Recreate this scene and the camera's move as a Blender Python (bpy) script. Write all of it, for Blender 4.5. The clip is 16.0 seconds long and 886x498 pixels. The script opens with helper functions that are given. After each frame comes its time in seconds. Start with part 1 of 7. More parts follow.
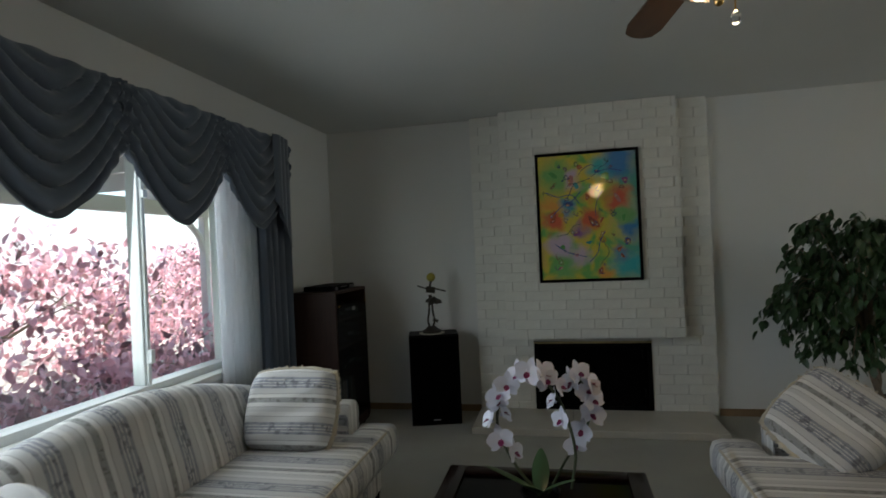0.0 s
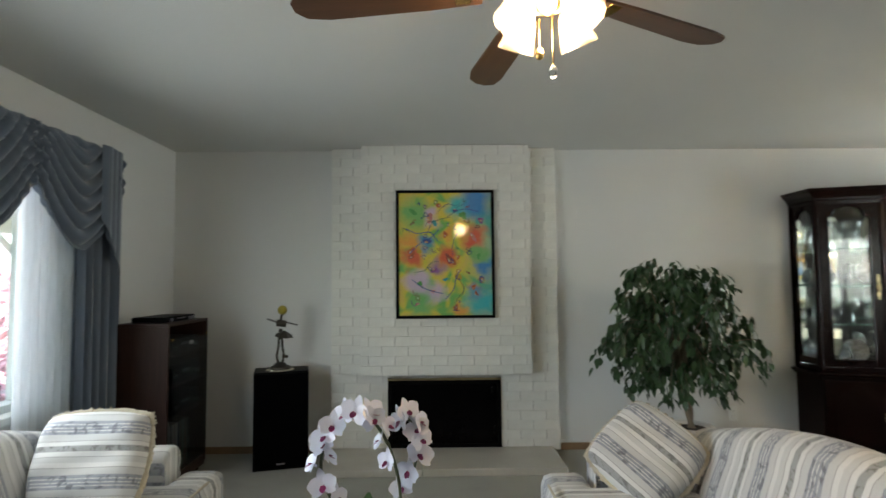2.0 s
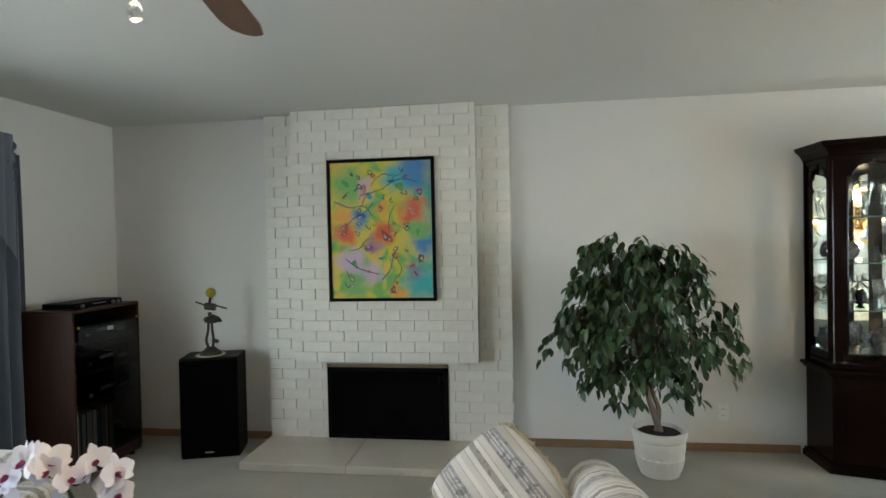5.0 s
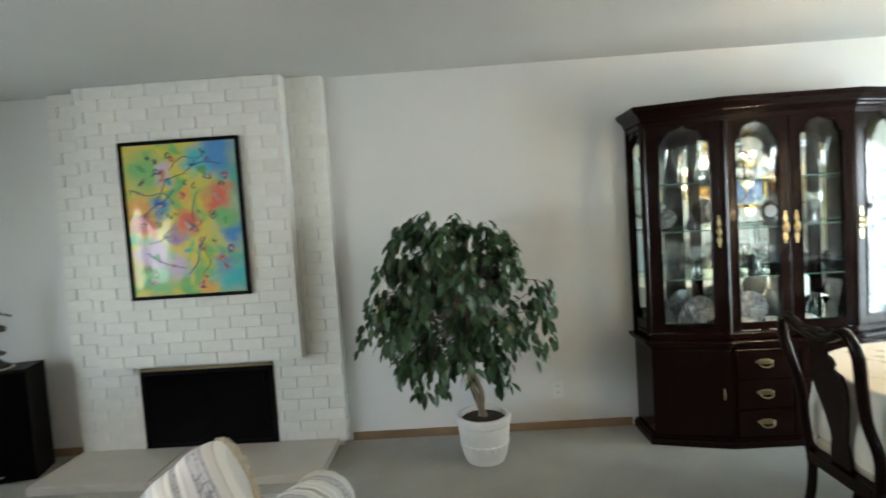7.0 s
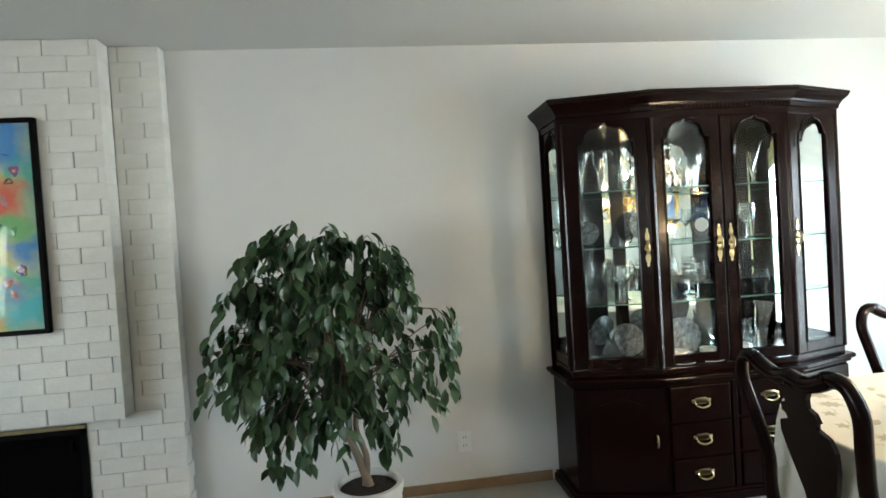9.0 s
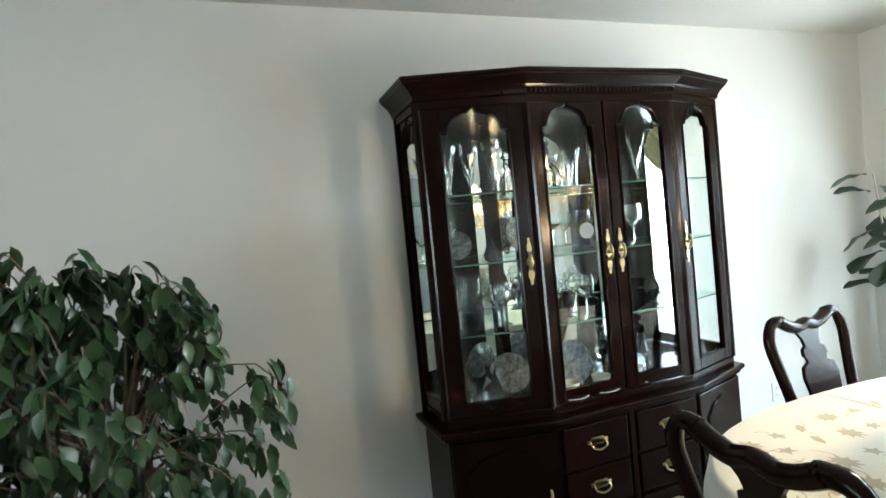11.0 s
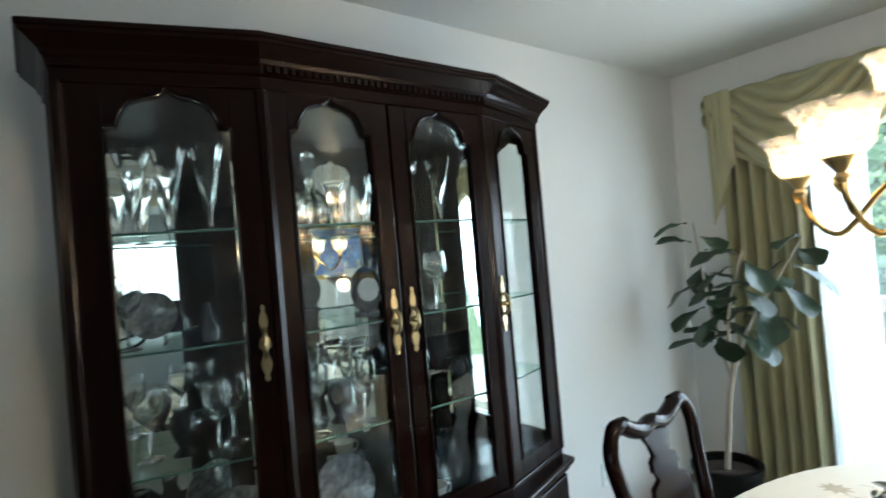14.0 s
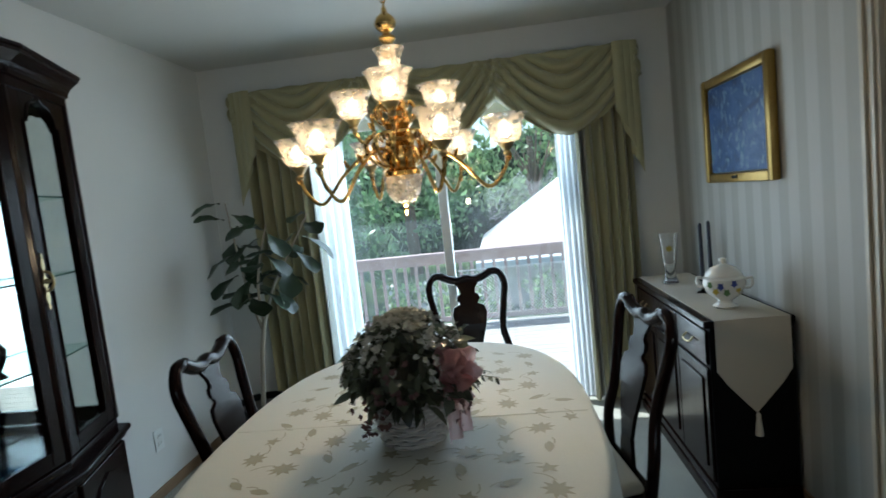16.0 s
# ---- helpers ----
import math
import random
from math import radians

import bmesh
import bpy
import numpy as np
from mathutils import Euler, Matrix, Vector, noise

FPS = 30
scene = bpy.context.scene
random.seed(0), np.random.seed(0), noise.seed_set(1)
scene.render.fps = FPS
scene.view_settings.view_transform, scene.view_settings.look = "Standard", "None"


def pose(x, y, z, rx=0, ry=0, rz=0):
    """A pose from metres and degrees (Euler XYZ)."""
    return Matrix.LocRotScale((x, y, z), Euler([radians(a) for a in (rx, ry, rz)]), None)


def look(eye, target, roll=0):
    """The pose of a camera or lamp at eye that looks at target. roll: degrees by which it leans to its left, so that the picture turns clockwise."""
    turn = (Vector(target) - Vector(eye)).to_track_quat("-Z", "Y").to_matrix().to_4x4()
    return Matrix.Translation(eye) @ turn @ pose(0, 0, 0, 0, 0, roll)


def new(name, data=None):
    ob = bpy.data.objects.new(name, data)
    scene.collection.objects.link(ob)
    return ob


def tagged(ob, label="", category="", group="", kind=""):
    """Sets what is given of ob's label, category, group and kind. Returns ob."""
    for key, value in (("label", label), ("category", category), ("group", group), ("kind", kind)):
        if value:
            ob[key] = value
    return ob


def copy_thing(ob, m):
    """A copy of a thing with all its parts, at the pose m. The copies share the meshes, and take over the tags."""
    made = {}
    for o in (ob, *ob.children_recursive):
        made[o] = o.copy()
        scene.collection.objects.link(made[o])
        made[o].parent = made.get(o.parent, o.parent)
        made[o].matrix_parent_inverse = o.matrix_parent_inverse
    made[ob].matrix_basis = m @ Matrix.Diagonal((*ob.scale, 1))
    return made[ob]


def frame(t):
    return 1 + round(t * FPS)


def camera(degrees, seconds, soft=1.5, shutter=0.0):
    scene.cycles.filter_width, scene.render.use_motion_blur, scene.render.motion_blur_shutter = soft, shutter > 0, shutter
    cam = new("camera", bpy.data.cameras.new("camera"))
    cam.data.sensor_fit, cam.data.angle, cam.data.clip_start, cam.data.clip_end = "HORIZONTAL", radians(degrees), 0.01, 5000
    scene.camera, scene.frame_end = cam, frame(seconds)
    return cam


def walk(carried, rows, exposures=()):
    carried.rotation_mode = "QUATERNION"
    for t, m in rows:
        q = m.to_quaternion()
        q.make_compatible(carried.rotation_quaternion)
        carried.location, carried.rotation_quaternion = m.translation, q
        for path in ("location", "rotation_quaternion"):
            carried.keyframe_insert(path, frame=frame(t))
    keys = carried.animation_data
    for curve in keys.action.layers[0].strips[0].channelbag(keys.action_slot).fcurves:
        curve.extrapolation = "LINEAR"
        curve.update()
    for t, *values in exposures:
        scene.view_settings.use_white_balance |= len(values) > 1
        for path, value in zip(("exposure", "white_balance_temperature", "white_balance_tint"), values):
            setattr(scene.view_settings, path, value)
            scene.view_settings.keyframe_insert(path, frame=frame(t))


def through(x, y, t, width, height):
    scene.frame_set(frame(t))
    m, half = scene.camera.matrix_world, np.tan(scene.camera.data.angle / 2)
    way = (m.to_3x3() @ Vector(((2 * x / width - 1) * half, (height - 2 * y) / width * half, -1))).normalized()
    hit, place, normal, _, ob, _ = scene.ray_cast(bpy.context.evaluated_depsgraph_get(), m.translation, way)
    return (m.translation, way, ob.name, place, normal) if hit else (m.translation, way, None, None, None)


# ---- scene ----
cam = camera(78.5, 16.0, shutter=0.4)
PATH = [
    (0, (2.010, 0.893, 1.370), (1.579, 2.846, 1.371), -2.6),
    (0.5, (2.006, 0.941, 1.379), (1.733, 2.921, 1.455), -2.6),
    (1, (2.007, 0.940, 1.373), (2.019, 2.936, 1.498), -3.1),
    (1.5, (1.949, 0.932, 1.348), (2.196, 2.914, 1.441), -4.1),
    (2, (2.142, 0.961, 1.358), (2.166, 2.958, 1.477), -0.5),
    (2.5, (2.318, 0.984, 1.359), (2.114, 2.972, 1.420), 0.5),
    (3, (2.478, 1.076, 1.350), (2.367, 3.070, 1.452), -0.1),
    (3.2, (2.543, 1.130, 1.392), (2.470, 3.126, 1.490), -0.3),
    (5.3, (3.267, 1.521, 1.493), (2.972, 3.499, 1.455), -1.9),
    (5.5, (3.354, 1.554, 1.487), (3.063, 3.533, 1.468), -3.1),
    (6, (3.501, 1.686, 1.468), (3.109, 3.647, 1.439), -3.4),
    (6.5, (3.764, 1.758, 1.462), (3.450, 3.730, 1.337), 0.3),
    (7, (3.926, 1.793, 1.474), (3.869, 3.789, 1.358), -3.8),
    (7.5, (3.975, 1.945, 1.467), (4.180, 3.931, 1.359), -3.3),
    (8, (3.988, 2.103, 1.449), (4.404, 4.059, 1.406), -2.8),
    (8.5, (4.020, 2.279, 1.425), (4.328, 4.253, 1.325), -3.7),
    (9, (4.114, 2.458, 1.408), (4.361, 4.443, 1.360), -3.6),
    (9.5, (4.177, 2.624, 1.395), (4.655, 4.563, 1.293), -4.5),
    (9.7, (4.178, 2.732, 1.419), (4.814, 4.626, 1.335), -4.9),
    (11.8, (4.551, 3.213, 1.471), (5.302, 5.066, 1.411), -6.3),
    (12, (4.595, 3.279, 1.488), (5.507, 5.058, 1.427), -5.5),
    (12.5, (4.700, 3.413, 1.484), (5.850, 5.050, 1.460), -3.9),
    (13, (4.731, 3.491, 1.476), (5.899, 5.114, 1.428), -5.0),
    (13.5, (4.850, 3.570, 1.471), (5.957, 5.236, 1.474), -5.7),
    (14, (4.996, 3.637, 1.462), (6.206, 5.229, 1.492), -4.9),
    (14.5, (4.939, 3.596, 1.459), (6.527, 4.809, 1.532), -4.1),
    (15, (4.742, 3.632, 1.445), (6.651, 4.217, 1.323), -4.1),
    (15.5, (4.606, 3.596, 1.426), (6.574, 3.908, 1.256), -4.3),
    (16, (4.614, 3.484, 1.420), (6.595, 3.692, 1.234), -6.2),
]
# seconds, stops, kelvin, tint
EXPOSURES = [(0, 1.36, 6450, 9), (0.5, 1.85, 6500, 9), (1, 2.35, 6500, 9), (1.5, 2.58, 6550, 9), (3, 2.74, 6580, 9), (6, 3.13, 6350, 9),
             (9, 3.25, 6200, 8), (12, 3.03, 5970, 8), (12.5, 2.85, 5900, 7), (14, 2.27, 5800, 7), (14.5, 2.07, 5750, 6), (15, 1.64, 5650, 5), (16, 1.02, 5600, 5)]
walk(cam, [(t, look(eye, target, roll)) for t, eye, target, roll in PATH], EXPOSURES)

# ---- sky, sun and window light ----
world = bpy.data.worlds.new("sky")
scene.world = world
world.use_nodes = True
wn = world.node_tree.nodes
sky = wn.new("ShaderNodeTexSky")
sky.sky_type = "NISHITA"
sky.sun_disc = False
sky.sun_elevation, sky.sun_rotation = radians(64), radians(33)
world.node_tree.links.new(sky.outputs[0], wn["Background"].inputs[0])
wn["Background"].inputs[1].default_value = 0.15


def lamp(name, kind, m, energy, color=(1, 1, 1), **values):
    data = bpy.data.lights.new(name, kind)
    data.energy, data.color = energy, color
    for key, value in values.items():
        if key == "angle":
            data.angle = value
        elif key == "size":
            data.shape, data.size = "RECTANGLE", value[0]
            data.size_y = value[1]
        elif key == "radius":
            data.shadow_soft_size = value
    ob = new(name, data)
    ob.matrix_world = m
    return ob


lamp("sun", "SUN", look((7.6, 9.4, 13), (4.2, 4.1, 0)), 5.0, (1, 0.95, 0.87), angle=radians(0.6))
lamp("window_daylight", "AREA", look((-0.12, 2.36, 1.42), (3, 2.36, 1.1)), 11.0, (0.9, 0.95, 1), size=(2.6, 1.2))
lamp("door_daylight", "AREA", look((8.36, 3.84, 1.15), (5, 3.84, 0.1)), 20, (0.85, 0.95, 1), size=(1.7, 1.9))
# fill lamp added in an unseen kitchen window, to brighten hutch and north wall
lamp("kitchen_fill", "AREA", look((6.2, -1.78, 1.5), (6.0, 2.3, 1.0)), 3.5, (0.95, 0.97, 1), size=(1.5, 1.1))

# ---- materials ----


def nodes_of(name):
    m = bpy.data.materials.new(name)
    m.use_nodes = True
    return m, m.node_tree.nodes, m.node_tree.links, m.node_tree.nodes["Principled BSDF"]


def mixed(nodes, links, a, b, fac, blend="MIX"):
    """A colour mix; a, b and fac are sockets or values."""
    n = nodes.new("ShaderNodeMix")
    n.data_type, n.blend_type = "RGBA", blend
    for slot, value in ((0, fac), (6, a), (7, b)):
        if hasattr(value, "is_linked"):
            links.new(value, n.inputs[slot])
        else:
            n.inputs[slot].default_value = value
    return n.outputs[2]


def rgb(c):
    return (*c, 1.0)


def noise_of(nodes, links, coords, scale, detail=4.0, stretch=None, distort=0.0):
    n = nodes.new("ShaderNodeTexNoise")
    n.inputs["Scale"].default_value, n.inputs["Detail"].default_value, n.inputs["Distortion"].default_value = scale, detail, distort
    if stretch:
        mp = nodes.new("ShaderNodeMapping")
        mp.inputs["Scale"].default_value = stretch
        links.new(coords, mp.inputs[0])
        coords = mp.outputs[0]
    links.new(coords, n.inputs["Vector"])
    return n.outputs["Fac"]


def ramp_of(nodes, links, fac, stops, mode="LINEAR"):
    r = nodes.new("ShaderNodeValToRGB")
    r.color_ramp.interpolation = mode
    e = r.color_ramp.elements
    while len(e) < len(stops):
        e.new(0.5)
    for el, (p, c) in zip(e, stops):
        el.position, el.color = p, (c, c, c, 1) if isinstance(c, (int, float)) else rgb(c)
    links.new(fac, r.inputs[0])
    return r.outputs[0]


def bump_of(nodes, links, bsdf, fac, strength, distance=0.01):
    b = nodes.new("ShaderNodeBump")
    b.inputs["Strength"].default_value, b.inputs["Distance"].default_value = strength, distance
    links.new(fac, b.inputs["Height"])
    links.new(b.outputs[0], bsdf.inputs["Normal"])


def surface(name, color, rough=0.6, metal=0.0, dark=0.8, fine=60.0, coarse=3.0, bump=0.15, stretch=None, random_tint=0.0, coat=0.0, sheen=0.0, distance=0.004, spec=0.5):
    """A surface with grain and larger blotches of a darker tone, and fine relief."""
    m, nodes, links, b = nodes_of(name)
    tc = nodes.new("ShaderNodeTexCoord").outputs["Object"]
    n1 = noise_of(nodes, links, tc, fine, 5, stretch)
    n2 = noise_of(nodes, links, tc, coarse, 4, stretch)
    f1 = ramp_of(nodes, links, n1, [(0.3, 0.0), (0.7, 1.0)])
    f2 = ramp_of(nodes, links, n2, [(0.3, 0.0), (0.72, 1.0)])
    low = tuple(c * dark for c in color)
    mid = tuple(c * (1 + dark) / 2 for c in color)
    c1 = mixed(nodes, links, rgb(mid), rgb(color), f1)
    c2 = mixed(nodes, links, rgb(low), c1, f2)
    if random_tint:
        info = nodes.new("ShaderNodeObjectInfo").outputs["Random"]
        tint = ramp_of(nodes, links, info, [(0.0, 1 - random_tint), (1.0, 1.0)])
        c2 = mixed(nodes, links, c2, tint, 1.0, "MULTIPLY")
    links.new(c2, b.inputs["Base Color"])
    b.inputs["Roughness"].default_value, b.inputs["Metallic"].default_value = rough, metal
    b.inputs["Coat Weight"].default_value, b.inputs["Sheen Weight"].default_value = coat, sheen
    b.inputs["Coat Roughness"].default_value = 0.08
    b.inputs["Specular IOR Level"].default_value = spec
    if bump:
        bump_of(nodes, links, b, n1, bump, distance)
    return m


def glass(name, tint=(1, 1, 1), rough=0.0, ior=1.45, thin=False):
    """Clear glass; thin panes let light through unbent, with a faint gloss."""
    m, nodes, links, b = nodes_of(name)
    if thin:
        clear, gloss, mix = nodes.new("ShaderNodeBsdfTransparent"), nodes.new("ShaderNodeBsdfGlossy"), nodes.new("ShaderNodeMixShader")
        clear.inputs[0].default_value, gloss.inputs["Roughness"].default_value = rgb(tint), 0.02
        mix.inputs[0].default_value = 0.05
        links.new(clear.outputs[0], mix.inputs[1])
        links.new(gloss.outputs[0], mix.inputs[2])
        links.new(mix.outputs[0], nodes["Material Output"].inputs[0])
        return m
    b.inputs["Base Color"].default_value, b.inputs["Roughness"].default_value, b.inputs["IOR"].default_value = rgb(tint), rough, ior
    b.inputs["Transmission Weight"].default_value = 1.0
    return m


def glow(name, color, strength, base=(0.8, 0.8, 0.8)):
    m, nodes, links, b = nodes_of(name)
    b.inputs["Base Color"].default_value = rgb(base)
    b.inputs["Emission Color"].default_value, b.inputs["Emission Strength"].default_value = rgb(color), strength
    return m


def sheer(name, color, through):
    """A thin cloth that lets part of the light through."""
    m, nodes, links, b = nodes_of(name)
    clear, trans, diff = nodes.new("ShaderNodeBsdfTransparent"), nodes.new("ShaderNodeBsdfTranslucent"), nodes.new("ShaderNodeBsdfDiffuse")
    tc = nodes.new("ShaderNodeTexCoord").outputs["Object"]
    weave = noise_of(nodes, links, tc, 90, 3, (1, 1, 0.15))
    col = mixed(nodes, links, rgb(tuple(c * 0.85 for c in color)), rgb(color), weave)
    links.new(col, trans.inputs[0]), links.new(col, diff.inputs[0])
    a, c = nodes.new("ShaderNodeMixShader"), nodes.new("ShaderNodeMixShader")
    a.inputs[0].default_value, c.inputs[0].default_value = 0.18, through
    links.new(trans.outputs[0], a.inputs[1]), links.new(diff.outputs[0], a.inputs[2])
    links.new(a.outputs[0], c.inputs[1]), links.new(clear.outputs[0], c.inputs[2])
    links.new(c.outputs[0], nodes["Material Output"].inputs[0])
    return m


def stripe_cloth(name, axis, period=0.27, shift=0.0):
    """Cream upholstery with tan stripes, lilac-grey bands of thin pale lines and dark floral sprigs."""
    m, nodes, links, b = nodes_of(name)
    tc = nodes.new("ShaderNodeTexCoord").outputs["Object"]
    sep = nodes.new("ShaderNodeSeparateXYZ")
    links.new(tc, sep.inputs[0])
    mod = nodes.new("ShaderNodeMath")
    mod.operation = "MULTIPLY_ADD"
    links.new(sep.outputs[axis], mod.inputs[0])
    mod.inputs[1].default_value, mod.inputs[2].default_value = 1 / period, 10 + shift
    fr = nodes.new("ShaderNodeMath")
    fr.operation = "FRACT"
    links.new(mod.outputs[0], fr.inputs[0])
    cream, tan, grey, pale = (0.63, 0.64, 0.63), (0.37, 0.38, 0.375), (0.36, 0.38, 0.42), (0.76, 0.765, 0.75)
    line = (0.36, 0.36, 0.36)
    stops = [(0, cream), (0.10, line), (0.112, pale), (0.20, tan), (0.31, pale), (0.39, line), (0.40, cream), (0.52, grey), (0.575, pale), (0.59, grey), (0.635, pale), (0.65, grey), (0.70, pale), (0.715, grey), (0.78, cream), (0.90, line), (0.912, pale)]
    base = ramp_of(nodes, links, fr.outputs[0], stops, "CONSTANT")
    band = ramp_of(nodes, links, fr.outputs[0], [(0, 0.0), (0.52, 1.0), (0.78, 0.0)], "CONSTANT")
    tband = ramp_of(nodes, links, fr.outputs[0], [(0, 0.0), (0.2, 1.0), (0.31, 0.0)], "CONSTANT")
    blots = ramp_of(nodes, links, noise_of(nodes, links, tc, 34, 4, None, 1.2), [(0.52, 0.0), (0.62, 0.65)])
    specks = ramp_of(nodes, links, noise_of(nodes, links, tc, 42, 3, None, 0.8), [(0.52, 0.0), (0.6, 0.7)])
    sprig = mixed(nodes, links, (0, 0, 0, 1), blots, band)
    c1 = mixed(nodes, links, base, rgb((0.1, 0.108, 0.135)), sprig)
    leafy = mixed(nodes, links, (0, 0, 0, 1), specks, tband)
    c2 = mixed(nodes, links, c1, rgb((0.14, 0.14, 0.13)), leafy)
    weave = noise_of(nodes, links, tc, 260, 3)
    c3 = mixed(nodes, links, c2, mixed(nodes, links, c2, (0.8, 0.8, 0.8, 1), 1.0, "MULTIPLY"), weave)
    links.new(c3, b.inputs["Base Color"])
    b.inputs["Roughness"].default_value, b.inputs["Sheen Weight"].default_value = 0.85, 0.15
    bump_of(nodes, links, b, weave, 0.25, 0.002)
    return m


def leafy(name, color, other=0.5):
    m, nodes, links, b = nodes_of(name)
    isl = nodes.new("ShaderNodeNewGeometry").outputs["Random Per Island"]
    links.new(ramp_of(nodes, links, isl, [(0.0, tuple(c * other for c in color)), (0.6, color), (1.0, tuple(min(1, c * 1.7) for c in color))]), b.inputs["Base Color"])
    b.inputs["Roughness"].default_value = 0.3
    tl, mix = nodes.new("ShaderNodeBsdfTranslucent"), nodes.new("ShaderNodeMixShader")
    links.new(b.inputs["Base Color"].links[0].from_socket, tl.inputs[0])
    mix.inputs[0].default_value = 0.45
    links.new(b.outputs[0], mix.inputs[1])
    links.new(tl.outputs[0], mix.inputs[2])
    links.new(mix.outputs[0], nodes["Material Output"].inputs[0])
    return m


WALL = surface("wall_paint", (0.66, 0.67, 0.655), 0.75, dark=0.95, fine=180, coarse=1.5, bump=0.12, distance=0.002)
CEIL = surface("ceiling_paint", (0.58, 0.59, 0.565), 0.85, dark=0.94, fine=120, coarse=1.2, bump=0.35, distance=0.004)
CARPET = surface("carpet", (0.31, 0.315, 0.265), 0.95, dark=0.78, fine=220, coarse=4, bump=0.9, sheen=0.3, distance=0.008)
BRICK = surface("painted_brick", (0.76, 0.76, 0.71), 0.5, dark=0.88, fine=45, coarse=9, bump=0.35, random_tint=0.07, distance=0.006)
MORTAR = surface("painted_mortar", (0.58, 0.57, 0.53), 0.8, dark=0.75, fine=70, coarse=8, bump=0.4)
STONE = surface("hearth_stone", (0.52, 0.5, 0.44), 0.45, dark=0.85, fine=40, coarse=4, bump=0.2)
BLACK = surface("black_metal", (0.0025, 0.0025, 0.0025), 0.5, 0.0, dark=0.7, bump=0.05, spec=0.06)
SMOKED = surface("smoked_glass", (0.002, 0.002, 0.0022), 0.12, bump=0, spec=0.07)
BRASS = surface("polished_brass", (0.86, 0.56, 0.19), 0.16, 1.0, dark=0.8, fine=30, bump=0.02)
OLDBRASS = surface("aged_brass", (0.58, 0.47, 0.25), 0.3, 1.0, dark=0.6, fine=40, bump=0.05)
MAHOGANY = surface("dark_mahogany", (0.0105, 0.003, 0.002), 0.2, dark=0.4, fine=22, coarse=5, bump=0.05, stretch=(9, 9, 0.7), spec=0.16)
WALNUT = surface("walnut_veneer", (0.045, 0.018, 0.011), 0.5, dark=0.55, fine=26, coarse=5, bump=0.06, stretch=(9, 9, 0.8), spec=0.3)
BLACKWOOD = surface("black_ash", (0.004, 0.0038, 0.0036), 0.5, dark=0.6, fine=60, bump=0.1, spec=0.1)
CLOTHBLACK = surface("speaker_cloth", (0.0016, 0.0016, 0.002), 1.0, dark=0.7, fine=300, bump=0.4, spec=0.04)
BLUE = surface("blue_satin", (0.095, 0.125, 0.17), 0.55, dark=0.82, fine=200, coarse=3, bump=0.12, sheen=0.4, distance=0.002)
SAGE = surface("sage_satin", (0.34, 0.32, 0.17), 0.5, dark=0.84, fine=200, coarse=3, bump=0.12, sheen=0.4, distance=0.002)
SHEER = sheer("sheer_voile", (0.9, 0.93, 0.95), 0.3)
VINYL = surface("white_vinyl", (0.72, 0.75, 0.74), 0.4, dark=0.93, bump=0.03)
TRIM = surface("stained_pine_trim", (0.27, 0.18, 0.1), 0.5, dark=0.7, fine=30, bump=0.08, stretch=(2, 2, 2))
CASING = surface("cream_gloss_paint", (0.5, 0.45, 0.36), 0.4, dark=0.88, fine=40, bump=0.06)
# faint translucent white in the pane imitates the washed-out haze over the view
HAZED = glass("hazed_door_pane", (0.97, 0.99, 0.98), thin=True)
_dn, _dl = HAZED.node_tree.nodes, HAZED.node_tree.links
_haze, _dmix = _dn.new("ShaderNodeBsdfTranslucent"), _dn.new("ShaderNodeMixShader")
_haze.inputs[0].default_value = (0.8, 0.85, 0.86, 1)
_dl.new(ramp_of(_dn, _dl, noise_of(_dn, _dl, _dn.new("ShaderNodeTexCoord").outputs["Object"], 2.5, 4), [(0.3, 0.006), (0.7, 0.022)]), _dmix.inputs[0])
_dl.new(_dn["Material Output"].inputs[0].links[0].from_socket, _dmix.inputs[1]), _dl.new(_haze.outputs[0], _dmix.inputs[2])
_dl.new(_dmix.outputs[0], _dn["Material Output"].inputs[0])
PANE = glass("window_pane", (0.97, 0.99, 0.98), thin=True)
CRYSTAL = glass("crystal", (0.97, 0.98, 0.98), 0.0, 1.5)
SHELFGLASS = glass("shelf_glass", (0.88, 0.95, 0.92), thin=True, ior=1.5)
SIDEEDGE = surface("green_glass_edge", (0.1, 0.2, 0.17), 0.2, bump=0)
PORCELAIN = surface("porcelain", (0.75, 0.74, 0.7), 0.2, dark=0.92, bump=0.02, coat=0.5)
POTWHITE = surface("white_ceramic", (0.72, 0.71, 0.67), 0.4, dark=0.85, fine=25, coarse=6, bump=0.3)
SOIL = surface("soil", (0.045, 0.03, 0.02), 0.95, dark=0.4, fine=60, bump=1.0, distance=0.02)
BARK = surface("pale_bark", (0.26, 0.2, 0.14), 0.8, dark=0.6, fine=40, bump=0.5, stretch=(3, 3, 1))
SOFA_X = stripe_cloth("striped_upholstery", 0)
PILLOW_X = stripe_cloth("striped_cushion_cloth", 0, 0.21, 0.1)
FRINGE = surface("cream_fringe", (0.6, 0.55, 0.43), 0.9, dark=0.7, fine=150, bump=0.8)

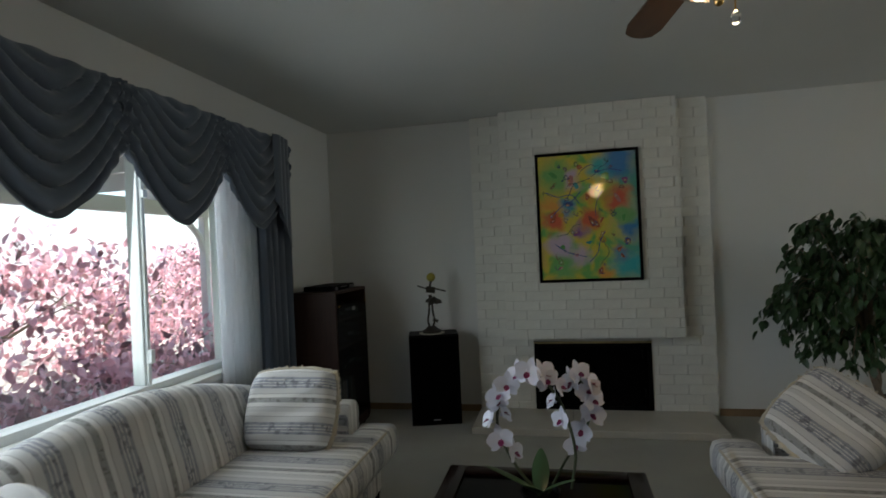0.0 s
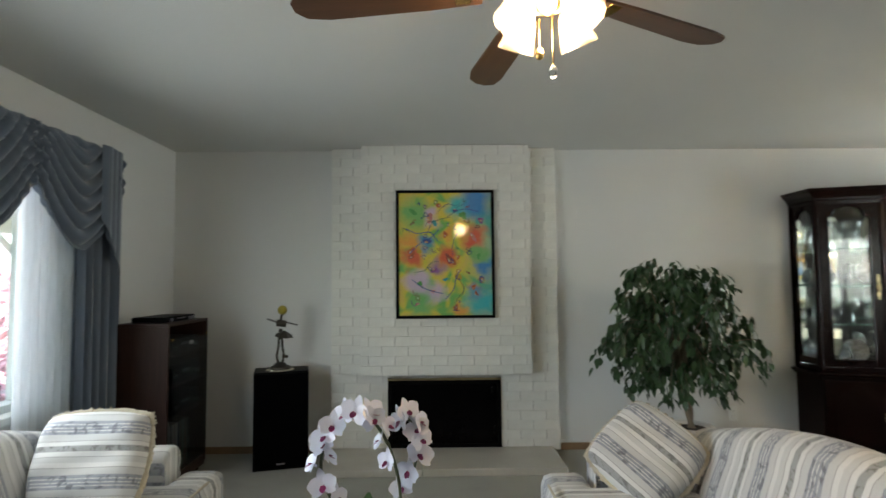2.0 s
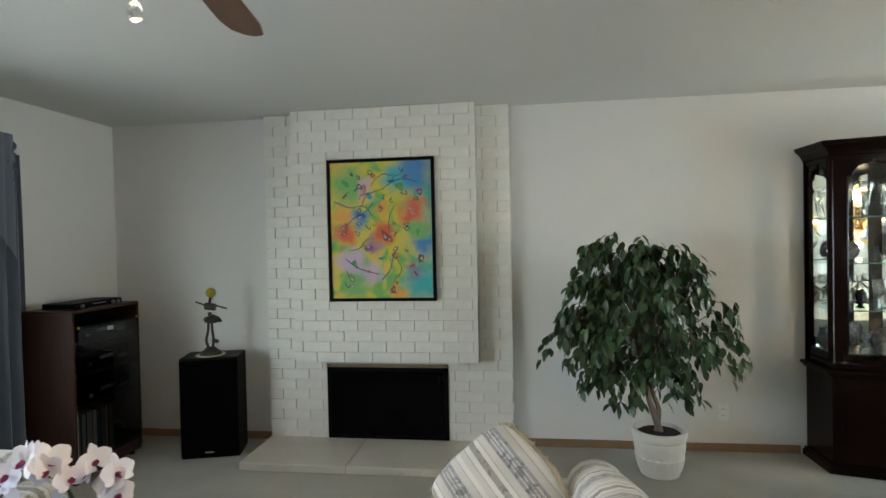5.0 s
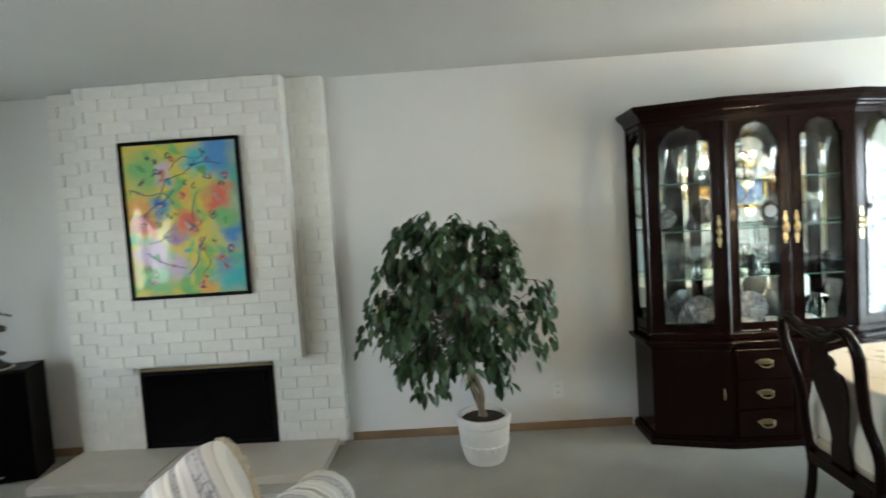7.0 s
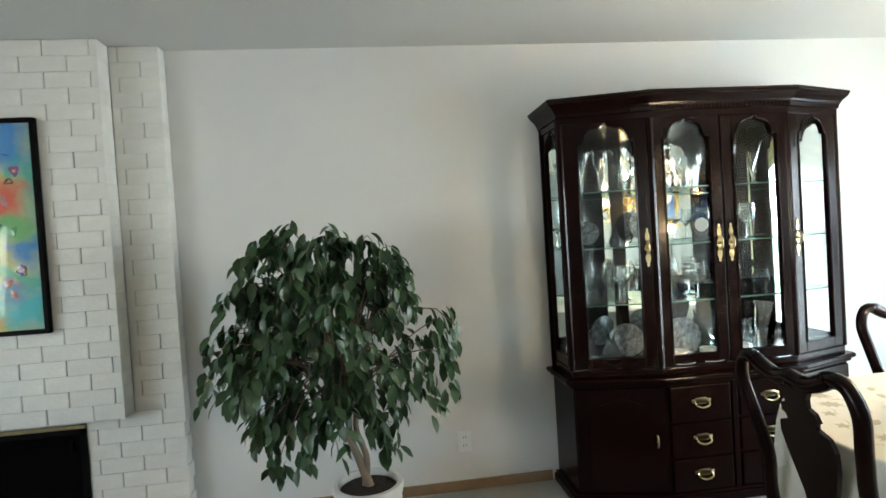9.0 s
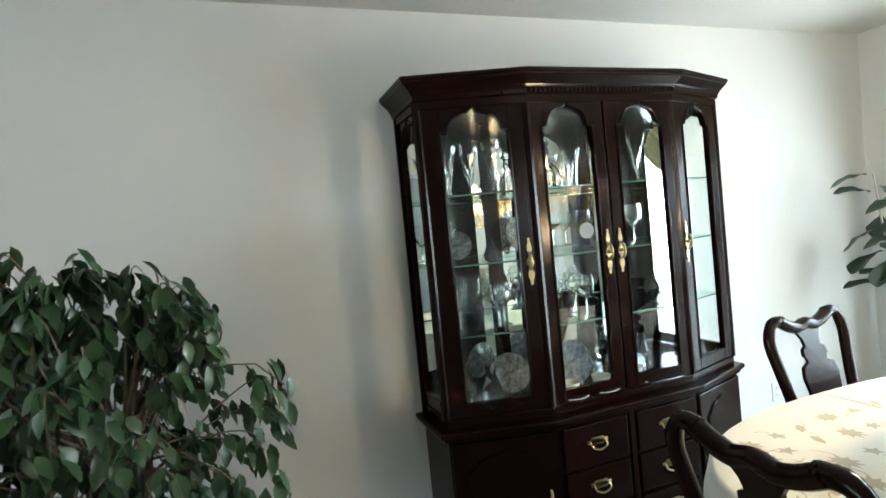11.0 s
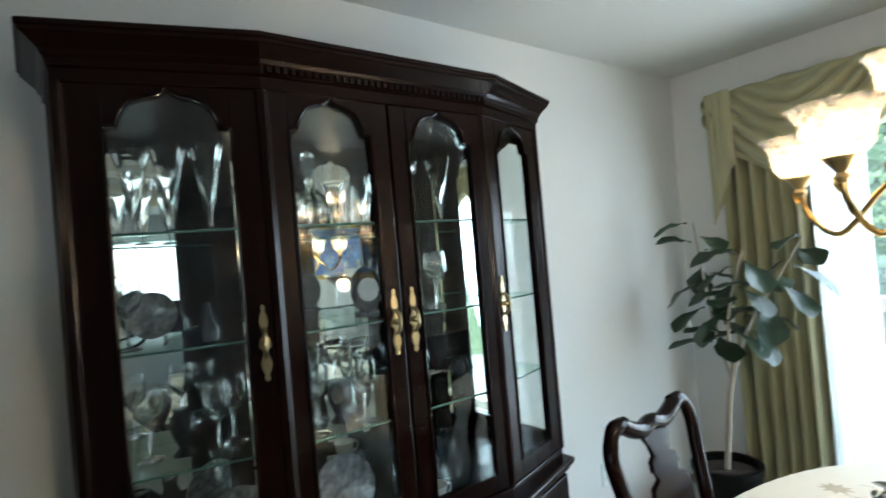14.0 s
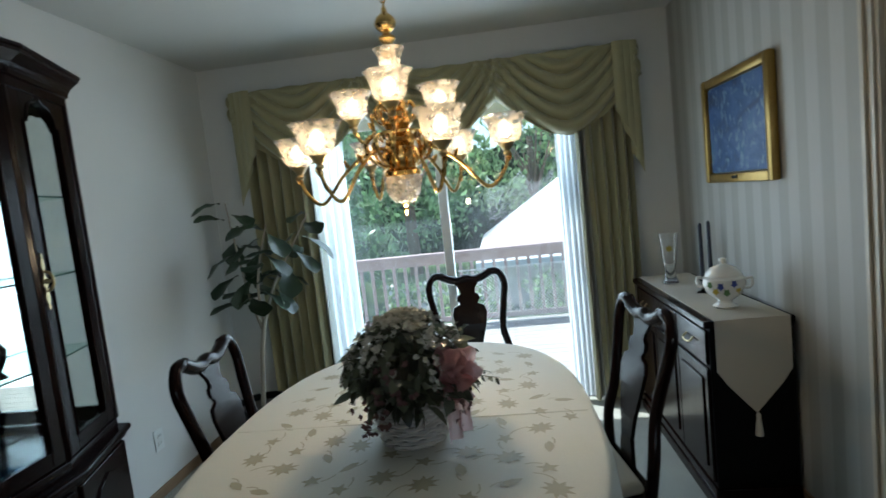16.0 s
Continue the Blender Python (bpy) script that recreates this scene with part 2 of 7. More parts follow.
# ---- mesh helpers ----


def part(name, bm, material, parent=None, label="", smooth=0.0, at=None):
    """Links a bmesh as one mesh object, under a thing or a part if one is given."""
    me = bpy.data.meshes.new(name)
    bmesh.ops.recalc_face_normals(bm, faces=bm.faces)
    if smooth:
        for f in bm.faces:
            f.smooth = True
    bm.to_mesh(me)
    bm.free()
    if smooth:
        me.set_sharp_from_angle(angle=radians(smooth))
    me.materials.append(material)
    ob = new(name, me)
    if parent is not None:
        ob.parent = parent
    if at is not None:
        ob.matrix_basis = at
    if label:
        ob["label"] = label
    return ob


def thing(name, label, category, at, group="", kind=""):
    ob = new(name)
    ob.empty_display_size = 0.1
    ob.matrix_world = at
    return tagged(ob, label, category, group, kind)


def box(bm, lo, hi, m=None, bevel=0.0, seg=2):
    r = bmesh.ops.create_cube(bm, size=1.0)
    v = r["verts"]
    c, s = [(a + b) / 2 for a, b in zip(lo, hi)], [abs(b - a) for a, b in zip(lo, hi)]
    bmesh.ops.transform(bm, matrix=Matrix.Translation(c) @ Matrix.Diagonal((*s, 1)), verts=v)
    if bevel:
        edges = list({e for x in v for e in x.link_edges})
        out = bmesh.ops.bevel(bm, geom=edges, offset=bevel, segments=seg, profile=0.5, affect="EDGES")
        v = list({x for f in out["faces"] for x in f.verts} | {x for x in v if x.is_valid})
    if m is not None:
        bmesh.ops.transform(bm, matrix=m, verts=v)
    return bm


def boxes(*spans, bevel=0.0, m=None):
    bm = bmesh.new()
    for lo, hi in spans:
        box(bm, lo, hi, m, bevel)
    return bm


def lathe(profile, seg=24, bm=None, m=None, wave=0.0, waves=8):
    """Turns rows of radius and height round z; wave scallops the radius."""
    bm = bm or bmesh.new()
    rings = []
    for r, z in profile:
        ring = []
        for k in range(seg):
            a = 2 * math.pi * k / seg
            rr = r * (1 + wave * math.cos(waves * a))
            p = Vector((rr * math.cos(a), rr * math.sin(a), z))
            ring.append(bm.verts.new(m @ p if m is not None else p))
        rings.append(ring)
    for a, b in zip(rings, rings[1:]):
        for k in range(seg):
            bm.faces.new((a[k], a[(k + 1) % seg], b[(k + 1) % seg], b[k]))
    for ring, (r, z) in ((rings[0], profile[0]), (rings[-1], profile[-1])):
        if r > 1e-4:
            bm.faces.new(ring)
    return bm


def tube(points, radius, seg=8, bm=None, flat=1.0):
    """A round or flattened rod along points; radius may be a list."""
    bm = bm or bmesh.new()
    pts = [Vector(p) for p in points]
    rad = radius if isinstance(radius, (list, tuple)) else [radius] * len(pts)
    rings, side = [], None
    for n, p in enumerate(pts):
        d = (pts[min(n + 1, len(pts) - 1)] - pts[max(n - 1, 0)]).normalized()
        if side is None:
            side = d.cross(Vector((0, 0, 1)) if abs(d.z) < 0.9 else Vector((1, 0, 0))).normalized()
        side = (side - d * side.dot(d)).normalized()
        other = d.cross(side)
        rings.append([bm.verts.new(p + rad[n] * (side * math.cos(a) * flat + other * math.sin(a))) for a in (2 * math.pi * k / seg for k in range(seg))])
    for a, b in zip(rings, rings[1:]):
        for k in range(seg):
            bm.faces.new((a[k], a[(k + 1) % seg], b[(k + 1) % seg], b[k]))
    bm.faces.new(rings[0]), bm.faces.new(rings[-1])
    return bm


def curve_points(ctrl, n=24):
    """A smooth line through control points (Catmull-Rom)."""
    p = [Vector(c) for c in ctrl]
    p = [2 * p[0] - p[1], *p, 2 * p[-1] - p[-2]]
    out = []
    for k in range(n + 1):
        s = k / n * (len(p) - 3)
        i = min(int(s), len(p) - 4)
        u = s - i
        a, b, c, d = p[i : i + 4]
        out.append(0.5 * (2 * b + (c - a) * u + (2 * a - 5 * b + 4 * c - d) * u * u + (3 * b - a - 3 * c + d) * u**3))
    return out


def prism(outline, lo, hi, m=None, bm=None, bevel=0.0):
    """Extrudes a closed outline (x, y) from z = lo to z = hi."""
    bm = bm or bmesh.new()
    a = [bm.verts.new((x, y, lo)) for x, y in outline]
    b = [bm.verts.new((x, y, hi)) for x, y in outline]
    faces = [bm.faces.new(a), bm.faces.new(b)]
    n = len(a)
    for k in range(n):
        faces.append(bm.faces.new((a[k], a[(k + 1) % n], b[(k + 1) % n], b[k])))
    if bevel:
        edges = list(faces[1].edges) + list(faces[0].edges)
        bmesh.ops.bevel(bm, geom=edges, offset=bevel, segments=2, profile=0.5, affect="EDGES")
    if m is not None:
        bmesh.ops.transform(bm, matrix=m, verts=bm.verts[:])
    return bm


def sheet(f, nu, nv, thick=0.0, bm=None):
    """A surface f(u, v) over the unit square, given a thickness if wanted."""
    bm = bm or bmesh.new()
    g = [[bm.verts.new(f(i / nu, j / nv)) for j in range(nv + 1)] for i in range(nu + 1)]
    faces = [bm.faces.new((g[i][j], g[i + 1][j], g[i + 1][j + 1], g[i][j + 1])) for i in range(nu) for j in range(nv)]
    if thick:
        bmesh.ops.recalc_face_normals(bm, faces=faces)
        bmesh.ops.solidify(bm, geom=faces, thickness=thick)
    return bm


def structure(name, label, bm, material):
    return tagged(part(name, bm, material), label, name.split("_")[0], kind="structure")


# ---- the rooms ----
H = 2.44
structure("floor", "cut-pile carpet in pale sage beige", boxes(((-0.16, -1.9, -0.12), (8.36, 5.55, 0.0))), CARPET)
structure("ceiling", "off-white lightly textured ceiling", boxes(((-0.16, -1.9, H), (8.36, 5.55, H + 0.12))), CEIL)
structure("wall_north", "off-white painted wall behind the fireplace and hutch", boxes(((-0.16, 5.4, 0), (8.36, 5.55, H))), WALL)
WY0, WY1, WZ0, WZ1 = 0.98, 3.95, 0.7, 2.15
structure("wall_west", "off-white wall with a wide picture window", boxes(((-0.16, -1.75, 0), (0, WY0, H)), ((-0.16, WY1, 0), (0, 5.4, H)), ((-0.16, WY0, 0), (0, WY1, WZ0)), ((-0.16, WY0, WZ1), (0, WY1, H))), WALL)
# the window opening here is unseen, cut to seat the kitchen fill lamp
structure("wall_south", "plain off-white wall with an added, unseen kitchen window", boxes(((-0.16, -1.9, 0), (5.4, -1.75, H)), ((7.0, -1.9, 0), (8.36, -1.75, H)), ((5.4, -1.9, 0), (7.0, -1.75, 0.9)), ((5.4, -1.9, 2.1), (7.0, -1.75, H))), WALL)
DY0, DY1, DZ = 2.94, 4.74, 2.06
structure("wall_east", "off-white wall round the sliding patio door", boxes(((8.2, 2.2, 0), (8.36, DY0, H)), ((8.2, DY1, 0), (8.36, 5.4, H)), ((8.2, DY0, DZ), (8.36, DY1, H))), WALL)
structure("wall_inner", "plain off-white wall between living room and kitchen", boxes(((5.2, -1.75, 0), (5.32, 2.2, H))), WALL)
structure("wall_kitchen", "plain pale kitchen wall with a window opening", boxes(((8.2, -1.75, 0), (8.36, 0.45, H)), ((8.2, 1.6, 0), (8.36, 2.2, H)), ((8.2, 0.45, 2.06), (8.36, 1.6, H))), WALL)
kdoor = tagged(new("door_3"), "glazed kitchen door to the deck", "patio door", kind="structure")
part("frame", boxes(((8.24, 0.45, 0), (8.32, 0.53, 2.06)), ((8.24, 1.52, 0), (8.32, 1.6, 2.06)), ((8.24, 0.53, 1.96), (8.32, 1.52, 2.06)), ((8.24, 0.53, 0), (8.32, 1.52, 0.1)), bevel=0.004), VINYL, kdoor)
part("pane", boxes(((8.28, 0.53, 0.1), (8.284, 1.52, 1.96))), PANE, kdoor).visible_shadow = False


def wallpaper():
    m, nodes, links, b = nodes_of("striped_wallpaper")
    tc = nodes.new("ShaderNodeTexCoord").outputs["Object"]
    sep = nodes.new("ShaderNodeSeparateXYZ")
    links.new(tc, sep.inputs[0])
    mul = nodes.new("ShaderNodeMath")
    mul.operation = "MULTIPLY"
    links.new(sep.outputs[0], mul.inputs[0])
    mul.inputs[1].default_value = 1 / 0.15
    fr = nodes.new("ShaderNodeMath")
    fr.operation = "FRACT"
    links.new(mul.outputs[0], fr.inputs[0])
    col = ramp_of(nodes, links, fr.outputs[0], [(0, (0.36, 0.35, 0.32)), (0.42, (0.36, 0.35, 0.32)), (0.5, (0.43, 0.425, 0.4)), (0.93, (0.43, 0.425, 0.4)), (1.0, (0.36, 0.35, 0.32))])
    n = noise_of(nodes, links, tc, 70, 4, (1, 1, 0.2))
    links.new(mixed(nodes, links, col, mixed(nodes, links, col, (0.92, 0.92, 0.9, 1), 1.0, "MULTIPLY"), n), b.inputs["Base Color"])
    b.inputs["Roughness"].default_value = 0.6
    bump_of(nodes, links, b, n, 0.1, 0.002)
    return m


PAPER = wallpaper()
OX0, OX1 = 5.5, 6.33
structure("wall_dining", "dining room wall papered in soft cream and grey stripes", boxes(((OX1, 2.2, 0), (8.2, 2.33, H)), ((5.2, 2.2, 0), (OX0, 2.33, H)), ((OX0, 2.2, 2.05), (OX1, 2.33, H))), PAPER)
door1 = tagged(new("door_1"), "cased doorway with a pocket sliding door edge", "doorway", kind="structure")
part("casing", boxes(((OX1, 2.33, 0), (OX1 + 0.085, 2.352, 2.05)), ((OX1 + 0.015, 2.352, 0), (OX1 + 0.03, 2.36, 2.05)), ((OX1 + 0.055, 2.352, 0), (OX1 + 0.075, 2.362, 2.05)), bevel=0.002), CASING, door1)
part("casing", boxes(((OX0 - 0.085, 2.33, 0), (OX0, 2.352, 2.05)), bevel=0.002), CASING, door1)
part("head_casing", boxes(((OX0 - 0.085, 2.33, 2.05), (OX1 + 0.085, 2.354, 2.135)), bevel=0.002), CASING, door1)
part("jamb", boxes(((OX1 - 0.02, 2.2, 0), (OX1, 2.335, 2.05)), ((OX1 - 0.035, 2.22, 0), (OX1 - 0.02, 2.245, 2.05)), ((OX1 - 0.035, 2.285, 0), (OX1 - 0.02, 2.31, 2.05)), bevel=0.002), CASING, door1)
part("pocket_door_edge", boxes(((OX1 - 0.05, 2.25, 0.01), (OX1 - 0.02, 2.28, 2.04))), TRIM, door1)
part("strike_plate", boxes(((OX1 - 0.054, 2.255, 0.93), (OX1 - 0.05, 2.275, 1.02))), OLDBRASS, door1)

# baseboards in stained pine
for name, lo, hi in (("baseboard_north", (0.02, 5.385, 0), (1.31, 5.4, 0.055)), ("baseboard_chimney", (3.13, 5.385, 0), (5.02, 5.4, 0.055)), ("baseboard_dining", (6.65, 5.385, 0), (8.2, 5.4, 0.055)), ("baseboard_west", (0, 3.7, 0), (0.014, 5.38, 0.055)), ("baseboard_east", (8.186, 4.9, 0), (8.2, 5.38, 0.055)), ("baseboard_paper", (6.42, 2.33, 0), (8.18, 2.345, 0.07))):
    structure(name, "low stained pine baseboard", boxes((lo, hi), bevel=0.003), TRIM)

# ---- picture window ----
win = tagged(new("window_1"), "wide white vinyl window with three panes", "window", kind="structure")
part("frame", boxes(((-0.15, WY0, WZ0), (-0.05, WY0 + 0.05, WZ1)), ((-0.15, WY1 - 0.05, WZ0), (-0.05, WY1, WZ1)), ((-0.15, WY0, WZ1 - 0.05), (-0.05, WY1, WZ1)), ((-0.15, WY0, WZ0), (-0.05, WY1, WZ0 + 0.05)), bevel=0.004), VINYL, win)
for y in (1.70, 3.25):
    ob = part("mullion", boxes(((-0.14, y - 0.022, WZ0 + 0.05), (-0.07, y + 0.022, WZ1 - 0.05)), ((-0.07, y - 0.01, WZ0 + 0.05), (-0.055, y + 0.012, WZ1 - 0.05)), bevel=0.004), VINYL, win)
    part("latch", boxes(((-0.055, y - 0.01, 0.86), (-0.035, y + 0.016, 0.93)), ((-0.055, y - 0.012, 1.70), (-0.04, y + 0.016, 1.74)), bevel=0.003), VINYL, ob)
for a, b in ((WY0 + 0.05, 1.678), (1.722, 3.228), (3.272, WY1 - 0.05)):
    ob = part("pane", boxes(((-0.1, a, WZ0 + 0.05), (-0.095, b, WZ1 - 0.05))), PANE, win)
    ob.visible_shadow = False
part("sill", boxes(((-0.05, WY0 - 0.03, WZ0 - 0.03), (0.035, WY1 + 0.03, WZ0 + 0.012)), bevel=0.006), VINYL, win)

# unseen window, added round the fill lamp's opening
kwin = tagged(new("window_2"), "unseen white vinyl window, added for the kitchen fill light", "window", kind="structure")
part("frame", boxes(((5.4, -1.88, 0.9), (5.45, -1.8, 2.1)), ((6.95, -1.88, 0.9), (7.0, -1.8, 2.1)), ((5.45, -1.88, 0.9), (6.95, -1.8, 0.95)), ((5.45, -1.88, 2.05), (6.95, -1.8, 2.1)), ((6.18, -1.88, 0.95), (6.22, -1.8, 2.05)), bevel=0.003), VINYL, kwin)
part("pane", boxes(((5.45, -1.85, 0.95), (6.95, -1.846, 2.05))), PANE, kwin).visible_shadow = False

# ---- sliding patio door ----
slider = tagged(new("door_2"), "white sliding glass patio door, closed", "patio door", kind="structure")
part("frame", boxes(((8.22, DY0, 0), (8.34, DY0 + 0.06, DZ)), ((8.22, DY1 - 0.06, 0), (8.34, DY1, DZ)), ((8.22, DY0, DZ - 0.06), (8.34, DY1, DZ)), ((8.22, DY0, 0), (8.34, DY1, 0.03)), bevel=0.004), VINYL, slider)
for name, a, b, x in (("sliding_panel", DY0 + 0.06, 3.86, 8.25), ("fixed_panel", 3.80, DY1 - 0.06, 8.3)):
    ob = part(name, boxes(((x, a, 0.03), (x + 0.035, a + 0.06, DZ - 0.06)), ((x, b - 0.06, 0.03), (x + 0.035, b, DZ - 0.06)), ((x, a, DZ - 0.13), (x + 0.035, b, DZ - 0.06)), ((x, a, 0.03), (x + 0.035, b, 0.11)), bevel=0.004), VINYL, slider)
    gl = part("pane", boxes(((x + 0.015, a + 0.06, 0.11), (x + 0.02, b - 0.06, DZ - 0.13))), HAZED, ob)
    gl.visible_shadow = False
    if name == "sliding_panel":
        part("handle", tube(curve_points([(x, a + 0.03, 0.9), (x - 0.045, a + 0.03, 0.93), (x - 0.045, a + 0.03, 1.06), (x, a + 0.03, 1.09)], 12), 0.011), surface("grey_handle", (0.35, 0.36, 0.36), 0.4), ob)

# ---- chimney breast of painted brick ----
CX0, CX1, CY = 1.3, 3.11, 5.318
PX0, PX1, PY, PZ = 1.55, 2.876, 5.208, 0.632
FX0, FX1, FZ0, FZ1 = 1.748, 2.645, 0.052, 0.592
chimney = tagged(new("chimney_breast"), "white-painted brick chimney breast rising to the ceiling", "chimney", kind="structure")
part("core", boxes(((CX0 + 0.03, CY + 0.01, 0), (FX0 - 0.01, 5.4, PZ)), ((FX1 + 0.01, CY + 0.01, 0), (CX1 - 0.03, 5.4, PZ)), ((FX0 - 0.01, CY + 0.012, FZ1), (FX1 + 0.01, 5.4, PZ)), ((CX0 + 0.03, CY + 0.01, PZ), (CX1 - 0.03, 5.4, H)), ((PX0 + 0.03, PY + 0.01, PZ + 0.003), (PX1 - 0.03, CY + 0.01, H))), MORTAR, chimney)
part("hearth", boxes(((1.3, 4.82, 0.0), (2.03, CY + 0.01, 0.052)), ((2.034, 4.82, 0.0), (3.05, CY + 0.01, 0.052)), bevel=0.006), STONE, chimney)

fire = thing("fireplace_insert", "black fireplace insert with closed smoked glass doors", "fireplace", pose(0, 0, 0))
part("surround", boxes(((FX0, CY - 0.012, FZ0), (FX0 + 0.03, CY + 0.05, FZ1)), ((FX1 - 0.03, CY - 0.012, FZ0), (FX1, CY + 0.05, FZ1)), ((FX0, CY - 0.012, FZ1 - 0.045), (FX1, CY + 0.05, FZ1 - 0.015)), ((FX0, CY - 0.012, FZ0), (FX1, CY + 0.05, FZ0 + 0.03)), bevel=0.002), BLACK, fire)
part("hood_strip", boxes(((FX0, CY - 0.016, FZ1 - 0.015), (FX1, CY + 0.03, FZ1))), OLDBRASS, fire, "tarnished brass strip")
for a, b in ((FX0 + 0.03, 2.197), (2.2, FX1 - 0.03)):
    part("glass_door", boxes(((a, CY - 0.006, FZ0 + 0.03), (b, CY + 0.004, FZ1 - 0.045))), SMOKED, fire)
part("hinge", boxes(((FX1 - 0.075, CY - 0.022, 0.46), (FX1 - 0.06, CY - 0.006, 0.52)), bevel=0.002), BLACK, fire)
part("hinge", boxes(((FX1 - 0.06, CY - 0.022, 0.16), (FX1 - 0.045, CY - 0.006, 0.22)), bevel=0.002), BLACK, fire)
part("back_box", boxes(((FX0, CY + 0.05, FZ0), (FX1, 5.39, FZ1))), BLACK, fire)

# ---- curtains ----


def swag(w, rail, end_drop, sag, folds=6, out=0.05):
    """A draped swag w wide, hung from a rail at z = 0; local x across, -y out into the room."""
    def f(u, v):
        s = max(0.0, 1 - abs(2 * u - 1) ** 1.7)
        e = abs(2 * u - 1)
        z = -v * (end_drop + sag * s) + 0.004 * math.sin(31 * u)
        d = rail + out * (0.35 + 0.65 * s) * (0.25 + 0.75 * math.sin(math.pi * min(1, v * 1.02)) ** 0.5) + 0.046 * (abs(math.sin((-z - 0.42 * s) * folds * math.pi / 0.55)) ** 0.7 - 0.6) * min(1, v * 8)
        d += 0.02 * e ** 4 * math.sin(110 * u + 4 * v)
        x = (u - 0.5) * w * (1 + 0.03 * v * (1 - s))
        return (x, -d, z)
    return sheet(f, 56, 60, 0.003)


def pleated(w, z0, z1, depth, pleats, lean=0.0, flare=0.0):
    """A hanging panel with soft pleats; local x across, -y out."""
    def f(u, v):
        wob = 1 + 0.25 * math.sin(5 * u + 2)
        ph = u * pleats * 2 * math.pi + 0.35 * math.sin(3 * v + 7 * u)
        return ((u - 0.5) * w * (1 + flare * v) + lean * v, -depth * (0.5 + 0.5 * wob * math.sin(ph)) - 0.01 * v, z1 + (z0 - z1) * v)
    return sheet(f, pleats * 10, 14, 0.003)


def cascade_fold(w, n, k, d, rail):
    """One zigzag fold of a tail; each hangs lower towards the outer edge."""
    x0, x1 = -w / 2 + k * w / n * 0.8, -w / 2 + (k + 1.3) * w / n * 0.8 + 0.02
    return sheet(lambda u, v: (x0 + (x1 - x0) * u, -rail - 0.012 * (n - k) - 0.016 * math.sin(math.pi * u), -v * (d + 0.13 * u)), 6, 10, 0.003)


def dressing(name, label, at, cloth, width, swags, z_top, end_drop, sag, rail, panels, tails):
    top = thing(name, label, "curtain", at)
    part("board", boxes(((-width / 2, -rail, z_top - 0.06), (width / 2, -0.005, z_top - 0.002))), cloth, top)
    step = width / swags
    for k in range(swags):
        part("swag", swag(step * 1.06, rail, end_drop, sag), cloth, top, smooth=60, at=pose(-width / 2 + step * (k + 0.5), 0.004 * (k % 2), z_top))
    for x, w, pl in panels:
        part("side_panel", pleated(w, 0.02, z_top - 0.1, 0.085, pl), cloth, top, smooth=60, at=pose(x, -0.035, 0))
    for x, w, drops, flip in tails:
        for k, d in enumerate(drops):
            part("tail_fold", cascade_fold(w, len(drops), k, d, rail + 0.02), cloth, top, smooth=40, at=pose(x, 0, z_top) @ Matrix.Diagonal((flip, 1, 1, 1)))
    return top


dressing("blue_curtains", "slate-blue satin swag valance with long side drapes", pose(0, 2.2, 0, 0, 0, 90), BLUE, 4.34, 6, 2.18, 0.27, 0.36, 0.13,
         [(2.08, 0.42, 5), (-2.08, 0.42, 5)], [(2.06, 0.26, (0.44, 0.54, 0.62), 1), (-2.06, 0.26, (0.44, 0.54, 0.62), -1)])
for y, w in ((3.87, 0.42), (0.78, 0.5)):
    tagged(part("sheer_curtain", pleated(w, 0.03, 2.08, 0.05, 7), SHEER, None, smooth=60, at=pose(0.035, y, 0, 0, 0, 90)), "white voile sheer drawn to the side of the window", "sheer curtain", "sheers")
dressing("sage_curtains", "sage-green satin swag valance with floor-length drapes", pose(8.2, 3.845, 0, 0, 0, -90), SAGE, 2.54, 3, 2.235, 0.2, 0.31, 0.11,
         [(-1.03, 0.42, 6), (1.06, 0.34, 5)], [(1.21, 0.15, (0.4, 0.52, 0.66), 1), (-1.21, 0.15, (0.4, 0.5, 0.6), -1)])
for y, w in ((4.62, 0.36), (2.97, 0.2)):
    tagged(part("sheer_curtain", pleated(w, 0.03, 2.1, 0.05, 6), SHEER, None, smooth=60, at=pose(8.165, y, 0, 0, 0, -90)), "white voile sheer gathered beside the patio door", "sheer curtain", "sheers")

# ---- sofas and cushions ----


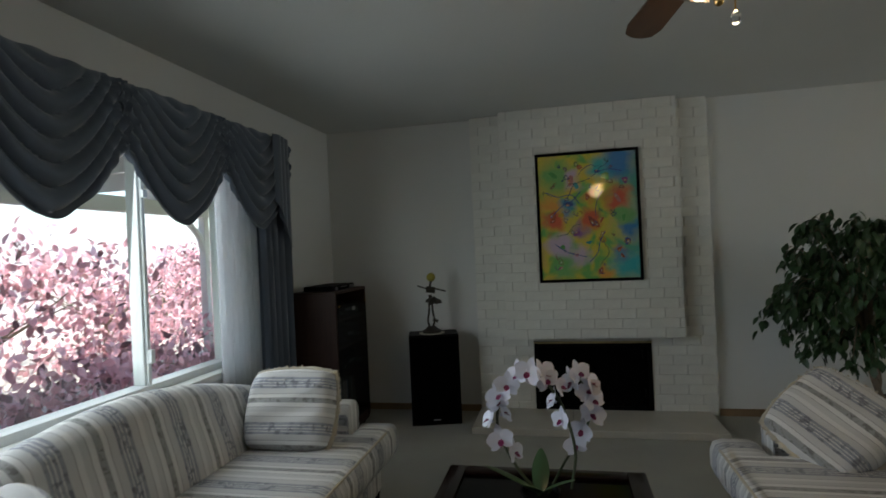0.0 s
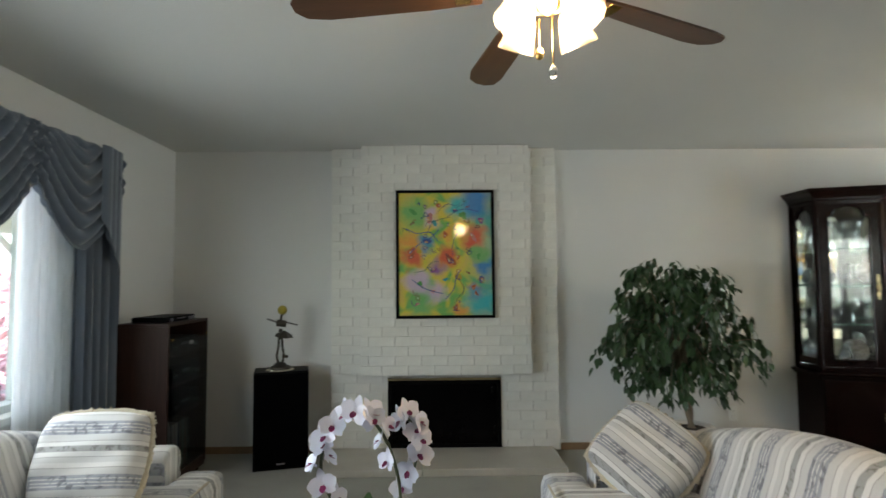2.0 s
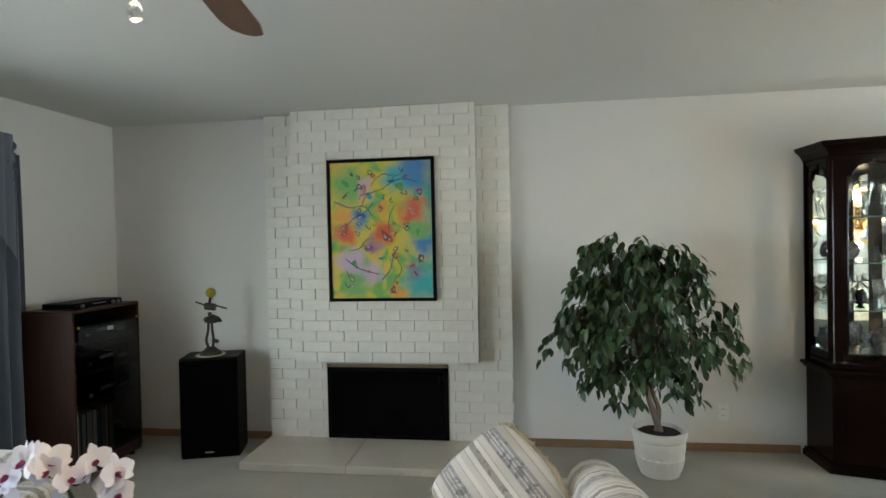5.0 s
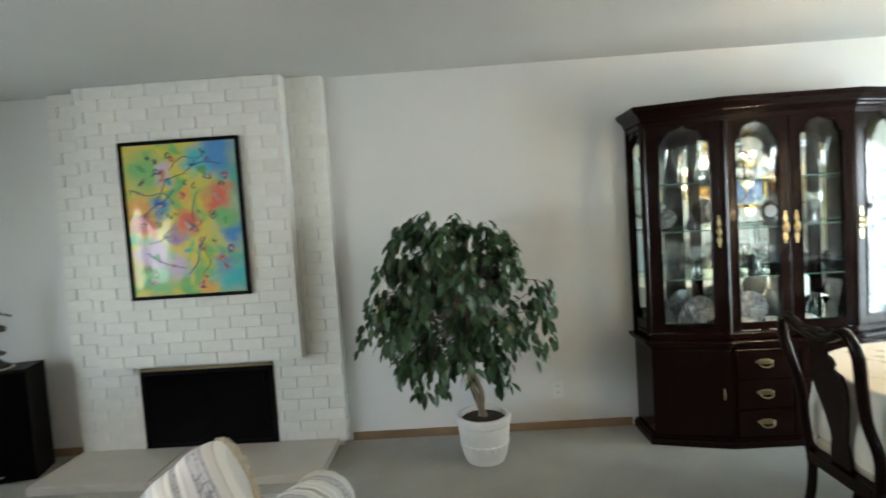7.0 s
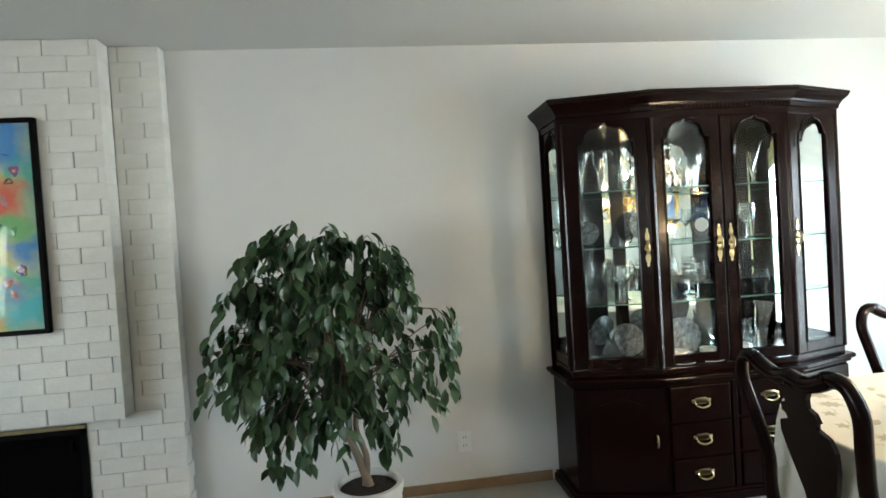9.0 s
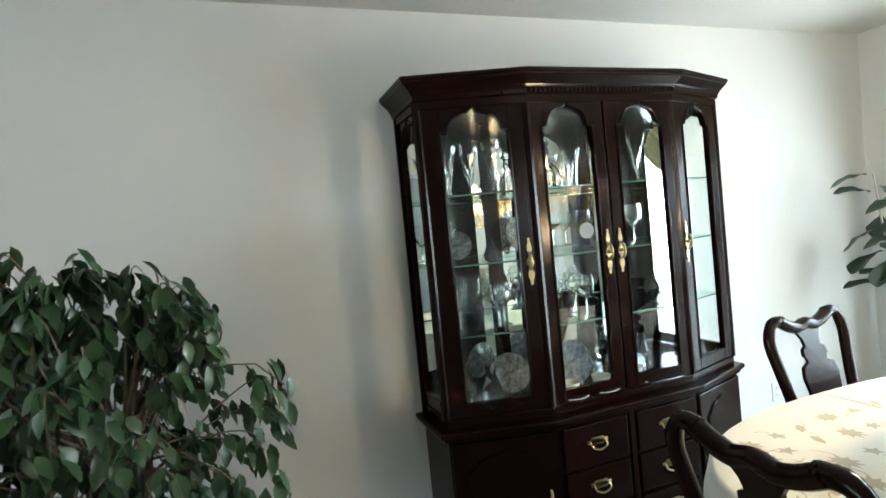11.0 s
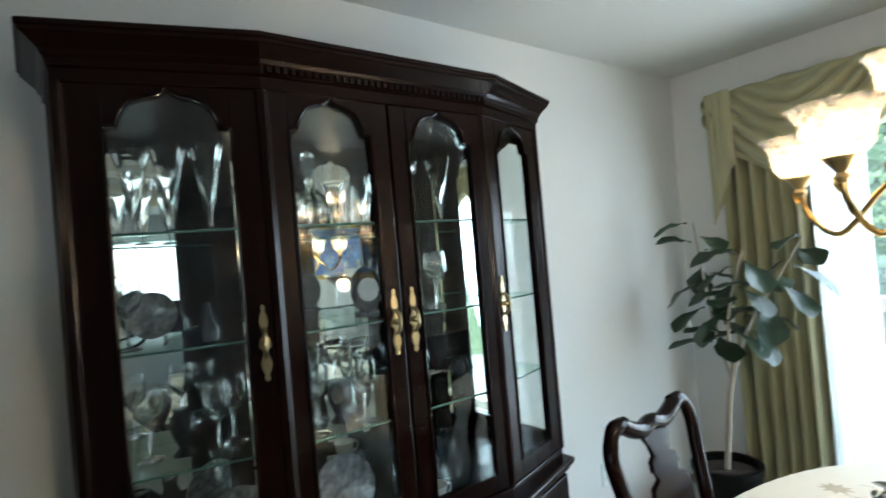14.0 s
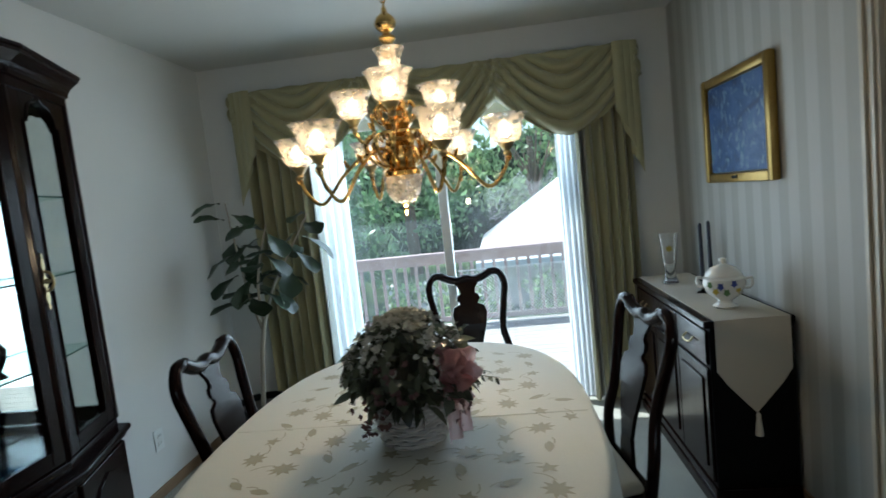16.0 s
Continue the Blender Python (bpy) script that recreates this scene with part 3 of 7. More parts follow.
def sofa(label, at, length=2.08):
    """Local x along the seat, -y to the front."""
    s = thing("sofa", label, "sofa", at, "matching sofas")
    hl = length / 2
    part("base", boxes(((-hl + 0.06, -0.36, 0.1), (hl - 0.06, 0.36, 0.3)), bevel=0.03), SOFA_X, s, smooth=50)
    for a, b in ((-hl + 0.2, -0.004), (0.004, hl - 0.2)):
        bm = boxes(((a, -0.45, 0.29), (b, 0.2, 0.46)), bevel=0.055)
        side = -1 if a < -0.1 else 1
        box(bm, *((min(side * (hl - 0.32), side * (hl - 0.01)), -0.45, 0.288), (max(side * (hl - 0.32), side * (hl - 0.01)), -0.24, 0.458)), bevel=0.05)
        c = part("seat_cushion", bm, SOFA_X, s, smooth=60)
        part("piping", tube([(a + 0.03, -0.448, 0.465), ((a + b) / 2, -0.452, 0.47), (b - 0.03, -0.448, 0.465)], 0.006, 6), FRINGE, c)

    def back(u, v):
        x = (2 * u - 1) * (hl - 0.06)
        zt = 0.66 + 0.185 * (0.5 + 0.5 * math.cos(math.pi * min(1, abs(x) / (hl - 0.1)))) ** 0.5
        th = 0.11
        if v < 0.4:
            w = v / 0.4
            return (x, 0.14 + 0.10 * w - 0.02 * math.sin(math.pi * w), 0.28 + (zt - th - 0.28) * w)
        if v < 0.7:
            a = math.pi * (1 - (v - 0.4) / 0.3)
            return (x, 0.24 + th + th * math.cos(a), zt - th + th * math.sin(a))
        w = (v - 0.7) / 0.3
        return (x, 0.46 - 0.03 * w, (zt - th) * (1 - w) + 0.1 * w)
    bm = sheet(back, 40, 24)
    bmesh.ops.holes_fill(bm, edges=[e for e in bm.edges if e.is_boundary], sides=0)
    part("backrest", bm, SOFA_X, s, smooth=60)
    arm = [(0.075, 0.1), (0.075, 0.4)] + [(0.02 + 0.085 * math.cos(a), 0.5 + 0.085 * math.sin(a)) for a in (radians(-50 + 260 * k / 14) for k in range(15))] + [(-0.075, 0.4), (-0.075, 0.1)]
    for side in (-1, 1):
        bm = prism([(x * side, z) for x, z in arm], -0.4, 0.22, bevel=0.015)
        part("arm", bm, SOFA_X, s, smooth=60, at=pose(side * (hl - 0.1), 0, 0) @ Matrix(((1, 0, 0, 0), (0, 0, -1, 0), (0, 1, 0, 0), (0, 0, 0, 1))) @ pose(0, 0, 0))
        for y in (-0.33, 0.33):
            part("leg", lathe([(0.018, 0), (0.026, 0.05), (0.03, 0.12)], 12), MAHOGANY, s, at=pose(side * (hl - 0.12), y, 0))
    return s


def cushion(label, at, w=0.46, h=0.46, t=0.2):
    c = thing("throw_pillow", label, "pillow", at, "throw pillows")

    def body(u, v):
        a, b = 2 * u - 1, 2 * v - 1
        k = (1 - a ** 6) * (1 - b ** 6)
        pinch = 1 - 0.05 * (a * a + b * b) - 0.07 * a * a * b * b
        return (a * w / 2 * pinch, b * h / 2 * pinch, max(k, 0) ** 0.55 * t / 2 + 0.006 * math.sin(9 * a + 4 * b) * k)
    bm = sheet(body, 26, 26)
    sheet(lambda u, v: (body(u, v)[0], body(u, v)[1], -body(u, v)[2]), 26, 26, 0, bm)
    bmesh.ops.remove_doubles(bm, verts=bm.verts[:], dist=0.0008)
    part("cover", bm, PILLOW_X, c, smooth=70)
    rim, bm = [], bmesh.new()
    random.seed(5)
    for n in range(121):
        s = n / 120 * 4
        i, u = int(s) % 4, s % 1
        u, v = [(u, 0), (1, u), (1 - u, 1), (0, 1 - u)][i]
        p = body(u, v)
        rim.append(Vector((p[0], p[1], 0)))
    tube(rim, [0.012 + random.uniform(-0.003, 0.005) for _ in rim], 6, bm)
    for p in rim[::1]:
        d = p.normalized()
        for _ in range(3):
            q = p + d * random.uniform(0.004, 0.012) + Vector((random.uniform(-0.012, 0.012), random.uniform(-0.012, 0.012), random.uniform(-0.014, 0.014)))
            tube([p, q], [0.005, 0.003], 4, bm)
    part("fringe", bm, FRINGE, c, smooth=60)
    return c


sofa("camelback sofa in cream striped floral upholstery, back to the window", pose(0.66, 2.66, 0, 0, 0, 90))
sofa("camelback sofa in cream striped floral upholstery, facing the window", pose(3.07, 2.57, 0, 0, 0, -90))
cushion("square striped cushion with a cream fringe against the sofa arm", pose(0.69, 3.31, 0.62, 66, 0, 3) @ pose(0, 0, 0, 0, 0, 90), 0.42, 0.48)
cushion("square striped cushion lying in the sofa's near corner", pose(0.68, 2.02, 0.6, 62, 0, 150) @ pose(0, 0, 0, 0, 0, 90))
cushion("striped cushion standing on its corner at the sofa's far arm", pose(3.06, 3.4, 0.58, 50, 0, -22) @ pose(0, 0, 0, 0, 0, 52), 0.43, 0.43)

# ---- coffee table and orchid ----
ct = thing("coffee_table", "low dark mahogany coffee table with a glass inset top", "coffee table", pose(1.896, 2.67, 0) @ Matrix.Diagonal((0.92, 0.98, 1, 1)))
part("frame", boxes(((-0.43, -0.5, 0.4), (-0.35, 0.5, 0.45)), ((0.35, -0.5, 0.4), (0.43, 0.5, 0.45)), ((-0.35, 0.42, 0.4), (0.35, 0.5, 0.45)), ((-0.35, -0.5, 0.4), (0.35, -0.42, 0.45)), bevel=0.008), MAHOGANY, ct, smooth=40)
part("glass_top", boxes(((-0.35, -0.42, 0.425), (0.35, 0.42, 0.437))), SMOKED, ct)
part("apron", boxes(((-0.38, -0.45, 0.31), (0.38, -0.42, 0.4)), ((-0.38, 0.42, 0.31), (0.38, 0.45, 0.4)), ((-0.38, -0.42, 0.31), (-0.35, 0.42, 0.4)), ((0.35, -0.42, 0.31), (0.38, 0.42, 0.4))), MAHOGANY, ct)
for x in (-0.37, 0.37):
    for y in (-0.44, 0.44):
        part("leg", tube(curve_points([(x, y, 0.4), (x * 1.07, y * 1.06, 0.3), (x * 1.0, y, 0.12), (x * 1.08, y * 1.06, 0.0)], 12), [0.034] * 3 + [0.03] * 4 + [0.02] * 4 + [0.026, 0.03], 10), MAHOGANY, ct, smooth=60)

PETAL = surface("orchid_petal", (0.8, 0.82, 0.94), 0.5, dark=0.9, fine=40, coarse=14, bump=0.05)
LIP = surface("orchid_lip", (0.24, 0.02, 0.12), 0.45, dark=0.7, bump=0.05)
STEM = surface("green_stem", (0.05, 0.07, 0.03), 0.5, bump=0.05)
LEAFG = surface("orchid_leaf", (0.06, 0.13, 0.045), 0.35, dark=0.7, bump=0.05)


def petal(bm, m, length, width, cup=0.25, n=5):
    """A rounded petal from the origin along +x."""
    rows = []
    for i in range(n + 1):
        u = i / n
        w = width * math.sin(math.pi * min(0.97, 0.1 + 0.87 * u)) ** 0.75
        z = cup * length * (u * u) * 0.6
        rows.append([bm.verts.new(m @ Vector((length * u, s * w / 2, z + cup * 0.3 * abs(s) * w))) for s in (-1, 0, 1)])
    for a, b in zip(rows, rows[1:]):
        for k in range(2):
            bm.faces.new((a[k], a[k + 1], b[k + 1], b[k])).smooth = True


orchid = thing("orchid", "white moth orchid with magenta lips in a dark pot", "orchid", pose(1.9, 2.74, 0.438) @ Matrix.Diagonal((0.86, 0.86, 0.97, 1)))
part("pot", lathe([(0.05, 0), (0.06, 0.01), (0.075, 0.1), (0.08, 0.11), (0.072, 0.11), (0.066, 0.09), (0.0, 0.09)], 24), BLACKWOOD, orchid, smooth=40)
arc = curve_points([(0.0, 0, 0.09), (-0.1, 0.01, 0.2), (-0.16, 0.02, 0.34), (-0.11, 0.02, 0.47), (0.0, 0.0, 0.51), (0.09, 0, 0.42), (0.14, -0.01, 0.26), (0.12, 0, 0.12)], 40)
part("stem", tube(arc, 0.006, 6), STEM, orchid, smooth=60)
arc2 = curve_points([(0.03, 0.02, 0.09), (0.1, 0.04, 0.2), (0.19, 0.05, 0.32), (0.2, 0.05, 0.44), (0.15, 0.04, 0.5)], 24)
part("stem", tube(arc2, 0.005, 6), STEM, orchid, smooth=60)
for a, l in ((200, 0.24), (320, 0.2), (90, 0.2), (250, 0.18)):
    bm = bmesh.new()
    petal(bm, pose(0, 0, 0.1, 0, -40, a), l, 0.07, -0.35, 7)
    part("leaf", bm, LEAFG, orchid, smooth=60)
random.seed(11)
spots = [arc[k] for k in (7, 9, 11, 12, 14, 15, 17, 19, 20, 22, 24, 25, 27, 29, 31)] + [arc2[k] for k in (9, 12, 14, 16, 18, 20, 22, 24)]
for n, p in enumerate(spots):
    fl = part("flower", lathe([(0.004, -0.01), (0.006, 0.0), (0.002, 0.004)], 6), PETAL, orchid)
    fl.matrix_basis = pose(*p, 78 + random.uniform(-22, 18), random.uniform(-25, 25), random.uniform(-75, 75)) @ pose(0, 0, random.uniform(0.01, 0.035)) @ Matrix.Scale(random.uniform(0.95, 1.2), 4)
    for k, (a, l, w) in enumerate(((90, 0.05, 0.032), (210, 0.046, 0.03), (330, 0.046, 0.03), (10, 0.05, 0.05), (170, 0.05, 0.05))):
        bm = bmesh.new()
        petal(bm, pose(0, 0, 0.001 * k, 0, -8, a), l, w, 0.15, 4)
        part("petal", bm, PETAL, fl, smooth=60)
    bm = bmesh.new()
    petal(bm, pose(0, 0, 0.008, 0, -30, 270), 0.024, 0.022, 0.4, 4)
    petal(bm, pose(0, 0, 0.008, 0, -50, 250), 0.014, 0.014, 0.4, 3)
    petal(bm, pose(0, 0, 0.008, 0, -50, 290), 0.014, 0.014, 0.4, 3)
    part("lip", bm, LIP, fl, "magenta lip", smooth=60)

# ---- stereo cabinet, speaker and sculpture ----
st = thing("stereo_cabinet", "walnut stereo cabinet with smoked glass door holding records", "cabinet", pose(0.245, 4.78, 0, 0, 0, 90))
HW, HD, HT = 0.3, 0.175, 1.1
part("side_panel", boxes(((-HW, -HD, 0.06), (-HW + 0.02, HD, HT - 0.02)), bevel=0.002), WALNUT, st)
part("side_panel", boxes(((HW - 0.02, -HD, 0.06), (HW, HD, HT - 0.02)), bevel=0.002), WALNUT, st)
part("top", boxes(((-HW, -HD, HT - 0.02), (HW, HD, HT)), bevel=0.002), WALNUT, st)
part("plinth", boxes(((-HW, -HD + 0.01, 0.03), (HW, HD, 0.1)), bevel=0.002), WALNUT, st)
part("back", boxes(((-HW + 0.02, HD - 0.02, 0.1), (HW - 0.02, HD - 0.005, HT - 0.02))), BLACKWOOD, st)
for z in (0.1, 0.47, 0.67, 0.87):
    part("shelf", boxes(((-HW + 0.02, -HD + 0.02, z), (HW - 0.02, HD - 0.02, z + 0.016))), WALNUT, st)
for x in (-HW + 0.05, HW - 0.05):
    for y in (-HD + 0.05, HD - 0.05):
        part("castor", lathe([(0.018, 0), (0.02, 0.01), (0.02, 0.03)], 10), BLACK, st, at=pose(x, y, 0))
door = part("glass_door", boxes(((-HW + 0.022, -HD - 0.008, 0.12), (HW - 0.022, -HD - 0.002, 0.98))), glass("dark_tinted_pane", (0.62, 0.64, 0.65), thin=True), st)
part("latch", boxes(((-0.02, -HD - 0.016, 0.94), (0.03, -HD - 0.008, 0.965)), bevel=0.002), surface("brushed_steel", (0.6, 0.6, 0.6), 0.3, 1.0), door)
for x in (-HW + 0.03, HW - 0.05):
    part("hinge", boxes(((x, -HD - 0.012, 0.985), (x + 0.02, -HD, 1.0))), BRASS, st)
SILVERF = surface("silver_fascia", (0.3, 0.3, 0.31), 0.35, 0.8)
for z, h, d in ((0.888, 0.1, 0.28), (0.688, 0.13, 0.3), (0.488, 0.12, 0.3), (HT + 0.001, 0.035, 0.22)):
    a = thing("hifi_unit", "black hi-fi component with a slim fascia" if z < 1 else "slim black receiver on the cabinet top", "hi-fi", st.matrix_world @ pose(0, 0, z), "hi-fi components")
    part("case", boxes(((-0.215, -d / 2, 0.0), (0.215, d / 2, h)), bevel=0.003), BLACK, a)
    part("fascia", boxes(((-0.21, -d / 2 - 0.006, 0.012), (0.21, -d / 2, h - 0.008)), bevel=0.002), BLACKWOOD, a)
    part("display", boxes(((-0.06, -d / 2 - 0.008, h * 0.5), (0.06, -d / 2 - 0.006, h * 0.68))), SILVERF, a)
    for x in (-0.15, 0.12, 0.165):
        part("knob", lathe([(0.012, 0), (0.012, 0.012), (0.009, 0.015)], 14), SILVERF, a, at=pose(x, -d / 2 - 0.006, h * 0.4, 90))
random.seed(3)
x = -0.265
while x < 0.05:
    w = random.uniform(0.004, 0.01)
    col = random.choice([(0.5, 0.48, 0.42), (0.08, 0.09, 0.14), (0.3, 0.1, 0.07), (0.6, 0.58, 0.55), (0.1, 0.16, 0.13), (0.05, 0.05, 0.05)])
    tagged(part("record_sleeve", boxes(((0, -0.15, 0), (w, 0.155, 0.312))), surface("sleeve_card", col, 0.6, bump=0.05), None, at=st.matrix_world @ pose(x, 0, 0.117, 0, 0.5)), "worn cardboard record sleeve standing on edge", "record", "records")
    x += w + random.uniform(0.002, 0.01)
hp = thing("headphones", "silver headphones lying on the cabinet shelf", "headphones", st.matrix_world @ pose(0.17, -0.08, 0.117))
part("headband", tube([(0.07 * math.cos(a), 0, 0.07 + 0.075 * math.sin(a)) for a in (math.pi * k / 16 for k in range(17))], 0.006, 8), SILVERF, hp, smooth=60)
for s in (-1, 1):
    part("ear_cup", lathe([(0.03, -0.012), (0.036, 0), (0.03, 0.014)], 18), BLACK, hp, at=pose(0.07 * s, 0, 0.045, 0, 90))
part("foot_pad", lathe([(0.06, 0), (0.06, 0.012)], 20), BLACK, hp)

sp = thing("loudspeaker", "tall black floor-standing loudspeaker with a cloth grille", "loudspeaker", pose(0.965, 5.12, 0, 0, 0, 15))
part("cabinet", boxes(((-0.195, -0.12, 0), (0.195, 0.13, 0.705)), bevel=0.004), BLACKWOOD, sp)
part("grille", boxes(((-0.19, -0.145, 0.02), (0.19, -0.122, 0.69)), bevel=0.006), CLOTHBLACK, sp)
part("badge", boxes(((-0.03, -0.149, 0.045), (0.03, -0.145, 0.055))), SILVERF, sp)
tagged(part("doily", lathe([(0.1, 0), (0.1, 0.004), (0.0, 0.004)], 30, wave=0.05, waves=12), FRINGE, None, at=pose(0.96, 5.1, 0.706)), "small round cream lace doily under the sculpture", "doily")

SCRAP = surface("patinated_scrap_metal", (0.1, 0.09, 0.075), 0.45, 0.8, dark=0.5, fine=30, bump=0.3)
bm = lathe([(0.075, 0), (0.075, 0.018), (0.05, 0.03), (0.03, 0.05), (0.0, 0.05)], 16)
for s in (-1, 1):
    tube(curve_points([(0.012 * s, 0, 0.04), (0.026 * s, -0.01, 0.1), (0.014 * s, 0, 0.17), (0.012 * s, 0, 0.24)], 10), 0.009, 6, bm)
box(bm, (-0.022, -0.012, 0.09), (0.022, 0.016, 0.11), pose(0, 0, 0, 0, 20))
tube([(0, 0, 0.22), (0, 0, 0.3)], 0.014, 8, bm)
lathe([(0.058, 0.24), (0.05, 0.262), (0.02, 0.28), (0.0, 0.29)], 12, bm, pose(0, 0, 0, 4, 6), 0.18, 6)
tube([(-0.03, 0, 0.345), (0.04, 0, 0.335)], 0.026, 10, bm)
tube([(-0.1, 0.01, 0.375), (-0.03, 0, 0.35), (0.05, 0, 0.345), (0.125, -0.01, 0.325)], 0.006, 6, bm)
tube([(0, 0, 0.36), (0.008, 0, 0.41)], 0.01, 6, bm)
bmesh.ops.create_uvsphere(bm, u_segments=18, v_segments=12, radius=0.036, matrix=pose(0.012, 0, 0.44))
statue = tagged(part("scrap_sculpture", bm, SCRAP, None, smooth=50, at=pose(0.96, 5.1, 0.711, 0, 0, 10)), "small balancing scrap-metal sculpture with a ball on top", "sculpture")
statue.data.materials.append(surface("yellow_enamel", (0.42, 0.36, 0.05), 0.3, 0.2, bump=0.05))
for f in statue.data.polygons:
    f.material_index = 1 if f.center.z > 0.41 else 0

# ---- ceiling fan with lights ----
SHADEGLASS, sn, sl, sb = nodes_of("lit_frosted_glass")
_tr, _tl, _gl = sn.new("ShaderNodeBsdfTransparent"), sn.new("ShaderNodeBsdfTranslucent"), sn.new("ShaderNodeBsdfGlossy")
_m1, _m2 = sn.new("ShaderNodeMixShader"), sn.new("ShaderNodeMixShader")
_tl.inputs[0].default_value = (0.7, 0.62, 0.5, 1)
_gl.inputs["Roughness"].default_value = 0.15
_m1.inputs[0].default_value, _m2.inputs[0].default_value = 0.42, 0.2
sl.new(_tr.outputs[0], _m1.inputs[1]), sl.new(_tl.outputs[0], _m1.inputs[2])
sl.new(_m1.outputs[0], _m2.inputs[1]), sl.new(_gl.outputs[0], _m2.inputs[2])
sl.new(_m2.outputs[0], sn["Material Output"].inputs[0])
BULB = glow("lit_bulb", (1.0, 0.7, 0.4), 13.0)
BLADE = surface("fan_blade_walnut", (0.1, 0.052, 0.028), 0.4, dark=0.6, fine=25, bump=0.04, stretch=(0.8, 9, 9))

FAN = (2.449, 2.39)
fan = thing("ceiling_fan", "brass ceiling fan with walnut blades and lit glass shades", "ceiling fan", pose(*FAN, -0.035))
part("canopy", lathe([(0.075, H + 0.033), (0.075, H + 0.015), (0.05, H - 0.015), (0.02, H - 0.025)], 28), BRASS, fan, smooth=40)
part("downrod", lathe([(0.014, 2.3), (0.014, 2.44)], 12), BRASS, fan)
part("motor", lathe([(0.02, 2.33), (0.1, 2.315), (0.12, 2.28), (0.12, 2.2), (0.1, 2.185), (0.06, 2.18), (0.06, 2.178), (0.06, 2.175), (0.06, 2.14), (0.03, 2.12), (0.0, 2.11)], 32), BRASS, fan, smooth=40)
outline = [(0.17, -0.04), (0.3, -0.052), (0.6, -0.062), (0.665, -0.05), (0.69, -0.018), (0.69, 0.018), (0.665, 0.05), (0.6, 0.062), (0.3, 0.052), (0.17, 0.04)]
for k in range(5):
    a = 28 + 72 * k
    bl = part("blade", prism(outline, -0.004, 0.004, pose(0, 0, 0, 10)), BLADE, fan, at=pose(0, 0, 2.188, 0, 0, a) @ Matrix.Diagonal((1.05, 1, 1, 1)))
    part("bracket", boxes(((0.1, -0.015, -0.012), (0.24, 0.015, -0.006)), ((0.2, -0.035, -0.011), (0.24, 0.035, -0.005)), bevel=0.002), BRASS, bl)
for k in range(4):
    a = 35 + 90 * k
    arm = part("light_arm", tube(curve_points([(0.04, 0, 2.155), (0.07, 0, 2.17), (0.085, 0, 2.15)], 8), 0.009, 8), BRASS, fan, smooth=60, at=pose(0, 0, 0, 0, 0, a))
    tip = pose(0.08, 0, 2.15, 0, 153) @ Matrix.Scale(0.85, 4)
    part("shade", lathe([(0.026, 0.0), (0.04, 0.02), (0.05, 0.06), (0.062, 0.11), (0.064, 0.125), (0.061, 0.125), (0.048, 0.06), (0.038, 0.022), (0.024, 0.003)], 24, wave=0.03, waves=10), SHADEGLASS, arm, "lit tulip glass shade", smooth=60, at=tip)
    part("socket", lathe([(0.02, -0.02), (0.026, 0.0), (0.02, 0.02)], 16), BRASS, arm, smooth=50, at=tip)
    part("bulb", lathe([(0.0, 0.02), (0.014, 0.03), (0.026, 0.065), (0.02, 0.09), (0.0, 0.098)], 14), BULB, arm, smooth=80, at=tip)
ch = part("pull_chain", tube([(0.012, 0, 2.11), (0.012, 0, 1.975)], 0.0022, 6), BRASS, fan)
part("knob", lathe([(0.0, 1.935), (0.01, 1.94), (0.013, 1.952), (0.01, 1.965), (0.003, 1.975)], 14), CRYSTAL, ch, smooth=80, at=pose(0.012, 0, 0))
ch = part("pull_chain", tube([(-0.02, 0.02, 2.11), (-0.02, 0.02, 2.03)], 0.0022, 6), BRASS, fan)
part("knob", lathe([(0.0, 1.995), (0.01, 2.0), (0.013, 2.012), (0.01, 2.025), (0.003, 2.03)], 14), BRASS, ch, smooth=80, at=pose(-0.02, 0.02, 0))
lamp("fan_light", "POINT", pose(*FAN, 2.025), 3.0, (1, 0.72, 0.42), radius=0.08)

# ---- abstract painting ----


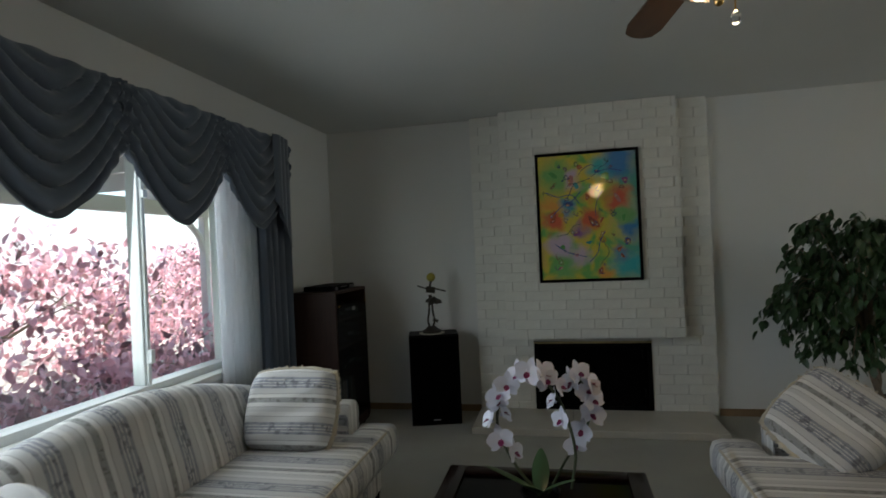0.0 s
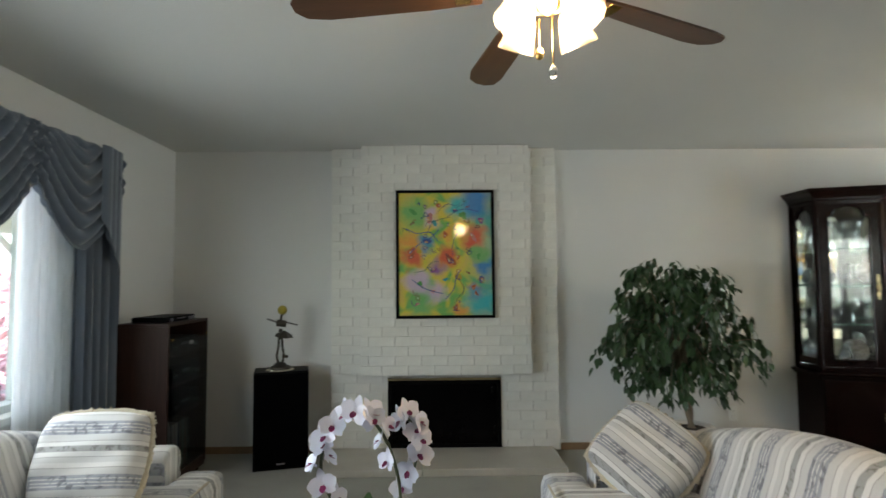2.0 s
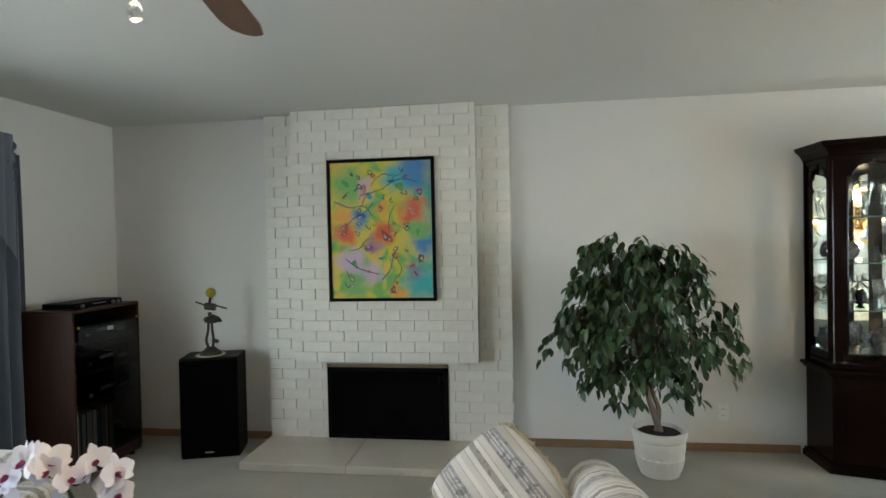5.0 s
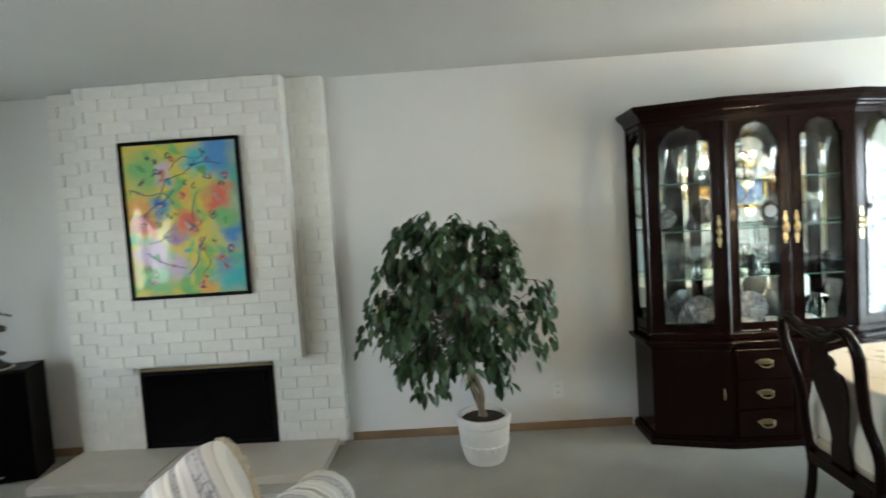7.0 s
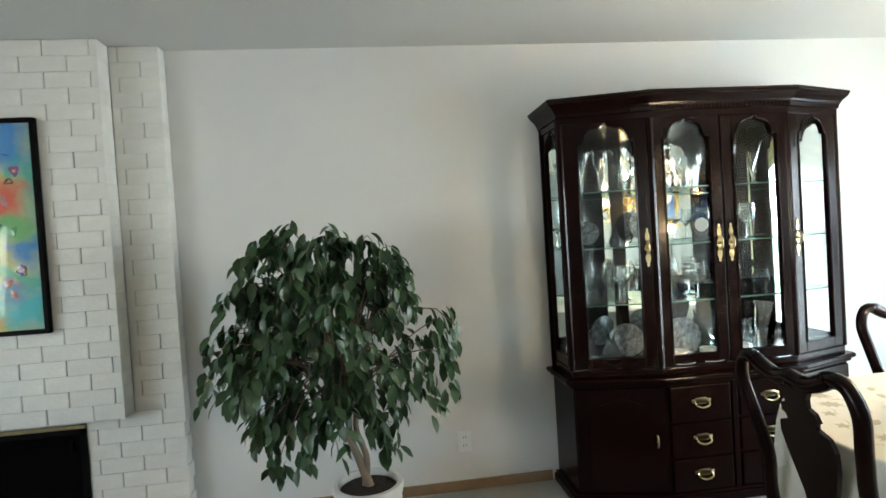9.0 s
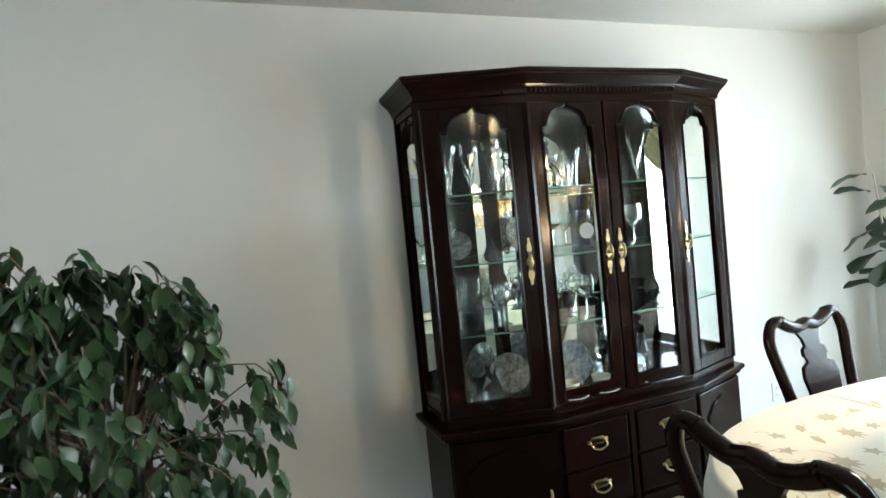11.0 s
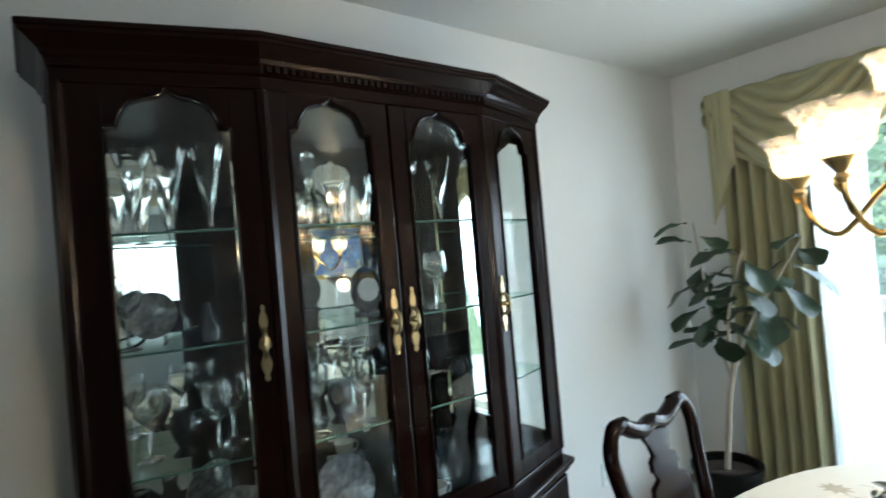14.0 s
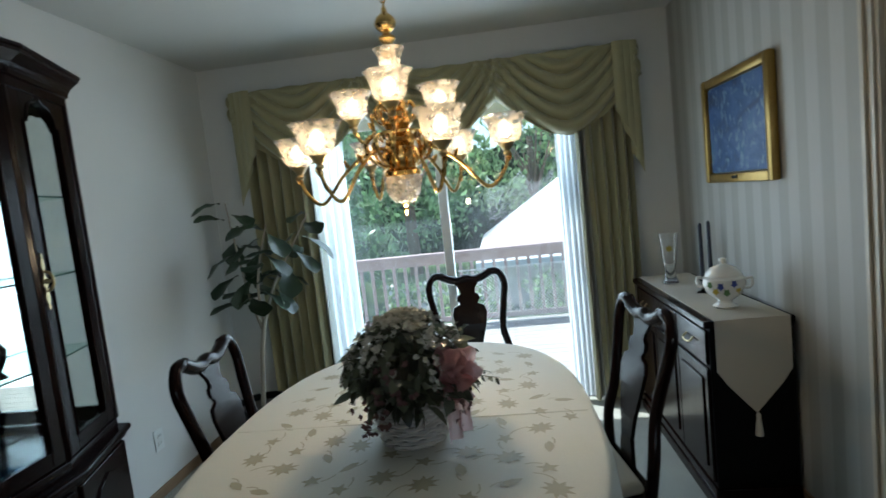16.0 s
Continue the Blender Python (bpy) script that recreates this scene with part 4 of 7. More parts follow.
def abstract_paint():
    m, nodes, links, b = nodes_of("abstract_paint")
    tc = nodes.new("ShaderNodeTexCoord").outputs["Object"]
    sep = nodes.new("ShaderNodeSeparateXYZ")
    links.new(tc, sep.inputs[0])
    wob = nodes.new("ShaderNodeTexNoise")
    wob.inputs["Scale"].default_value, wob.inputs["Detail"].default_value = 7.0, 3.0
    links.new(tc, wob.inputs["Vector"])
    bent = nodes.new("ShaderNodeVectorMath")
    bent.operation = "MULTIPLY_ADD"
    links.new(wob.outputs["Color"], bent.inputs[0])
    bent.inputs[1].default_value = (0.22, 0.22, 0.22)
    links.new(tc, bent.inputs[2])
    c = ramp_of(nodes, links, noise_of(nodes, links, tc, 6.0, 2, None, 0.8), [(0.36, (0.16, 0.44, 0.1)), (0.5, (0.62, 0.55, 0.05)), (0.64, (0.66, 0.5, 0.1))])
    edge = nodes.new("ShaderNodeMath")
    edge.operation = "MULTIPLY_ADD"
    links.new(sep.outputs[0], edge.inputs[0])
    edge.inputs[1].default_value, edge.inputs[2].default_value = 1.6, -0.1
    side = ramp_of(nodes, links, edge.outputs[0], [(0.1, 0.0), (0.5, 0.6)])
    c = mixed(nodes, links, c, rgb((0.04, 0.4, 0.5)), side)
    GREEN, BLUE_P, ORANGE, RED, LILAC, TEAL, VIOLET = (0.16, 0.45, 0.14), (0.03, 0.22, 0.55), (0.75, 0.34, 0.06), (0.66, 0.1, 0.05), (0.55, 0.42, 0.6), (0.03, 0.45, 0.5), (0.25, 0.1, 0.35)
    for zx, zz, zr, hue in ((-0.24, 0.32, 0.17, GREEN), (0.24, 0.39, 0.17, BLUE_P), (0.1, 0.36, 0.11, TEAL), (-0.11, 0.29, 0.08, LILAC), (-0.27, 0.11, 0.1, ORANGE), (-0.26, -0.03, 0.1, RED), (-0.15, 0.08, 0.08, BLUE_P), (0.22, 0.11, 0.12, RED), (0.29, -0.1, 0.09, BLUE_P), (0.27, 0.0, 0.08, GREEN), (0.03, -0.01, 0.1, RED), (-0.06, -0.1, 0.08, VIOLET), (-0.22, -0.21, 0.13, LILAC), (-0.08, -0.31, 0.1, LILAC), (0.24, -0.28, 0.08, VIOLET), (0.27, -0.38, 0.15, TEAL), (-0.19, -0.4, 0.12, GREEN), (0.1, -0.42, 0.08, ORANGE), (0.01, 0.15, 0.07, ORANGE)):
        far = nodes.new("ShaderNodeVectorMath")
        far.operation = "DISTANCE"
        links.new(bent.outputs[0], far.inputs[0])
        far.inputs[1].default_value = (zx + 0.11, 0.09, zz + 0.11)
        c = mixed(nodes, links, c, rgb(hue), ramp_of(nodes, links, far.outputs["Value"], [(zr * 0.35, 0.95), (zr * 1.05, 0.0)]))
    fine = noise_of(nodes, links, tc, 60, 5)
    c = mixed(nodes, links, c, mixed(nodes, links, c, (0.85, 0.85, 0.85, 1), 1.0, "MULTIPLY"), fine)
    links.new(c, b.inputs["Base Color"])
    b.inputs["Roughness"].default_value, b.inputs["Coat Weight"].default_value, b.inputs["Coat Roughness"].default_value = 0.5, 0.6, 0.02
    return m


pic = thing("framed_painting", "bright abstract painting in a thin black frame under glass", "painting", pose(2.21, PY, 1.572))
PW, PH = 0.384, 0.5
part("frame", boxes(((-PW, -0.035, -PH), (-PW + 0.022, -0.004, PH)), ((PW - 0.022, -0.035, -PH), (PW, -0.004, PH)), ((-PW + 0.022, -0.035, PH - 0.022), (PW - 0.022, -0.004, PH)), ((-PW + 0.022, -0.035, -PH), (PW - 0.022, -0.004, -PH + 0.022)), bevel=0.003), BLACK, pic)
part("canvas", boxes(((-PW + 0.02, -0.022, -PH + 0.02), (PW - 0.02, -0.006, PH - 0.02))), abstract_paint(), pic)
COLS = [(0.55, 0.13, 0.05), (0.6, 0.42, 0.04), (0.3, 0.1, 0.35), (0.05, 0.12, 0.4), (0.1, 0.4, 0.1), (0.62, 0.25, 0.25), (0.05, 0.4, 0.45), (0.42, 0.09, 0.06), (0.62, 0.3, 0.13), (0.75, 0.72, 0.62)]
PAINTS = [surface("thick_paint", c, 0.45, dark=0.55, fine=40, coarse=25, bump=0.4, coat=0.9) for c in COLS]
random.seed(21)


def dab(x, z, r, paint, squash, turn, lumps, lift=0.0):
    bm = bmesh.new()
    n = 18
    rim = []
    for k in range(n):
        a = 2 * math.pi * k / n
        rr = r * (1 + 0.2 * math.sin(lumps * a + x * 40) + 0.08 * math.sin(7 * a))
        u, v = rr * math.cos(a), rr * squash * math.sin(a)
        c, s = math.cos(turn), math.sin(turn)
        rim.append(bm.verts.new((x + c * u - s * v, -0.0228, z + s * u + c * v)))
        rim[-1].co.y -= lift
    mid = bm.verts.new((x, -0.0245 - lift, z))
    for k in range(n):
        bm.faces.new((mid, rim[k], rim[(k + 1) % n]))
    part("paint_dab", bm, paint, pic, smooth=60)


for x, z, r, c in ((0.03, -0.04, 0.06, 7), (0.06, -0.06, 0.04, 0), (0.1, -0.03, 0.03, 0), (-0.09, -0.13, 0.035, 2), (-0.26, 0.02, 0.045, 0), (-0.2, 0.02, 0.03, 1), (0.22, 0.13, 0.05, 5), (0.0, 0.15, 0.035, 0), (-0.12, 0.28, 0.05, 5), (-0.08, 0.24, 0.035, 6), (0.26, -0.02, 0.035, 4), (-0.1, -0.29, 0.03, 5), (0.22, -0.26, 0.03, 0), (0.24, -0.31, 0.03, 7), (0.08, -0.42, 0.035, 0), (-0.22, -0.39, 0.026, 5), (-0.14, 0.1, 0.04, 3), (0.14, 0.3, 0.045, 4), (0.08, 0.34, 0.03, 3), (0.28, 0.26, 0.035, 2), (-0.25, 0.33, 0.045, 4), (0.28, -0.2, 0.04, 3), (-0.2, -0.23, 0.03, 4), (0.1, -0.18, 0.045, 1), (0.0, -0.2, 0.03, 6), (-0.05, 0.38, 0.03, 0)):
    sq, tu = random.uniform(0.45, 0.85), random.uniform(0, 3)
    dab(x, z, r * 0.72, PAINTS[c], sq, tu, random.choice((2, 3)))
    if c in (0, 2, 3, 5, 7):
        ox, oz = random.uniform(-0.2, 0.2) * r, random.uniform(-0.2, 0.2) * r
        dab(x + ox, z + oz, r * 0.3, PAINTS[8], sq, tu, 2, 0.0012)
        dab(x + ox * 1.6, z + oz * 1.6, r * 0.15, PAINTS[9], 0.6, tu, 3, 0.0022)
for pts in (((-0.31, 0.2), (-0.22, 0.16), (-0.12, 0.17), (-0.06, 0.1)), ((-0.28, 0.0), (-0.2, 0.08), (-0.12, 0.12), (-0.05, 0.19)), ((0.0, -0.35), (0.06, -0.28), (0.08, -0.2), (0.12, -0.12)), ((-0.26, -0.2), (-0.18, -0.26), (-0.1, -0.29), (-0.02, -0.31)), ((0.06, 0.33), (0.16, 0.35), (0.26, 0.33))):
    part("paint_line", tube(curve_points([(a, -0.0235, b) for a, b in pts], 14), 0.003, 5), PAINTS[3], pic)

INKS = [surface("dark_ink_paint", c, 0.4, dark=0.6, fine=40, bump=0.2, coat=0.8) for c in ((0.2, 0.03, 0.025), (0.12, 0.04, 0.2), (0.02, 0.05, 0.22), (0.03, 0.12, 0.1), (0.35, 0.1, 0.03))]
random.seed(77)
for n in range(34):
    cx, cz, r0 = random.uniform(-0.3, 0.3), random.uniform(-0.42, 0.42), random.uniform(0.008, 0.021)
    turn, sq, lump = random.uniform(0, 3), random.uniform(0.5, 0.9), random.uniform(0.1, 0.3)
    span = random.choice((1.0, 1.0, 0.7))
    loop = []
    for k in range(19):
        a = 2 * math.pi * span * k / 18
        rr = r0 * (1 + lump * math.sin(3 * a + n))
        u, v = rr * math.cos(a), rr * sq * math.sin(a)
        loop.append((cx + math.cos(turn) * u - math.sin(turn) * v, -0.0246, cz + math.sin(turn) * u + math.cos(turn) * v))
    part("paint_ring", tube(loop, random.uniform(0.0018, 0.0034), 5), INKS[n % 5], pic, smooth=60)
    if n % 2:
        dab(cx, cz, r0 * 0.35, PAINTS[9], 0.7, turn, 3, 0.0012)
for n in range(9):
    x0, z0, a0 = random.uniform(-0.28, 0.2), random.uniform(-0.4, 0.38), random.uniform(0, 6.28)
    vine = [(x0, -0.0238, z0)]
    for k in range(5):
        a0 += random.uniform(-0.9, 0.9)
        x0, z0 = max(-0.33, min(0.33, x0 + 0.045 * math.cos(a0))), max(-0.44, min(0.44, z0 + 0.045 * math.sin(a0)))
        vine.append((x0, -0.0238, z0))
    part("paint_line", tube(curve_points(vine, 24), [0.0008 + 0.0018 * math.sin(math.pi * k / 24) for k in range(25)], 5), INKS[2 + n % 2], pic)

# ---- ficus in a white pot ----
LEAF = surface("ficus_leaf", (0.042, 0.1, 0.035), 0.38, dark=0.55, fine=40, coarse=6, bump=0.05)


def leaf(bm, m, length, width, droop=0.5, fold=0.25):
    """A pointed leaf of eight triangles from the origin along +x."""
    rows = []
    for u, w in ((0.0, 0.0), (0.3, 0.9), (0.6, 1.0), (0.85, 0.5), (1.0, 0.0)):
        z = -droop * length * u * u
        c = bm.verts.new(m @ Vector((length * u, 0, z)))
        if w:
            rows.append((c, bm.verts.new(m @ Vector((length * u, -w * width / 2, z + fold * w * width / 2))), bm.verts.new(m @ Vector((length * u, w * width / 2, z + fold * w * width / 2)))))
        else:
            rows.append((c,))
    for a, b in zip(rows, rows[1:]):
        for k in (1, 2):
            vs = [a[0]] + ([a[k]] if len(a) > 1 else []) + ([b[k]] if len(b) > 1 else []) + [b[0]]
            bm.faces.new(vs).smooth = True


fic = thing("ficus_tree", "bushy weeping fig tree in a white ceramic pot", "potted tree", pose(4.01, 5.0, 0))
part("pot", lathe([(0.1, 0.0), (0.115, 0.005), (0.14, 0.1), (0.155, 0.2), (0.15, 0.225), (0.16, 0.235), (0.165, 0.27), (0.16, 0.283), (0.14, 0.283), (0.135, 0.25), (0.0, 0.25)], 40), POTWHITE, fic, smooth=35)
part("pot_relief", lathe([(0.1235, 0.03), (0.129, 0.04), (0.147, 0.12), (0.142, 0.13), (0.125, 0.05)], 40, wave=0.02, waves=20), POTWHITE, fic, smooth=35)
part("soil", lathe([(0.136, 0.252), (0.12, 0.262), (0.0, 0.268)], 20), SOIL, fic)
tr = curve_points([(0.01, 0, 0.25), (-0.03, 0, 0.38), (-0.07, -0.02, 0.52), (-0.06, -0.03, 0.68), (-0.09, -0.05, 0.9)], 20)
part("trunk", tube(tr, [0.022 - 0.0005 * k for k in range(21)], 8), BARK, fic, smooth=60)
part("trunk", tube(curve_points([(-0.015, 0.01, 0.25), (0.0, 0.0, 0.4), (-0.04, 0.01, 0.55), (0.0, 0.02, 0.75), (0.05, 0.0, 0.95)], 20), [0.017 - 0.0004 * k for k in range(21)], 8), BARK, fic, smooth=60)
random.seed(8)
lim, crown = bmesh.new(), bmesh.new()
for n in range(128):
    az = random.uniform(0, 2 * math.pi)
    el = random.uniform(-0.95, 1.45)
    root = Vector((-0.07, -0.02, random.uniform(0.55, 0.95)))
    rad = random.uniform(0.42, 1.08) ** 0.7
    flat = math.cos(el) * (1.0 if el > 0 else 1.0 + 0.22 * el)
    tip = Vector((-0.13 + 0.53 * rad * flat * math.cos(az), -0.12 + 0.40 * rad * flat * math.sin(az), 1.0 + 0.5 * rad * math.sin(el)))
    sagz = random.uniform(0.06, 0.2) * max(flat, 0.2)
    end = tip + Vector((0.06 * math.cos(az), 0.05 * math.sin(az), -sagz))
    line = curve_points([root, (root + tip) / 2 + Vector((0, 0, 0.06)), tip, end], 16)
    tube(line, [0.0055 - 0.0003 * k for k in range(17)], 5, lim)
    for k in range(7, 17):
        for _ in range(2):
            p = line[k] + Vector([random.uniform(-0.03, 0.03) for _ in range(3)])
            yaw = az + random.uniform(-1.8, 1.8)
            m = Matrix.Translation(p) @ Euler((random.uniform(-0.6, 0.6), random.uniform(0.4, 1.4), yaw)).to_matrix().to_4x4()
            leaf(crown, m, random.uniform(0.055, 0.086), random.uniform(0.027, 0.042), random.uniform(0.1, 0.5))
for n in range(18):
    p = Vector((random.uniform(0.3, 0.46), random.uniform(-0.2, 0.0), random.uniform(0.92, 1.1)))
    m = Matrix.Translation(p) @ Euler((random.uniform(-0.5, 0.5), random.uniform(0.6, 1.3), random.uniform(-1.5, 1.5))).to_matrix().to_4x4()
    leaf(crown, m, 0.09, 0.038, 0.3)
tube([(0.2, -0.08, 1.1), (0.36, -0.1, 1.08), (0.44, -0.11, 1.0)], 0.003, 5, lim)
part("branchwork", lim, BARK, fic, smooth=60)
part("crown", crown, LEAF, fic)

# ---- wall outlets ----


def outlet(at, label):
    o = thing("wall_outlet", label, "outlet", at, "outlets")
    part("plate", boxes(((-0.036, -0.006, -0.058), (0.036, 0, 0.058)), bevel=0.002), VINYL, o)
    for z in (-0.022, 0.022):
        s = part("socket", boxes(((-0.017, -0.009, z - 0.014), (0.017, -0.006, z + 0.014)), bevel=0.003), VINYL, o)
        part("slots", boxes(((-0.009, -0.0096, z - 0.005), (-0.006, -0.009, z + 0.006)), ((0.006, -0.0096, z - 0.005), (0.009, -0.009, z + 0.006))), BLACK, s)


outlet(pose(4.533, 5.4, 0.27), "white duplex outlet on the wall beside the ficus")
outlet(pose(7.25, 5.4, 0.3), "white duplex outlet low on the dining room wall")

# ---- china hutch ----
HX0, HX1, HM0, HM1, HB, HS, HF = 5.05, 6.605, 5.48, 6.224, 5.385, 5.08, 4.963
hutch = thing("china_hutch", "dark mahogany breakfront china hutch with arched glass doors", "china cabinet", pose(0, 0, 0))


def plan(o, back=HB):
    """The hutch's canted outline, grown by o."""
    d = o * 0.77
    return [(HX0 - o, back), (HX0 - o, HS - d * 0.6), (HM0 - o * 0.3, HF - o), (HM1 + o * 0.3, HF - o), (HX1 + o, HS - d * 0.6), (HX1 + o, back)]


part("plinth", prism(plan(0.02), 0.0, 0.045, bevel=0.006), MAHOGANY, hutch)
part("plinth_moulding", prism(plan(0.012), 0.045, 0.06, bevel=0.006), MAHOGANY, hutch)
part("lower_body", prism(plan(-0.008), 0.06, 0.6), MAHOGANY, hutch)
part("waist_moulding", prism(plan(0.012), 0.6, 0.618, bevel=0.005), MAHOGANY, hutch)
part("waist_top", prism(plan(0.032), 0.618, 0.646, bevel=0.009), MAHOGANY, hutch)
part("upper_floor", prism(plan(-0.012), 0.646, 0.684, bevel=0.004), MAHOGANY, hutch)
part("upper_roof", prism(plan(-0.012), 1.953, 1.968), MAHOGANY, hutch)
bm = bmesh.new()
loops = []
for o, zz in ((-0.006, 1.955), (-0.004, 1.984), (0.006, 1.988), (0.008, 2.004), (0.014, 2.012), (0.018, 2.022), (0.03, 2.034), (0.046, 2.05), (0.05, 2.052), (0.05, 2.06), (0.056, 2.064), (0.056, 2.074), (0.05, 2.078)):
    loops.append([bm.verts.new((x, y, zz - 0.032)) for x, y in plan(o)])
for la, lb in zip(loops, loops[1:]):
    for k in range(6):
        bm.faces.new((la[k], la[(k + 1) % 6], lb[(k + 1) % 6], lb[k]))
bm.faces.new(loops[0]), bm.faces.new(loops[-1])
part("cornice", bm, MAHOGANY, hutch, "stepped crown moulding")
x = HM0 + 0.01
den = part("dentil", boxes(((0, HF - 0.021, 1.958), (0.011, HF - 0.008, 1.974))), MAHOGANY, hutch, at=pose(x, 0, 0))
while x < HM1 - 0.034:
    x += 0.021
    ob = new("dentil", den.data)
    ob.parent, ob.matrix_basis = hutch, pose(x, 0, 0)

MIRROR, mn, ml, mb = nodes_of("hutch_mirror")
mb.inputs["Base Color"].default_value, mb.inputs["Metallic"].default_value, mb.inputs["Roughness"].default_value = (0.8, 0.83, 0.82, 1), 1.0, 0.02
part("mirror_back", boxes(((HX0 + 0.02, 5.36, 0.69), (HX1 - 0.02, 5.368, 1.948))), MIRROR, hutch)
part("back_board", boxes(((HX0, 5.369, 0.64), (HX1, HB, 1.958))), MAHOGANY, hutch)
for x in (5.47, 6.23):
    part("back_divider", boxes(((x - 0.03, 5.34, 0.684), (x + 0.03, 5.36, 1.953))), MAHOGANY, hutch)


def ogee(w, top, rise):
    """The right half's arch line from the side up to the middle, for a door light w wide."""
    h = w / 2
    return [(h, top - rise), (h * 0.97, top - rise + 0.004), (h * 0.8, top - rise + 0.006), (h * 0.79, top - rise + 0.022), (h * 0.74, top - rise * 0.62), (h * 0.6, top - rise * 0.36), (h * 0.4, top - rise * 0.24), (h * 0.2, top - rise * 0.2), (h * 0.07, top - rise * 0.1), (0, top)]


def door_panel(name, a, b, z0, z1, stile, handle=None, parent=None):
    """A framed arched glass door between plan points a and b (outer face)."""
    a, b = Vector((*a, 0)), Vector((*b, 0))
    w = (b - a).length
    m = Matrix.Translation((a + b) / 2) @ Matrix.Rotation(math.atan2(b.y - a.y, b.x - a.x), 4, "Z")
    up = Matrix(((1, 0, 0, 0), (0, 0, 1, 0), (0, 1, 0, 0), (0, 0, 0, 1)))
    hw, t = w / 2 - 0.004, 0.024
    lw = w - 2 * stile
    lo, top = z0 + 0.055, z1 - 0.03
    arch = ogee(lw, top, min(0.1, lw * 0.45))
    d = part(name, boxes(((-hw, 0, z0), (-lw / 2, t, z1)), ((lw / 2, 0, z0), (hw, t, z1)), ((-lw / 2, 0, z0), (lw / 2, t, lo)), bevel=0.003), MAHOGANY, parent, at=m)
    half = [(0, z1), (lw / 2, z1)] + arch
    for s in (1, -1):
        part("arched_rail", prism([(x * s, z) for x, z in half], 0, t, up), MAHOGANY, d)
    rim = [(x, -0.002, z) for x, z in [(lw / 2, lo)] + arch] + [(-x, -0.002, z) for x, z in reversed(arch[:-1])] + [(-lw / 2, -0.002, lo)]
    part("bead", tube(rim, 0.0045, 6), MAHOGANY, d)
    gl = part("pane", boxes(((-lw / 2, t * 0.5, lo), (lw / 2, t * 0.5 + 0.003, top))), PANE, d)
    gl.visible_shadow = False
    if handle:
        s, z = handle
        hx = s * (hw - stile * 0.45)
        pull(d, hx, z)
    return d


def pull(d, x, z, h=0.19):
    prof = [(0.002, 0.5), (0.007, 0.46), (0.004, 0.42), (0.011, 0.34), (0.013, 0.26), (0.007, 0.17), (0.006, 0.1), (0.015, 0.05)]
    pts = [(w * 0.8, k * h) for w, k in prof] + [(w, -k * h) for w, k in reversed(prof)]
    pts = pts + [(-a, b) for a, b in reversed(pts)]
    up = Matrix(((1, 0, 0, 0), (0, 0, 1, 0), (0, 1, 0, 0), (0, 0, 0, 1)))
    part("handle", prism(pts, -0.004, 0.0, pose(x, 0, z) @ up), OLDBRASS, d, "ornate brass pull")
    bm = tube(curve_points([(x, -0.004, z + 0.035), (x, -0.024, z + 0.02), (x, -0.026, z - 0.015), (x, -0.006, z - 0.035)], 10), 0.005, 8)
    lathe([(0.009, 0), (0.009, 0.012), (0.004, 0.018)], 10, bm, pose(x, 0, z, 90))
    part("handle_drop", bm, OLDBRASS, d, "brass drop", smooth=60)


q = plan(-0.014)
Z0, Z1 = 0.688, 1.95
door_panel("side_light", (HX0 + 0.014, 5.375), (q[1][0], q[1][1]), Z0, Z1, 0.035, None, hutch)
door_panel("glass_door", q[1], q[2], Z0, Z1, 0.08, (1, 1.288), hutch)
mid = ((q[2][0] + q[3][0]) / 2, q[2][1])
door_panel("glass_door", q[2], mid, Z0, Z1, 0.062, (1, 1.288), hutch)
door_panel("glass_door", mid, q[3], Z0, Z1, 0.062, (-1, 1.288), hutch)
door_panel("glass_door", q[3], q[4], Z0, Z1, 0.08, (-1, 1.288), hutch)
door_panel("side_light", (q[4][0], q[4][1]), (HX1 - 0.014, 5.375), Z0, Z1, 0.035, None, hutch)
for x, y in (q[1], q[2], q[3], q[4]):
    part("corner_post", lathe([(0.021, 0.684), (0.021, 1.952)], 8), MAHOGANY, hutch, at=pose(x, y + 0.014, 0))
SZ = (1.0, 1.29, 1.575)
for z in SZ:
    inner = [(HX0 + 0.03, 5.355), (HX0 + 0.03, HS + 0.04), (HM0 + 0.02, HF + 0.05), (HM1 - 0.02, HF + 0.05), (HX1 - 0.03, HS + 0.04), (HX1 - 0.03, 5.355)]
    sh = part("glass_shelf", prism(inner, z, z + 0.006), SHELFGLASS, hutch)
    part("polished_edge", tube([(x, y - 0.001, z + 0.003) for x, y in inner[1:5]], 0.0032, 4), SIDEEDGE, sh)


def raised_panel(name, a, b, z0, z1, arch=False):
    """A raised door or drawer front on the lower body between plan points a and b."""
    a, b = Vector((*a, 0)), Vector((*b, 0))
    w = (b - a).length
    m = Matrix.Translation((a + b) / 2) @ Matrix.Rotation(math.atan2(b.y - a.y, b.x - a.x), 4, "Z")
    d = part(name, boxes(((-w / 2 + 0.006, -0.014, z0), (w / 2 - 0.006, 0.002, z1)), bevel=0.005), MAHOGANY, hutch, at=m)
    if arch:
        up = Matrix(((1, 0, 0, 0), (0, 0, 1, 0), (0, 1, 0, 0), (0, 0, 0, 1)))
        lw = w - 0.13
        ar = ogee(lw, z1 - 0.045, 0.07)
        part("raised_field", prism([(-lw / 2, z0 + 0.055), (lw / 2, z0 + 0.055)] + ar + [(-x, z) for x, z in reversed(ar[:-1])], -0.022, -0.013, up, bevel=0.003), MAHOGANY, d)
    return d, w


